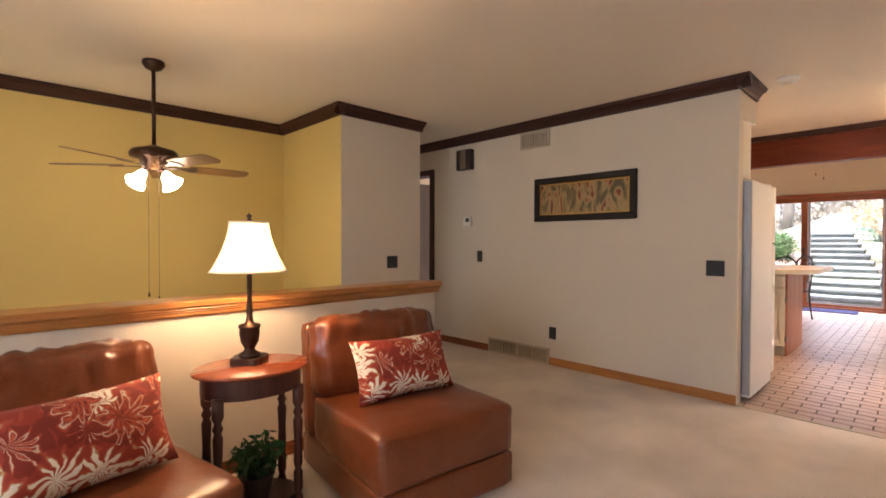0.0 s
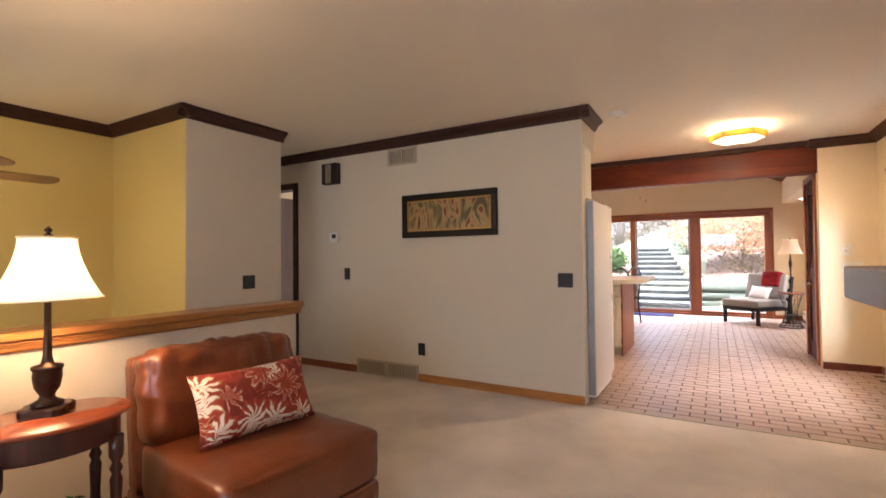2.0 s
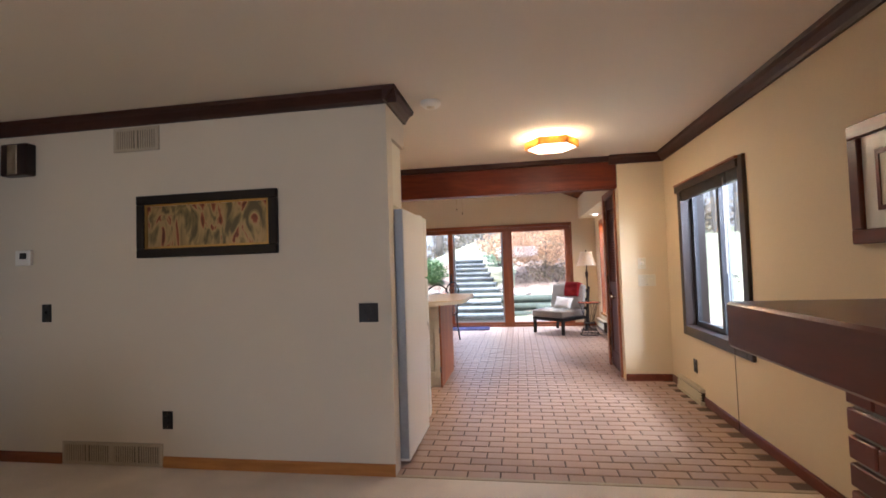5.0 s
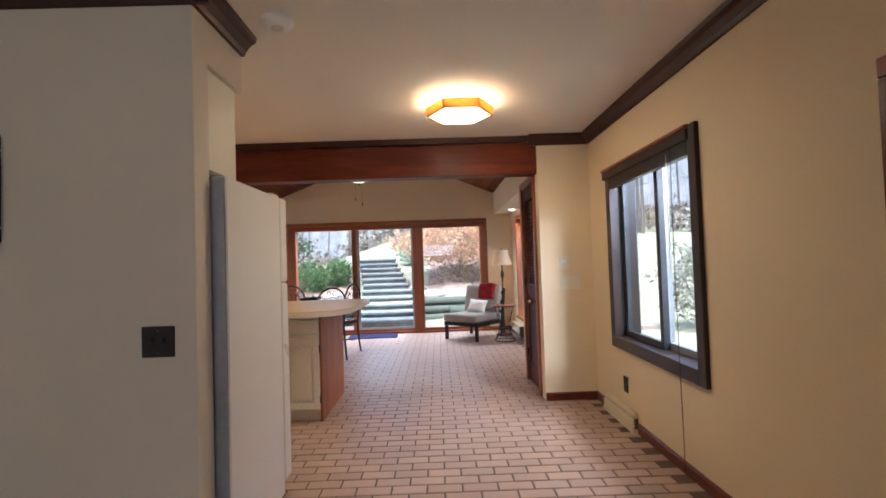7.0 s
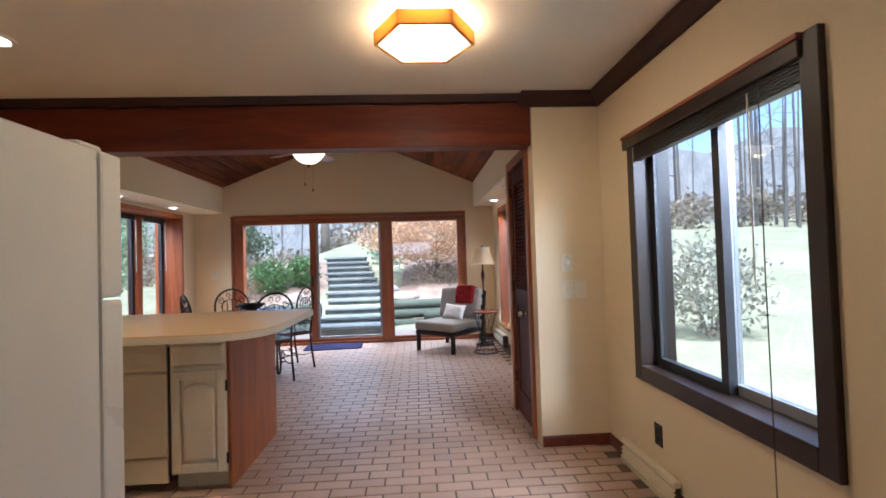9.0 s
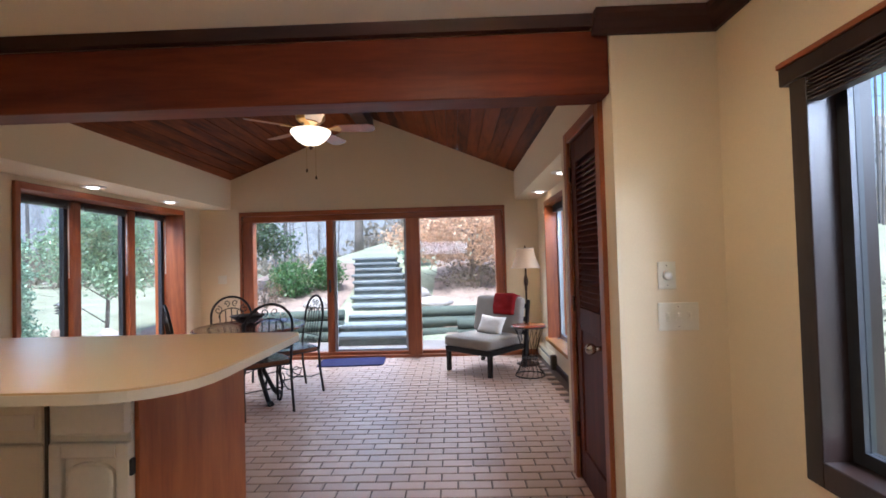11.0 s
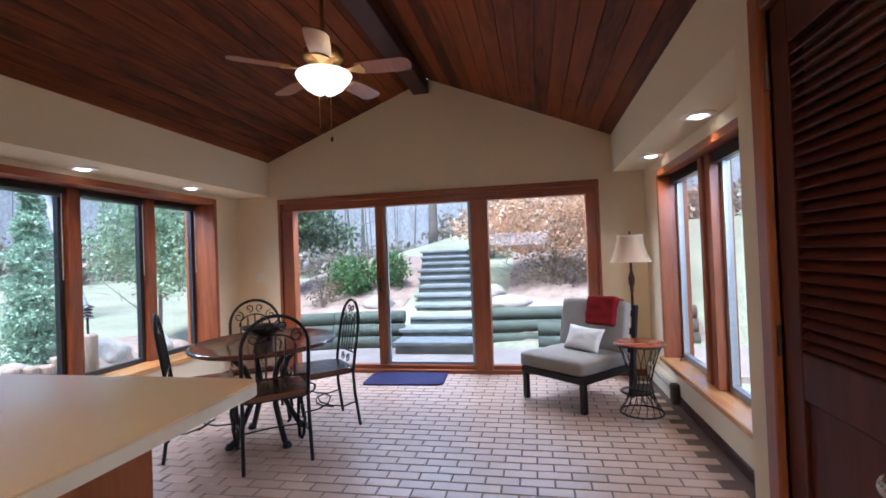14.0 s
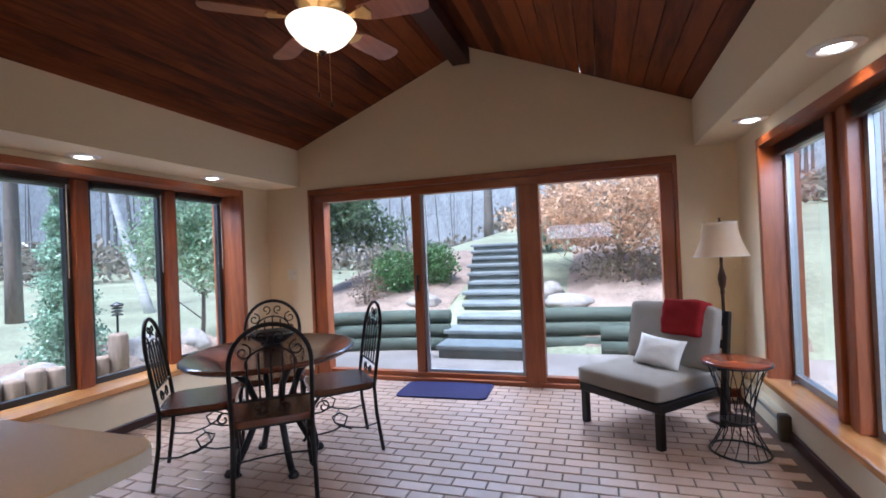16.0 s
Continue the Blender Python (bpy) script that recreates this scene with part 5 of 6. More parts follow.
fg = thing("refrigerator", "tall white refrigerator beside the wall end", "refrigerator", (5.045, 1.11, 0))
part("body", box(0.0, 0.655, 0, 0.80, 0.03, 1.66, bevel=0.006), M_WHITE, fg, smooth=False)
part("freezer_door", box(0.668, 0.775, 0.0, 0.80, 1.19, 1.665, bevel=0.012, segs=2), M_WHITE, fg)
part("door", box(0.668, 0.775, 0.0, 0.80, 0.09, 1.18, bevel=0.012, segs=2), M_WHITE, fg)
part("gasket", box(0.652, 0.67, 0.012, 0.788, 0.10, 1.64), M_ALU2, fg, "grey door gasket")
part("hinge_cover", box(0.60, 0.71, 0.02, 0.10, 1.661, 1.683, bevel=0.008), M_WHITE, fg)
part("toe_grille", box(0.60, 0.66, 0.02, 0.78, 0.0, 0.085), M_ALU2, fg, "grey toe grille")
part("back_panel", box(-0.01, 0.0, 0.004, 0.796, 0.05, 1.655, bevel=0.003), M_ALU2, fg, "grey back panel edge")
part("back_coil", box(-0.02, -0.0105, 0.07, 0.78, 0.05, 1.6), M_ALU, fg, "dark condenser back")
for z in (0.9, 1.3):
    part("door_grip", box(0.775, 0.805, 0.74, 0.77, z - 0.12, z + 0.16, bevel=0.008), M_WHITE, fg)

oc = thing("overhead_cabinet", "cream cabinet above the refrigerator", "cabinet", (5.022, 1.19, 1.695))
part("body", box(0, 0.31, 0, 0.80, 0.0, 0.428), M_CABINET, oc)
for y in (0.01, 0.405):
    d = part("door", box(0.312, 0.33, y, y + 0.385, 0.01, 0.418, bevel=0.004), M_CABINET, oc)
    part("handle", box(0.33, 0.345, y + 0.18, y + 0.2, 0.04, 0.12, bevel=0.003), M_BRASS, d)

CX, CY = 6.95, 1.215


def cabinet_front(parent, y0, y1, drawer=True):
    """A drawer front above an arched door, on a face that looks towards -x."""
    if drawer:
        part("drawer_front", box(-0.028, 0.0, y0 + 0.014, y1 - 0.014, 0.715, 0.845, bevel=0.014), M_CABINET, parent)
    ya, yb, rail = y0 + 0.014, y1 - 0.014, 0.048
    d = part("door", boxes([(-0.026, 0.0, ya, ya + rail, 0.115, 0.69), (-0.026, 0.0, yb - rail, yb, 0.115, 0.69), (-0.026, 0.0, ya + rail, yb - rail, 0.115, 0.165), (-0.026, 0.0, ya + rail, yb - rail, 0.635, 0.69), (-0.008, 0.0, ya + rail, yb - rail, 0.165, 0.635)], 0.004), M_CABINET, parent)
    cy, w = (y0 + y1) / 2, (yb - ya) / 2 - rail - 0.012
    out = [(-w, 0.18), (w, 0.18), (w, 0.575)] + [(w * math.cos(t), 0.575 + 0.045 * math.sin(t)) for t in [k * math.pi / 8 for k in range(1, 8)]] + [(-w, 0.575)]
    bm = prism(out, 0, 0.016, bevel=0.013)
    for v in bm.verts:
        v.co = Vector((-0.008 - v.co.z, cy + v.co.x, v.co.y))
    part("raised_panel", bm, M_CABINET, d)
    for z in (0.19, 0.60):
        part("hinge", box(-0.024, -0.002, y0 + 0.002, y0 + 0.014, z - 0.03, z + 0.03, bevel=0.002), M_IRON, d, "dark hinge")


for y0, y1 in ((0.0, 0.33), (0.94, 1.40), (1.40, 1.86), (1.86, 2.32)):
    c = thing("base_cabinet", "cream painted base cabinet with an arched door", "cabinet", (CX, CY + y0, 0), group="peninsula cabinets")
    part("body", box(0.0, 0.60, 0.0 if y0 else 0.02, y1 - y0, 0.10, 0.870), M_CABINET, c)
    part("toe_kick", box(0.07, 0.58, 0.01, y1 - y0, 0.0, 0.10), M_CABINET, c)
    cabinet_front(c, 0.0, y1 - y0)
dwm = thing("dishwasher", "almond dishwasher built into the peninsula", "dishwasher", (CX, CY + 0.33, 0))
part("tub", box(0.0, 0.58, 0.005, 0.605, 0.10, 0.868), M_ALMOND, dwm)
part("door", box(-0.025, 0.0, 0.01, 0.60, 0.21, 0.685, bevel=0.006), M_ALMOND, dwm)
cp = part("control_panel", box(-0.03, 0.0, 0.01, 0.60, 0.695, 0.862, bevel=0.006), M_ALMOND, dwm)
part("panel_strip", box(-0.033, -0.029, 0.03, 0.58, 0.745, 0.80), M_COUNTEREDGE, cp)
part("latch", box(-0.036, -0.03, 0.24, 0.40, 0.765, 0.775, bevel=0.002), M_VENTDK, cp, "dark latch slot")
part("kick_plate", box(-0.015, 0.0, 0.01, 0.60, 0.06, 0.2, bevel=0.004), M_ALMOND, dwm)
part("side_gap", box(-0.012, 0.0, 0.0, 0.009, 0.10, 0.83), M_VENTDK, dwm, "dark gap")
pn = thing("peninsula_end_panel", "orange stained wooden end panel of the peninsula", "panel", (CX, CY, 0))
part("side_board", box(0.012, 0.88, -0.001, 0.018, 0.0, 0.868, bevel=0.002), M_PANELWOOD, pn)
part("back_board", box(0.862, 0.88, 0.018, 2.3, 0.0, 0.868), M_PANELWOOD, pn)


def rounded(points, radii, n=7):
    """An outline whose corners are rounded."""
    out = []
    m = len(points)
    for i in range(m):
        p, a, b = Vector(points[i]), Vector(points[i - 1]), Vector(points[(i + 1) % m])
        r = radii[i]
        if r == 0:
            out.append(tuple(p))
            continue
        u, v = (a - p).normalized(), (b - p).normalized()
        p0, p1 = p + u * r, p + v * r
        for k in range(n + 1):
            t = k / n
            out.append(tuple(p0 * (1 - t) ** 2 + p * 2 * t * (1 - t) + p1 * t * t))
    return out


cto = rounded([(6.78, 0.965), (8.06, 0.955), (8.10, 3.59), (6.78, 3.59)], [0.36, 0.09, 0, 0])
ct = thing("countertop", "tan laminate countertop with a pale rounded edge", "countertop", (0, 0, 0))
part("slab", prism(cto, 0.872, 0.908), M_COUNTEREDGE, ct, "pale laminate edge")
inner = rounded([(6.782, 0.967), (8.058, 0.957), (8.098, 3.588), (6.782, 3.588)], [0.359, 0.089, 0, 0])
part("surface", prism(inner, 0.9082, 0.916), M_COUNTER, ct, "tan laminate surface")


# ---- sunroom ----
ceiling_fan((9.27, 1.25, 3.18), "ceiling fan with reddish wood blades and a lit glass bowl", 5, 0.56, 57.0, M_BLADE, M_BRASS, 0.565)


def arc(cx, cz, r, a0, a1, y=0.0, n=10, rx=None):
    return [(cx + (rx or r) * math.cos(radians(a0 + (a1 - a0) * k / n)), y, cz + r * math.sin(radians(a0 + (a1 - a0) * k / n))) for k in range(n + 1)]


def spiral(cx, cz, r, a0, turns, y=0.0, n=18, hand=1):
    return [(cx + r * (1 - 0.75 * k / n) * math.cos(radians(a0 + hand * 360 * turns * k / n)), y, cz + r * (1 - 0.75 * k / n) * math.sin(radians(a0 + hand * 360 * turns * k / n))) for k in range(n + 1)]


def lean(points, y0=-0.19, tilt=0.16, z0=0.45):
    """Back rods lean away from the seat as they rise."""
    return [(x, y0 + y - max(0.0, z - z0) * tilt, z) for x, y, z in points]


def iron_chair():
    t = thing("dining_chair", "black wrought-iron dining chair with an arched back and wooden seat", "chair", group="chairs round the dining table")
    seat = rounded([(-0.215, -0.2), (0.215, -0.2), (0.235, 0.22), (-0.235, 0.22)], [0.07, 0.07, 0.1, 0.1], 5)
    part("seat", prism(seat, 0.435, 0.468, bevel=0.012), M_SEATWOOD, t, "dished walnut seat")
    part("seat_frame", tube([(x * 0.97, y * 0.97, 0.43) for x, y in seat], 0.009, 6, closed=True), M_IRON, t)
    outer = lean([(-0.205, 0, 0.43), (-0.208, 0, 0.60), (-0.208, 0, 0.77)] + arc(0, 0.77, 0.215, 180, 0, n=16, rx=0.208)[1:] + [(0.208, 0, 0.60), (0.205, 0, 0.43)])
    part("back_frame", tube(outer, 0.0125, 8), M_IRON, t, smooth=True)
    for x in (-0.12, -0.06, 0.0, 0.06, 0.12):
        top = 0.77 + (0.09 if abs(x) < 0.01 else 0.065 if abs(x) < 0.08 else 0.02)
        part("back_bar", tube(lean([(x, 0, 0.575), (x, 0, top)]), 0.006, 6), M_IRON, t)
    part("lower_rail", tube(lean([(-0.207, 0, 0.575), (0.207, 0, 0.575)]), 0.007, 6), M_IRON, t)
    part("inner_arch", tube(lean(arc(0, 0.76, 0.1, 180, 0, n=12, rx=0.13)), 0.006, 6), M_IRON, t)
    for h in (-1, 1):
        part("back_scroll", tube(lean(spiral(h * 0.135, 0.845, 0.045, 90, 1.2, hand=h)), 0.005, 6), M_IRON, t)
        part("crown_scroll", tube(lean(spiral(h * 0.045, 0.915, 0.036, 270, 1.1, hand=-h)), 0.005, 6), M_IRON, t)
        part("seat_scroll", tube(lean(spiral(h * 0.06, 0.525, 0.04, 0 if h < 0 else 180, 1.2, hand=h)), 0.005, 6), M_IRON, t)
        part("rear_leg", tube([(h * 0.205, -0.19, 0.44), (h * 0.208, -0.2, 0.25), (h * 0.212, -0.235, 0.0)], 0.0125, 8), M_IRON, t, smooth=True)
        part("front_leg", tube([(h * 0.205, 0.17, 0.43), (h * 0.215, 0.215, 0.38), (h * 0.215, 0.225, 0.28), (h * 0.205, 0.2, 0.14), (h * 0.215, 0.215, 0.03), (h * 0.22, 0.235, 0.0)], 0.0125, 8), M_IRON, t, smooth=True)
        side = [(h * 0.21, y, z) for y, z in ((-0.205, 0.19), (-0.1, 0.175), (0.0, 0.2), (0.08, 0.24), (0.1, 0.28), (0.05, 0.30), (0.0, 0.27), (0.02, 0.22), (0.1, 0.19), (0.2, 0.185))]
        part("side_scroll", tube(side, 0.0055, 6), M_IRON, t, smooth=True)
        part("knee_scroll", tube([(h * 0.212, 0.15 + q[0], q[2]) for q in spiral(0.0, 0.36, 0.045, 0, 1.2)], 0.0055, 6), M_IRON, t, smooth=True)
    part("front_stretcher", tube([(-0.208, -0.02, 0.185), (-0.1, 0.03, 0.175), (0.0, 0.05, 0.172), (0.1, 0.03, 0.175), (0.208, -0.02, 0.185)], 0.006, 6), M_IRON, t, smooth=True)
    return t


TX, TY = 9.77, 2.03
chair = iron_chair()
spots = ((9.485, 1.815, (0.78, 0.63)), (10.10, 1.74, (-0.67, 0.74)), (10.20, 2.38, (-0.8, -0.6)), (9.575, 2.445, (0.62, -0.79)))
for k, (x, y, face) in enumerate(spots):
    turn = math.degrees(math.atan2(face[1], face[0])) - 90
    if k == 0:
        chair.matrix_world = pose(x, y, 0, 0, 0, turn)
    else:
        copy_thing(chair, pose(x, y, 0, 0, 0, turn))

dt = thing("dining_table", "round walnut dining table with curved dark iron legs", "table", (TX, TY, 0), 12)
part("tabletop", lathe([(0.0, 0.70), (0.46, 0.70), (0.50, 0.705), (0.525, 0.718), (0.53, 0.728), (0.52, 0.74), (0.50, 0.742), (0.495, 0.739), (0.0, 0.739)], 48, sx=1.12, sy=0.98), M_TABLETOP, dt, "polished walnut top with a rounded rim", True)
part("hub_ring", tube([(0.11 * math.cos(a * math.pi / 8), 0.11 * math.sin(a * math.pi / 8), 0.36) for a in range(16)], 0.011, 6, closed=True), M_IRON, dt, smooth=True)
for k in range(4):
    a = radians(45 + 90 * k)
    d = Vector((math.cos(a), math.sin(a), 0))
    pts = [d * r + Vector((0, 0, z)) for r, z in ((0.34, 0.695), (0.28, 0.66), (0.17, 0.56), (0.115, 0.42), (0.13, 0.28), (0.2, 0.14), (0.25, 0.05), (0.29, 0.022), (0.31, 0.03))]
    part("leg", tube(pts, 0.021, 10), M_IRON, dt, "dark green-black iron leg", True)
    part("foot", lathe([(0.0, 0.0), (0.03, 0.004), (0.034, 0.02), (0.02, 0.04), (0.0, 0.044)], 12, tuple(d * 0.29)), M_IRON, dt, smooth=True)
fb = thing("fruit_bowl", "black wrought-iron bowl on the dining table", "bowl", (9.86, 2.10, 0.742))
part("dish", lathe([(0.05, 0.012), (0.09, 0.03), (0.14, 0.065), (0.17, 0.09), (0.166, 0.093), (0.13, 0.07), (0.08, 0.037), (0.0, 0.02)], 26), M_IRON, fb, smooth=True)
part("foot_ring", tube([(0.055 * math.cos(a * math.pi / 8), 0.055 * math.sin(a * math.pi / 8), 0.008) for a in range(16)], 0.008, 6, closed=True), M_IRON, fb)
for h in (-1, 1):
    part("side_curl", tube([(h * q[0], q[1], q[2]) for q in [(0.165, 0, 0.09), (0.2, 0, 0.11), (0.225, 0, 0.1), (0.22, 0, 0.08), (0.2, 0, 0.085)]], 0.006, 6), M_IRON, fb, smooth=True)

dm = new("door_mat", mesh_of("door_mat", prism(rounded([(-0.24, -0.43), (0.24, -0.43), (0.24, 0.43), (-0.24, 0.43)], [0.07] * 4, 6), 0.0, 0.014, bevel=0.005), M_MAT))
dm.matrix_world = pose(11.45, 1.42, 0, 0, 0, 3)
tagged(dm, "navy blue rounded door mat before the glass door", "mat")


def lounge_chair():
    """Low armless lounge chair; it faces along -y before its turn."""
    t = thing("lounge_chair", "low lounge chair with grey linen cushions and espresso frame", "chair", (10.92, -0.315, 0), 0)
    t.matrix_world = pose(10.92, -0.315, 0, 0, 0, -132.5)
    w, d = 0.69, 0.66
    part("seat_rail", box(-w / 2, w / 2, -d / 2, d / 2, 0.235, 0.295, bevel=0.006), M_ESPRESSO, t)
    for x in (-1, 1):
        part("front_leg", prism([(-0.022, -0.022), (0.022, -0.022), (0.022, 0.022), (-0.022, 0.022)], 0.0, 0.24), M_ESPRESSO, t).location = (x * (w / 2 - 0.03), -d / 2 + 0.03, 0)
        part("rear_leg", turned(box(-0.02, 0.02, -0.022, 0.022, 0.0, 0.82, bevel=0.004), pose(x * (w / 2 - 0.018), d / 2 + 0.03, 0.0, -8)), M_ESPRESSO, t)
    for z in (0.42, 0.58, 0.74):
        part("back_slat", turned(box(-w / 2 + 0.03, w / 2 - 0.03, -0.012, 0.012, z - 0.03, z + 0.03), pose(0, d / 2 + 0.03, 0, -8)), M_ESPRESSO, t)
    part("seat_cushion", soft_box(w, d + 0.02, 0.125, 0.03, (0, -0.01, 0.297), cuts=14, bulge=0.008, rough=0.004, tuft=((-0.16, -0.12), (0.16, -0.12), (-0.16, 0.12), (0.16, 0.12), (0, 0))), M_GREY, t, "tufted grey linen seat", True)
    part("back_cushion", turned(soft_box(w, 0.12, 0.46, 0.035, (0, 0, 0), cuts=12, bulge=0.01, rough=0.004), pose(0, d / 2 - 0.08, 0.405, -12)), M_GREY, t, "grey linen back", True)
    return t


lounge_chair()
LC = pose(10.92, -0.315, 0, 0, 0, -132.5)
bl = new("red_blanket", mesh_of("red_blanket", soft_box(0.30, 0.17, 0.26, 0.02, (0, 0, 0), cuts=12, rough=0.012, seed=3), M_RED, True))
bl.matrix_world = LC @ pose(0.13, 0.262, 0.635, -12)
tagged(bl, "dark red knit blanket folded over the lounge chair back", "blanket")
wp = new("throw_pillow", mesh_of("white_pillow", turned(cushion(0.36, 0.24, 0.12, 0.45), pose(0, 0, 0, 90)), M_WHITEFAB, True))
wp.matrix_world = LC @ pose(0.04, 0.09, 0.525, -28, 4, 4)
tagged(wp, "white quilted lumbar pillow on the lounge chair", "pillow")

fl = thing("floor_lamp", "dark bronze floor lamp with a cream bell shade", "lamp", (11.13, -0.87, 0))
part("base", lathe([(0.0, 0.0), (0.14, 0.0), (0.145, 0.012), (0.12, 0.025), (0.04, 0.045), (0.018, 0.07), (0.0, 0.07)], 26), M_BRONZE, fl, smooth=True)
part("pole", lathe([(0.014, 0.06), (0.012, 0.5), (0.012, 0.92), (0.018, 0.94), (0.014, 0.96), (0.026, 1.0), (0.03, 1.05), (0.02, 1.09), (0.012, 1.12), (0.012, 1.38), (0.0, 1.38)], 16), M_BRONZE, fl, smooth=True)
shade(fl, 0.18, 0.11, 1.205, 1.45, M_SHADE, label="cream satin bell shade")
part("finial", lathe([(0.004, 1.38), (0.005, 1.45), (0.014, 1.462), (0.005, 1.47), (0.012, 1.48), (0.0, 1.492)], 12), M_BRONZE, fl, smooth=True)
part("shade_spider", boxes([(-0.11, 0.11, -0.002, 0.002, 1.443, 1.447), (-0.002, 0.002, -0.11, 0.11, 1.443, 1.447)]), M_BRASS, fl)

st = thing("wire_side_table", "round side table with a cherry top on a dark wire base", "table", (10.56, -0.80, 0))
part("tabletop", lathe([(0.0, 0.55), (0.182, 0.55), (0.19, 0.555), (0.19, 0.568), (0.182, 0.572), (0.0, 0.57)], 32), M_CHERRY, st, "cherry top", True)
part("rim", tube([(0.192 * math.cos(a * math.pi / 16), 0.192 * math.sin(a * math.pi / 16), 0.553) for a in range(32)], 0.006, 6, closed=True), M_IRON, st)
for z, r in ((0.008, 0.165), (0.20, 0.09)):
    part("wire_ring", tube([(r * math.cos(a * math.pi / 16), r * math.sin(a * math.pi / 16), z) for a in range(32)], 0.007, 6, closed=True), M_IRON, st, smooth=True)
part("wire_shelf", lathe([(0.0, 0.195), (0.088, 0.195), (0.088, 0.202), (0.0, 0.202)], 20), M_IRON, st)
for k in range(16):
    a, b = 2 * math.pi * k / 16, 2 * math.pi * (k + 2.2) / 16
    pts = []
    for q in range(9):
        s = q / 8
        r = 0.165 - 0.085 * math.sin(min(1, s / 0.42) * math.pi / 2) if s < 0.42 else 0.08 + 0.085 * ((s - 0.42) / 0.58) ** 1.4
        an = a + (b - a) * s
        pts.append((r * math.cos(an), r * math.sin(an), 0.008 + 0.545 * s))
    part("wire", tube(pts, 0.0032, 5), M_IRON, st)

for n, (x, y, z) in (("soffit_spotlight", (9.69, -1.03, 2.14)), ("soffit_spotlight", (10.93, -1.04, 2.14)), ("soffit_spotlight", (9.60, 3.46, 2.125)), ("soffit_spotlight", (10.75, 3.43, 2.125))):
    s = thing(n, "small round lit spotlight in the soffit", "spotlight", (x, y, z), group="soffit spotlights")
    part("trim_ring", lathe([(0.105, 0.0), (0.104, -0.007), (0.07, -0.014), (0.052, -0.004)], 24), M_WHITE, s)
    part("lens", turned(lathe([(0.0, -0.022), (0.03, -0.02), (0.052, -0.008), (0.052, -0.001)], 20), pose(0, 0, 0)), M_SPOT, s, "glowing lens", True).visible_shadow = False

# baseboard heater under the south window
bh2 = thing("baseboard_heater", "cream baseboard heater with a dark end cap", "heater", (10.95, YS, 0), 180)
part("back_plate", box(-0.7, 0.12, -0.02, 0, 0.0, 0.17, bevel=0.003), M_ALMOND, bh2)
part("hood", box(-0.7, 0.12, -0.062, -0.004, 0.135, 0.172, bevel=0.008), M_ALMOND, bh2)
part("front_panel", box(-0.7, 0.12, -0.066, -0.058, 0.03, 0.115, bevel=0.003), M_ALMOND, bh2)
part("fins", box(-0.68, 0.1, -0.055, -0.02, 0.045, 0.1), M_ALU2, bh2, "grey heater fins")
part("end_cap", box(0.12, 0.18, -0.07, 0, 0.0, 0.175, bevel=0.01), M_VENTDK, bh2, "dark end cap")


# ---- out of doors ----
M_LAWN = mat("lawn", (0.29, 0.3, 0.2), 0.95, vary=0.35, grain=14, bump=0.8, stains=0.5, spec=0.1)


def rise(x, y):
    """Height of the ground outside."""
    wall_up = max(0.0, min(1.0, (x - 13.5) / 0.3))
    east = 0.4 * wall_up + 0.26 * max(0.0, min(x, 17.4) - 13.8) + max(0.0, x - 17.4) * 0.085
    north = max(0.0, y - 5.0) * 0.045
    south = max(0.0, -3.5 - y) * 0.03
    return -0.12 + max(east * max(0.0, min(1.0, (9 - y) / 5.0)), north * 0.8) + south


def plain_ground():
    bm = bmesh.new()
    xs = [-900, -200, -60, -20, -6, 0, 4, 8, 11.9] + [12 + 0.4 * k for k in range(30)] + [26, 32, 45, 80, 200, 900]
    ys = [-900, -200, -60, -25, -12] + [-8 + 0.5 * k for k in range(44)] + [16, 20, 28, 45, 90, 250, 900]
    grid = [[bm.verts.new((x, y, min(rise(x, y), 4.0) + 0.03 * noise.noise(Vector((x, y, 0))) - (0.6 if x < 12 and -1.6 < y < 4.2 else 0))) for y in ys] for x in xs]
    for i in range(len(xs) - 1):
        for j in range(len(ys) - 1):
            bm.faces.new((grid[i][j], grid[i + 1][j], grid[i + 1][j + 1], grid[i][j + 1]))
    return solid("ground", bm, M_LAWN, "sloping lawn and garden beds", "ground", smooth=True)


plain_ground()


M_TIMBER = mat("mossy_timber", (0.07, 0.085, 0.065), 0.9, vary=0.4, grain=40, bump=0.6, stains=5, stretch=(1, 0.25, 1))
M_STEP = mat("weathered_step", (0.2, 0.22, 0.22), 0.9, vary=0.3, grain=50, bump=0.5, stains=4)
# riser colour holds the shade under light from above, so darker than the tread
M_STEPSHADE = mat("weathered_shaded_riser", (0.11, 0.125, 0.115), 0.9, vary=0.35, grain=50, bump=0.5, stains=4)
M_ROCK = mat("pale_rock", (0.3, 0.27, 0.24), 0.9, vary=0.3, grain=18, bump=0.8, stains=4)
M_BARK = mat("grey_bark", (0.18, 0.15, 0.125), 0.95, vary=0.35, grain=24, bump=1.0, stretch=(1, 1, 0.2))
M_BIRCH = mat("birch_bark", (0.62, 0.6, 0.56), 0.8, vary=0.25, grain=9, bump=0.3, stretch=(0.3, 0.3, 2.5))
M_LITTER = mat("leaf_litter", (0.27, 0.2, 0.155), 0.95, vary=0.5, grain=22, bump=1.0, stains=3)
M_PATIO = mat("gravel_patio", (0.31, 0.26, 0.22), 0.95, vary=0.3, grain=60, bump=0.6)
M_LOG = mat("palisade_log", (0.27, 0.2, 0.15), 0.9, vary=0.3, grain=30, bump=0.6, stretch=(1, 1, 0.2))
M_TWIG = mat("bare_twigs", (0.14, 0.13, 0.12), 0.95, vary=0.3)

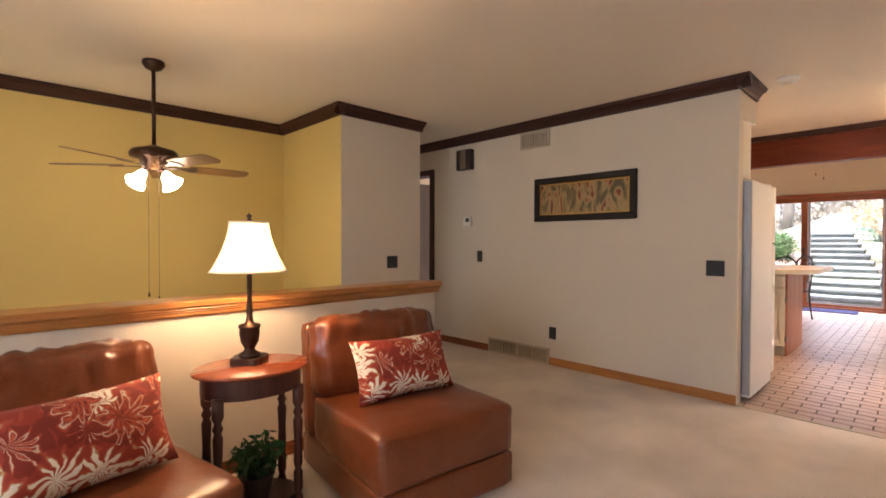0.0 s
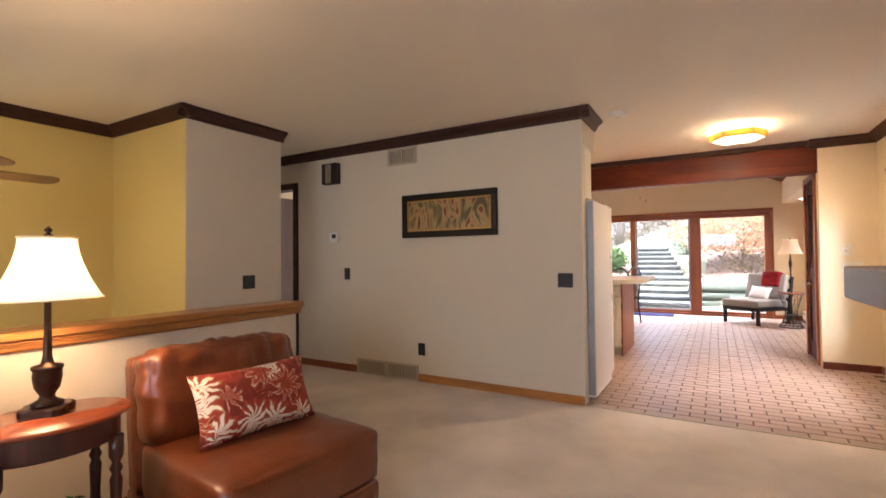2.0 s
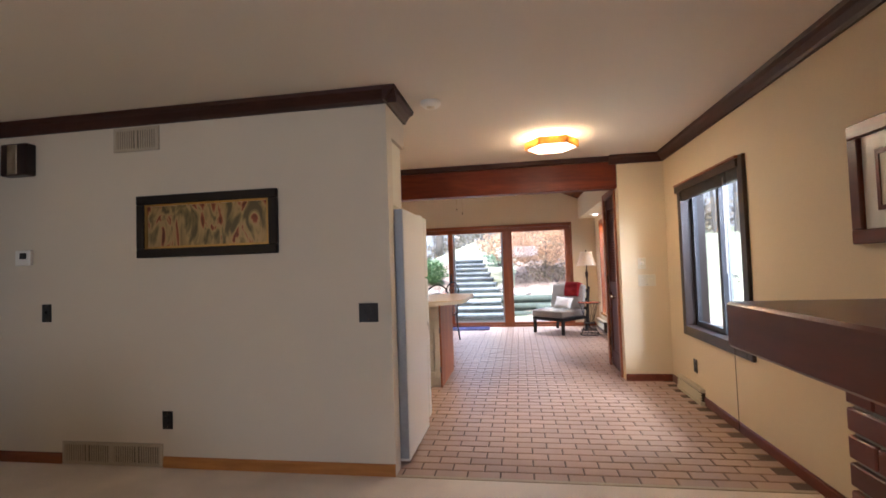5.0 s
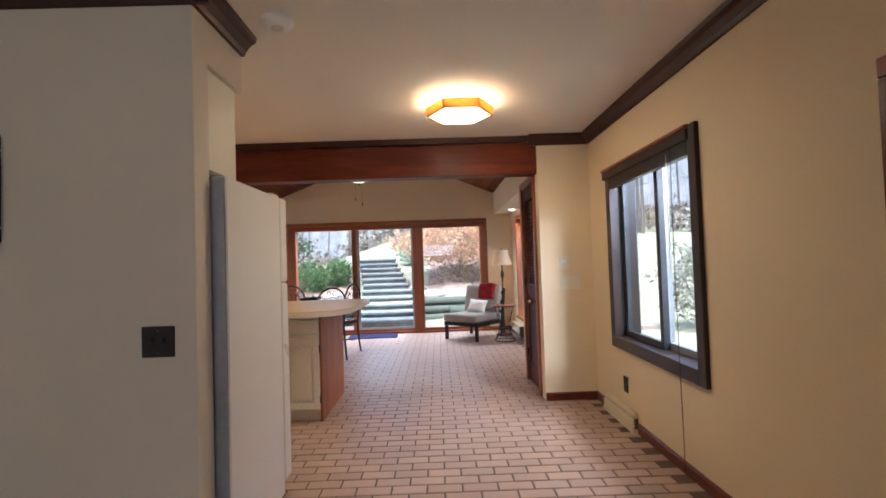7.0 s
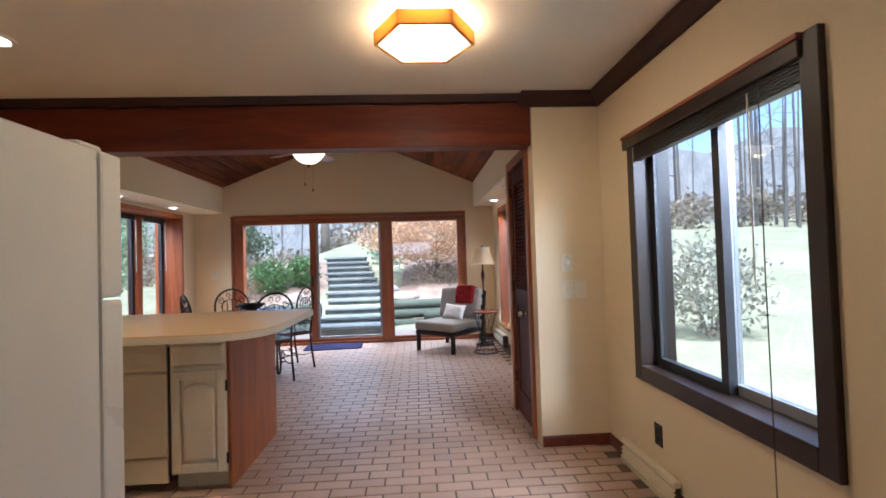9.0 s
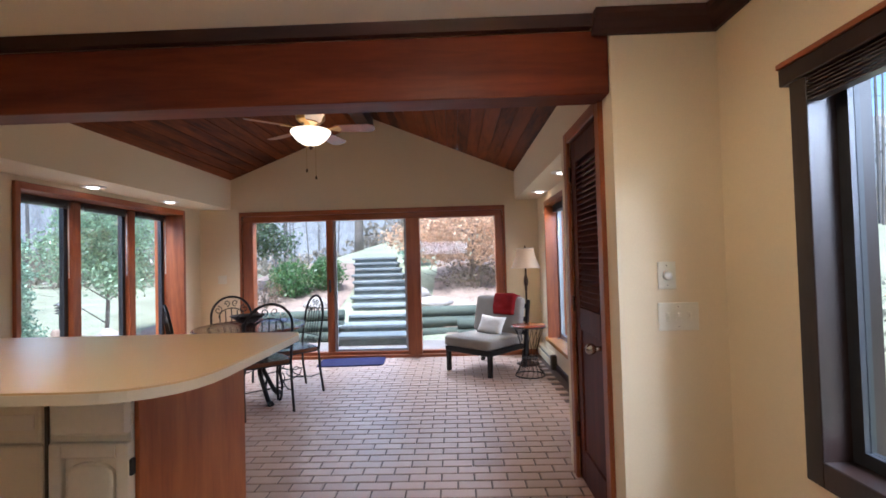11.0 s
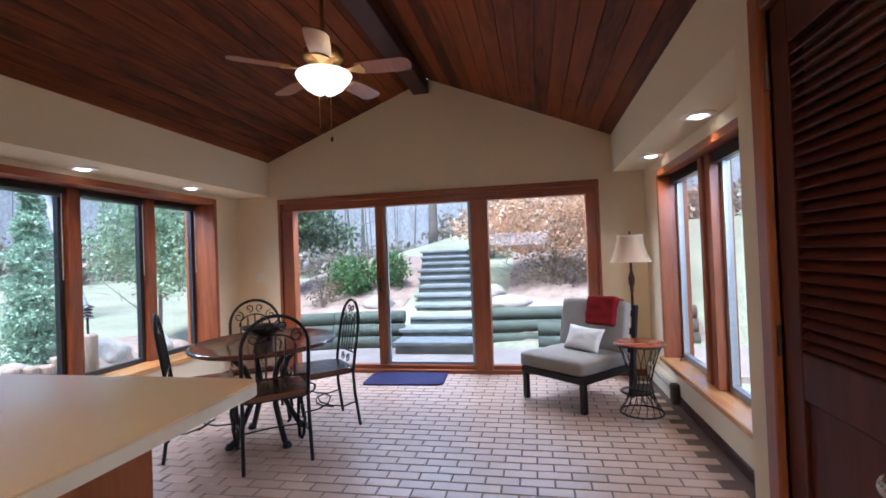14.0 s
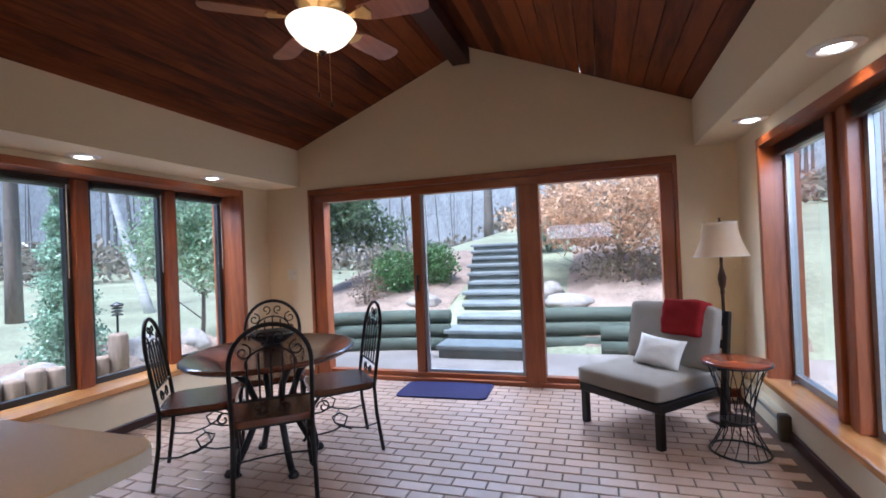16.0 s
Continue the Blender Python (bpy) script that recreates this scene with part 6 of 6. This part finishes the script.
# patio and beds
pt = bmesh.new()
bm_box(pt, 11.9, 13.65, -4.0, 4.6, -0.2, -0.05)
solid("pavement_patio", pt, M_PATIO, "pale gravel patio outside the glass door", "patio")


def bed(name, x0, x1, y0, y1, lift, material, label):
    bm = bmesh.new()
    nx, ny = 24, 24
    g = [[bm.verts.new((x0 + (x1 - x0) * i / nx, y0 + (y1 - y0) * j / ny, rise(x0 + (x1 - x0) * i / nx, y0 + (y1 - y0) * j / ny) + lift * min(1, 6 * min(i, nx - i, j, ny - j) / nx) + 0.03 * noise.noise(Vector((i * 0.7, j * 0.7, x0))))) for j in range(ny + 1)] for i in range(nx + 1)]
    for i in range(nx):
        for j in range(ny):
            bm.faces.new((g[i][j], g[i + 1][j], g[i + 1][j + 1], g[i][j + 1]))
    return solid(name, bm, material, label, "garden bed", smooth=True)


bed("ground_bed_north", 13.55, 18.5, 2.3, 6.0, 0.1, M_LITTER, "leaf-strewn bed beside the steps")
bed("ground_bed_south", 13.55, 20.0, -2.3, 0.5, 0.12, M_LITTER, "leaf-strewn bed below the rust-coloured tree")

# garden steps
for k in range(11):
    x = 12.95 + 0.43 * k
    yl = 2.04 + 0.085 * max(0, k - 3)
    yr = yl - 1.3 + 0.02 * k
    z = 0.12 + 0.1 * min(k, 1) + 0.135 * max(0, k - 1) + 0.02 * (k > 0)
    s = thing("garden_step", "weathered timber garden step, its riser coloured darker for shade", "step", (x, 0, z - 0.148), group="garden steps")
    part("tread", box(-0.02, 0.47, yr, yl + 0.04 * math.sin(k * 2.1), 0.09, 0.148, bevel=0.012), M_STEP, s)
    part("riser", box(0.01, 0.45, yr + 0.02, yl - 0.03, -0.1, 0.09, bevel=0.008), M_STEPSHADE, s)


def timber(points, z, r=0.085):
    t = new("landscape_timber", mesh_of("landscape_timber", tube([(x, y, z) for x, y in points], r, 10), M_TIMBER, True))
    return tagged(t, "mossy rounded landscape timber in the retaining wall", "timber", "retaining wall timbers")


for c in range(3):
    z = 0.03 + 0.185 * c
    off = 0.05 * c
    timber([(13.45 + off, 2.02), (13.42 + off, 2.6), (13.3 + off, 3.1)], z, 0.1)
    timber([(13.3 + off, 3.12), (13.15 + off, 3.6), (12.95 + off, 4.1 - 0.2 * c)], z, 0.1)
    timber([(13.6 + off, 0.83), (13.7 + off, 0.2), (13.72 + off, -0.5)], z, 0.1)
    timber([(13.72 + off, -0.52), (13.7 + off, -1.3), (13.6 + off, -2.2)], z, 0.1)
    if c < 2:
        timber([(13.5 + off, 0.0), (13.5 + off, -0.6), (13.45 + off, -1.4)], z - 0.02, 0.1)


def rock(place, size, seed):
    bm = bmesh.new()
    bmesh.ops.create_icosphere(bm, subdivisions=3, radius=1.0)
    for v in bm.verts:
        n = noise.noise(v.co * 1.3 + Vector((seed, 0, 0))) * 0.35 + noise.noise(v.co * 4 + Vector((seed, 3, 0))) * 0.08
        v.co = Vector((v.co.x * size[0], v.co.y * size[1], v.co.z * size[2])) * (1 + n)
    o = new("boulder", mesh_of("boulder", bm, M_ROCK, True))
    o.location = place
    return tagged(o, "pale rounded boulder in the garden bed", "boulder", "garden boulders")


for k, (x, y, sx, sy, sz) in enumerate(((14.75, 0.72, 0.2, 0.22, 0.18), (14.35, 0.42, 0.22, 0.36, 0.13), (14.4, 2.75, 0.2, 0.3, 0.14), (10.2, 5.15, 0.3, 0.2, 0.16), (11.5, 5.35, 0.26, 0.24, 0.2), (9.4, 5.1, 0.3, 0.2, 0.14), (12.2, 5.3, 0.22, 0.2, 0.16), (9.85, 5.05, 0.2, 0.16, 0.13))):
    rock((x, y, rise(x, y) + (0.36 if y > 5 else 0.08)), (sx, sy, sz), 3.7 * k)


def bush(place, reach, n, size, material, label, seed, name="shrub", lumps=3.0):
    t = thing(name, label, "shrub", place)
    bm = bmesh.new()
    rng = random.Random(seed)
    for k in range(7):
        a = rng.uniform(0, 6.28)
        q = Vector((math.cos(a) * reach[0] * 0.55, math.sin(a) * reach[1] * 0.55, reach[2] * rng.uniform(1.0, 1.6)))
        tube([(0, 0, -0.15), q * 0.4 + Vector((0, 0, 0.05)), q], 0.02, 5, bm, ends=0.004)
    part("stems", bm, M_BARK, t)
    leaves("foliage", t, material, [leaf_cloud(n, size, reach, (0, 0, reach[2] * 1.0), seed, 0.25, lumps)])
    return t


bush((14.95, 3.45, rise(14.95, 3.45)), (0.45, 0.5, 0.42), 5200, 0.03, F_GREEN, "rounded green boxwood shrub on the slope", 5)
bush((15.4, 2.85, rise(15.4, 2.85)), (0.4, 0.4, 0.4), 4200, 0.03, F_GREEN, "dense green boxwood shrub beside the steps", 8)
bush((14.35, 3.75, rise(14.35, 3.75)), (0.3, 0.35, 0.32), 700, 0.028, foliage("dry_twig_leaves", (0.22, 0.16, 0.11)), "sparse brown shrub with few leaves", 11)
bush((17.6, 1.0, rise(17.6, 1.0)), (0.45, 0.5, 0.5), 3500, 0.035, F_CONIF, "soft green conifer shrub at the head of the steps", 14)
bush((15.2, -0.5, rise(15.2, -0.5)), (0.6, 0.9, 0.36), 2200, 0.03, foliage("grey_shrub_leaves", (0.2, 0.16, 0.1)), "low brown shrub under the small tree", 17)


def tree(place, height, r0, clouds, material, bark, label, seed, tilt=(0, 0), name="tree", limbs=9, limb_len=0.35, first=0.35):
    t = thing(name, label, "tree", place)
    rng = random.Random(seed)
    bm = bmesh.new()
    pts = []
    for k in range(9):
        s = k / 8
        pts.append((tilt[0] * s * height + 0.05 * math.sin(seed + 4 * s), tilt[1] * s * height + 0.05 * math.cos(seed * 2 + 5 * s), -0.3 + s * (height + 0.3)))
    tube(pts, r0, 10, bm, ends=r0 * 0.25)
    part("trunk", bm, bark, t, smooth=True)
    bm = bmesh.new()
    for k in range(limbs):
        s = first + (0.95 - first) * k / max(1, limbs - 1)
        b = Vector(pts[min(8, int(s * 8))])
        a = rng.uniform(0, 6.28)
        ln = height * limb_len * (1.15 - 0.5 * s) * rng.uniform(0.7, 1.2)
        d = Vector((math.cos(a), math.sin(a), rng.uniform(0.2, 0.7)))
        tube([b, b + d * ln * 0.5 + Vector((0, 0, 0.05 * ln)), b + d * ln + Vector((0, 0, 0.15 * ln))], r0 * 0.3, 6, bm, ends=r0 * 0.06)
        for q in range(3):
            c = b + d * ln * (0.45 + 0.2 * q)
            e = Vector((rng.uniform(-1, 1), rng.uniform(-1, 1), rng.uniform(0, 0.8))) * ln * 0.35
            tube([c, c + e * 0.6, c + e], r0 * 0.1, 4, bm, ends=r0 * 0.02)
    part("limbs", bm, bark, t)
    if clouds:
        leaves("crown", t, material, clouds)
    return t


# small tree with rust-coloured leaves
rc = []
for k in range(16):
    a = k * 2.4
    rr = 0.25 + 0.15 * (k % 5)
    rc.append(leaf_cloud(900, 0.042, (0.55, 0.62, 0.32), (math.cos(a) * rr * 1.0, math.sin(a) * rr * 1.9, 0.75 + 0.17 * (k % 6)), 40 + k, 0.1, 2.4))
tree((15.6, -0.35, rise(15.6, -0.35)), 1.5, 0.05, rc, F_RUST, M_BARK, "small spreading tree with rust-coloured leaves", 3, limbs=12, limb_len=0.6, first=0.2, name="ornamental_tree")
# leafy branch tree to the north-east
lc = [leaf_cloud(700, 0.05, (0.5, 0.55, 0.35), (math.cos(k * 2.4) * (0.2 + 0.06 * k), math.sin(k * 2.4) * (0.2 + 0.07 * k) - 0.2, 1.3 + 0.2 * (k % 5)), 70 + k, 0.15, 2.2) for k in range(12)]
tree((15.2, 5.0, rise(15.2, 5.0)), 2.3, 0.06, lc, foliage("olive_leaves", (0.12, 0.17, 0.09)), M_BARK, "leafy green tree above the slope", 9, limbs=10)
# tree outside the north windows
lc = [leaf_cloud(1500, 0.036, (0.55, 0.55, 0.42), (math.cos(k * 2.4) * 0.45, math.sin(k * 2.4) * 0.45, 1.35 + 0.25 * (k % 7)), 100 + k, 0.15, 2.2) for k in range(11)]
tree((12.95, 5.95, rise(12.95, 5.95)), 2.9, 0.04, lc, foliage("yew_leaves", (0.34, 0.46, 0.3)), M_BARK, "slender leafy tree near the windows", 13, limbs=10)


def conifer(place, height, width, seed, label):
    t = thing("conifer", label, "tree", place)
    part("trunk", tube([(0, 0, -0.2), (0, 0, height)], 0.05, 8, ends=0.01), M_BARK, t)
    cl = []
    for k in range(22):
        s = k / 22
        r = width * (1 - s) ** 0.8 + 0.06
        cl.append(leaf_cloud(1300, 0.022, (r, r, height * 0.055), (0.05 * math.sin(k * 1.7), 0.05 * math.cos(k * 2.3), 0.12 + s * (height - 0.1)), seed + k, 0.3, 3.4))
    leaves("needles", t, F_CONIF, cl)
    return t


conifer((10.72, 5.45, rise(10.72, 5.45) + 0.15), 2.2, 0.31, 200, "narrow green conifer in the bed by the windows")

# palisade edging with a lantern
pal = mesh_of("palisade_log", lathe([(0.075, -0.3), (0.078, 0.30), (0.07, 0.325), (0.0, 0.33)], 12), M_LOG, True)
for k in range(22):
    x = 8.6 + 0.16 * k
    o = new("palisade_log", pal)
    o.location = (x, 4.9 + 0.08 * math.sin(k * 0.5) + 0.012 * (k - 8) ** 2 * (k > 14), rise(x, 4.9) + 0.2 + 0.03 * math.sin(k * 2.2))
    tagged(o, "upright weathered log of the bed edging", "edging log", "palisade logs")
post = new("palisade_log", mesh_of("tall_log", lathe([(0.09, -0.3), (0.092, 0.52), (0.08, 0.55), (0.0, 0.555)], 12), M_LOG, True))
post.location = (10.85, 4.88, rise(10.85, 4.88) + 0.18)
tagged(post, "taller upright log that carries a lantern", "edging log", "palisade logs")
lt = thing("garden_lantern", "small dark tiered garden lantern on a log", "lantern", (10.85, 4.88, rise(10.85, 4.88) + 0.735))
part("stake", tube([(0, 0, 0), (0, 0, 0.2)], 0.012, 8), M_ALU, lt)
for k in range(3):
    part("tier", lathe([(0.02, 0.0), (0.055, 0.005), (0.05, 0.015), (0.015, 0.03)], 16, (0, 0, 0.18 + 0.035 * k)), M_ALU, lt, smooth=True)
part("cap", lathe([(0.065, 0.0), (0.06, 0.015), (0.0, 0.045)], 16, (0, 0, 0.285)), M_ALU, lt, smooth=True)
bed("ground_bed_windows", 8.4, 13.4, 4.93, 6.6, 0.36, M_LITTER, "stony planting bed behind the log edging")

# birch and large trunks on the lawn
tree((16.1, 10.8, rise(16.1, 10.8)), 6.0, 0.13, None, None, M_BIRCH, "leaning white birch trunk on the lawn", 21, tilt=(-0.08, 0.24), limbs=5, first=0.6)
tree((14.1, 12.4, rise(14.1, 12.4)), 11, 0.17, None, None, M_BARK, "large dark trunk at the edge of the lawn", 23, limbs=4, first=0.6)
tree((29.5, 5.0, rise(29.5, 5)), 10, 0.26, None, None, M_BARK, "tall bare trunk above the steps", 29, limbs=6, first=0.5)
tree((5.0, -9.0, rise(5, -9)), 6, 0.14, None, None, M_BARK, "bare tree outside the dining window", 33, limbs=10, first=0.25, limb_len=0.5)
tree((7.5, -10.5, rise(7.5, -10.5)), 6, 0.12, None, None, M_BARK, "bare tree on the south lawn", 35, limbs=10, first=0.25, limb_len=0.5)
bush((7.1, -4.6, rise(7.1, -4.6) - 0.1), (0.9, 0.6, 0.26), 6500, 0.028, foliage("soft_green_leaves", (0.36, 0.42, 0.3)), "low green shrub outside the dining window", 44)
bush((8.2, -4.9, rise(8.2, -4.9)), (0.9, 0.6, 0.4), 5000, 0.028, foliage("orange_brown_leaves", (0.35, 0.17, 0.08)), "low orange-brown shrub outside the dining window", 47)
bush((11.5, -4.6, rise(11.5, -4.6)), (0.9, 0.8, 0.8), 3000, 0.05, foliage("pale_shrub_leaves", (0.3, 0.3, 0.24)), "pale brown shrub outside the south window", 49)

# woods at the far edge of the lawn: bare trunks, twigs and undergrowth
rng = random.Random(77)
woods = bmesh.new()
for k in range(170):
    a = radians(rng.uniform(-75, 130))
    d = rng.uniform(24, 46)
    x, y = 10 + d * math.cos(a), 1 + d * math.sin(a)
    if d < 30 and abs(y - 3) < 3:
        continue
    h, r = rng.uniform(7, 13), rng.uniform(0.04, 0.13)
    lx, ly = rng.uniform(-0.6, 0.6), rng.uniform(-0.6, 0.6)
    z = min(rise(x, y), 4.0)
    tube([(x, y, z - 0.5), (x + lx * 0.5, y + ly * 0.5, z + h * 0.5), (x + lx, y + ly, z + h)], r, 5, woods, ends=r * 0.3)
    for q in range(4):
        b = Vector((x + lx * 0.5, y + ly * 0.5, z + h * rng.uniform(0.2, 0.8)))
        e = Vector((rng.uniform(-1, 1), rng.uniform(-1, 1), rng.uniform(0.1, 0.9))) * rng.uniform(1, 2.5)
        tube([b, b + e], r * 0.25, 3, woods, ends=r * 0.06)
solid("far_woods", woods, M_TWIG, "bare grey woods at the edge of the lawn", "woods", kind="stuff")
under = []
for k in range(110):
    a = radians(-75 + 205 * k / 110)
    d = 34 + 8 * math.sin(k * 1.9)
    x, y = 10 + d * math.cos(a), 1 + d * math.sin(a)
    under.append(leaf_cloud(330, 0.22, (1.6, 1.6, 1.4), (x, y, min(rise(x, y), 4.0) + 0.9), 500 + k, 0.1, 2.0))
ud = leaves("undergrowth", None, foliage("undergrowth_leaves", (0.3, 0.26, 0.2)), under)
tagged(ud, "grey-brown undergrowth along the woods", "undergrowth", kind="stuff")

# backdrop ring: haze of the distant woods put into its pale grey colour
M_HAZE = mat("hazed_distant_woods", (0.36, 0.36, 0.37), 1.0, vary=0.4, grain=6.0, bump=0, stains=0.9, spec=0.0, stretch=(1, 1, 0.3))
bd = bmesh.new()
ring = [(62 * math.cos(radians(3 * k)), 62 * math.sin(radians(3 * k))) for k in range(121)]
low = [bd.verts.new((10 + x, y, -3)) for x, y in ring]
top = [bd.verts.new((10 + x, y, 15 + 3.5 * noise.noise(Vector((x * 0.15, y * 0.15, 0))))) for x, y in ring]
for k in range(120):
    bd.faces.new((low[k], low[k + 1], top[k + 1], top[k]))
solid("backdrop", bd, M_HAZE, "line of distant woods with haze in its pale colour", "backdrop")


# ---- floor tiles: each a piece with worn edges ----
PX, PY = 0.0985, 0.2
tw, tl = PX - 0.011, PY - 0.011
tv = [(sx * (tw / 2 - i), sy * (tl / 2 - i), z) for z, i in ((-0.012, 0.0), (-0.002, 0.0), (0.0, 0.0035)) for sx, sy in ((-1, -1), (1, -1), (1, 1), (-1, 1))]
tf = [(8, 9, 10, 11)] + [(a + k, a + (k + 1) % 4, a + 4 + (k + 1) % 4, a + 4 + k) for a in (0, 4) for k in range(4)]
tile_mesh = bpy.data.meshes.new("floor_tile")
tile_mesh.from_pydata(tv, [], tf)
tile_mesh.materials.append(M_TILE)
rng = random.Random(11)
far_v, far_f, singles = [], [], 0
row = 0
x = 4.918 + PX / 2
while x < XE - 0.02:
    y = YW + 0.005 + (PY / 2 if row % 2 else PY)
    while y < YN - 0.05:
        z = rng.uniform(-0.0012, 0.0008)
        if 7.35 < x < 9.3 and -0.68 < y < 2.35 and singles < 300:
            o = new("floor_tile", tile_mesh)
            o.parent = tile_floor
            o.matrix_local = pose(x, y, z, rng.uniform(-0.08, 0.08), rng.uniform(-0.1, 0.1), rng.uniform(-0.4, 0.4))
            singles += 1
        elif x < XK + 0.05 or y > YS + 0.1:
            k = len(far_v)
            tx, ty = rng.uniform(-0.0018, 0.0018), rng.uniform(-0.0014, 0.0014)
            far_v += [(x + a, y + b, z + c + a * tx + b * ty) for a, b, c in tv]
            far_f += [tuple(q + k for q in f) for f in tf]
        y += PY
    x += PX
    row += 1
me = bpy.data.meshes.new("floor_tiles")
me.from_pydata(far_v, [], far_f)
me.materials.append(M_TILE)
rest = new("floor_tiles", me)
rest.parent = tile_floor
tagged(rest, kind="stuff")
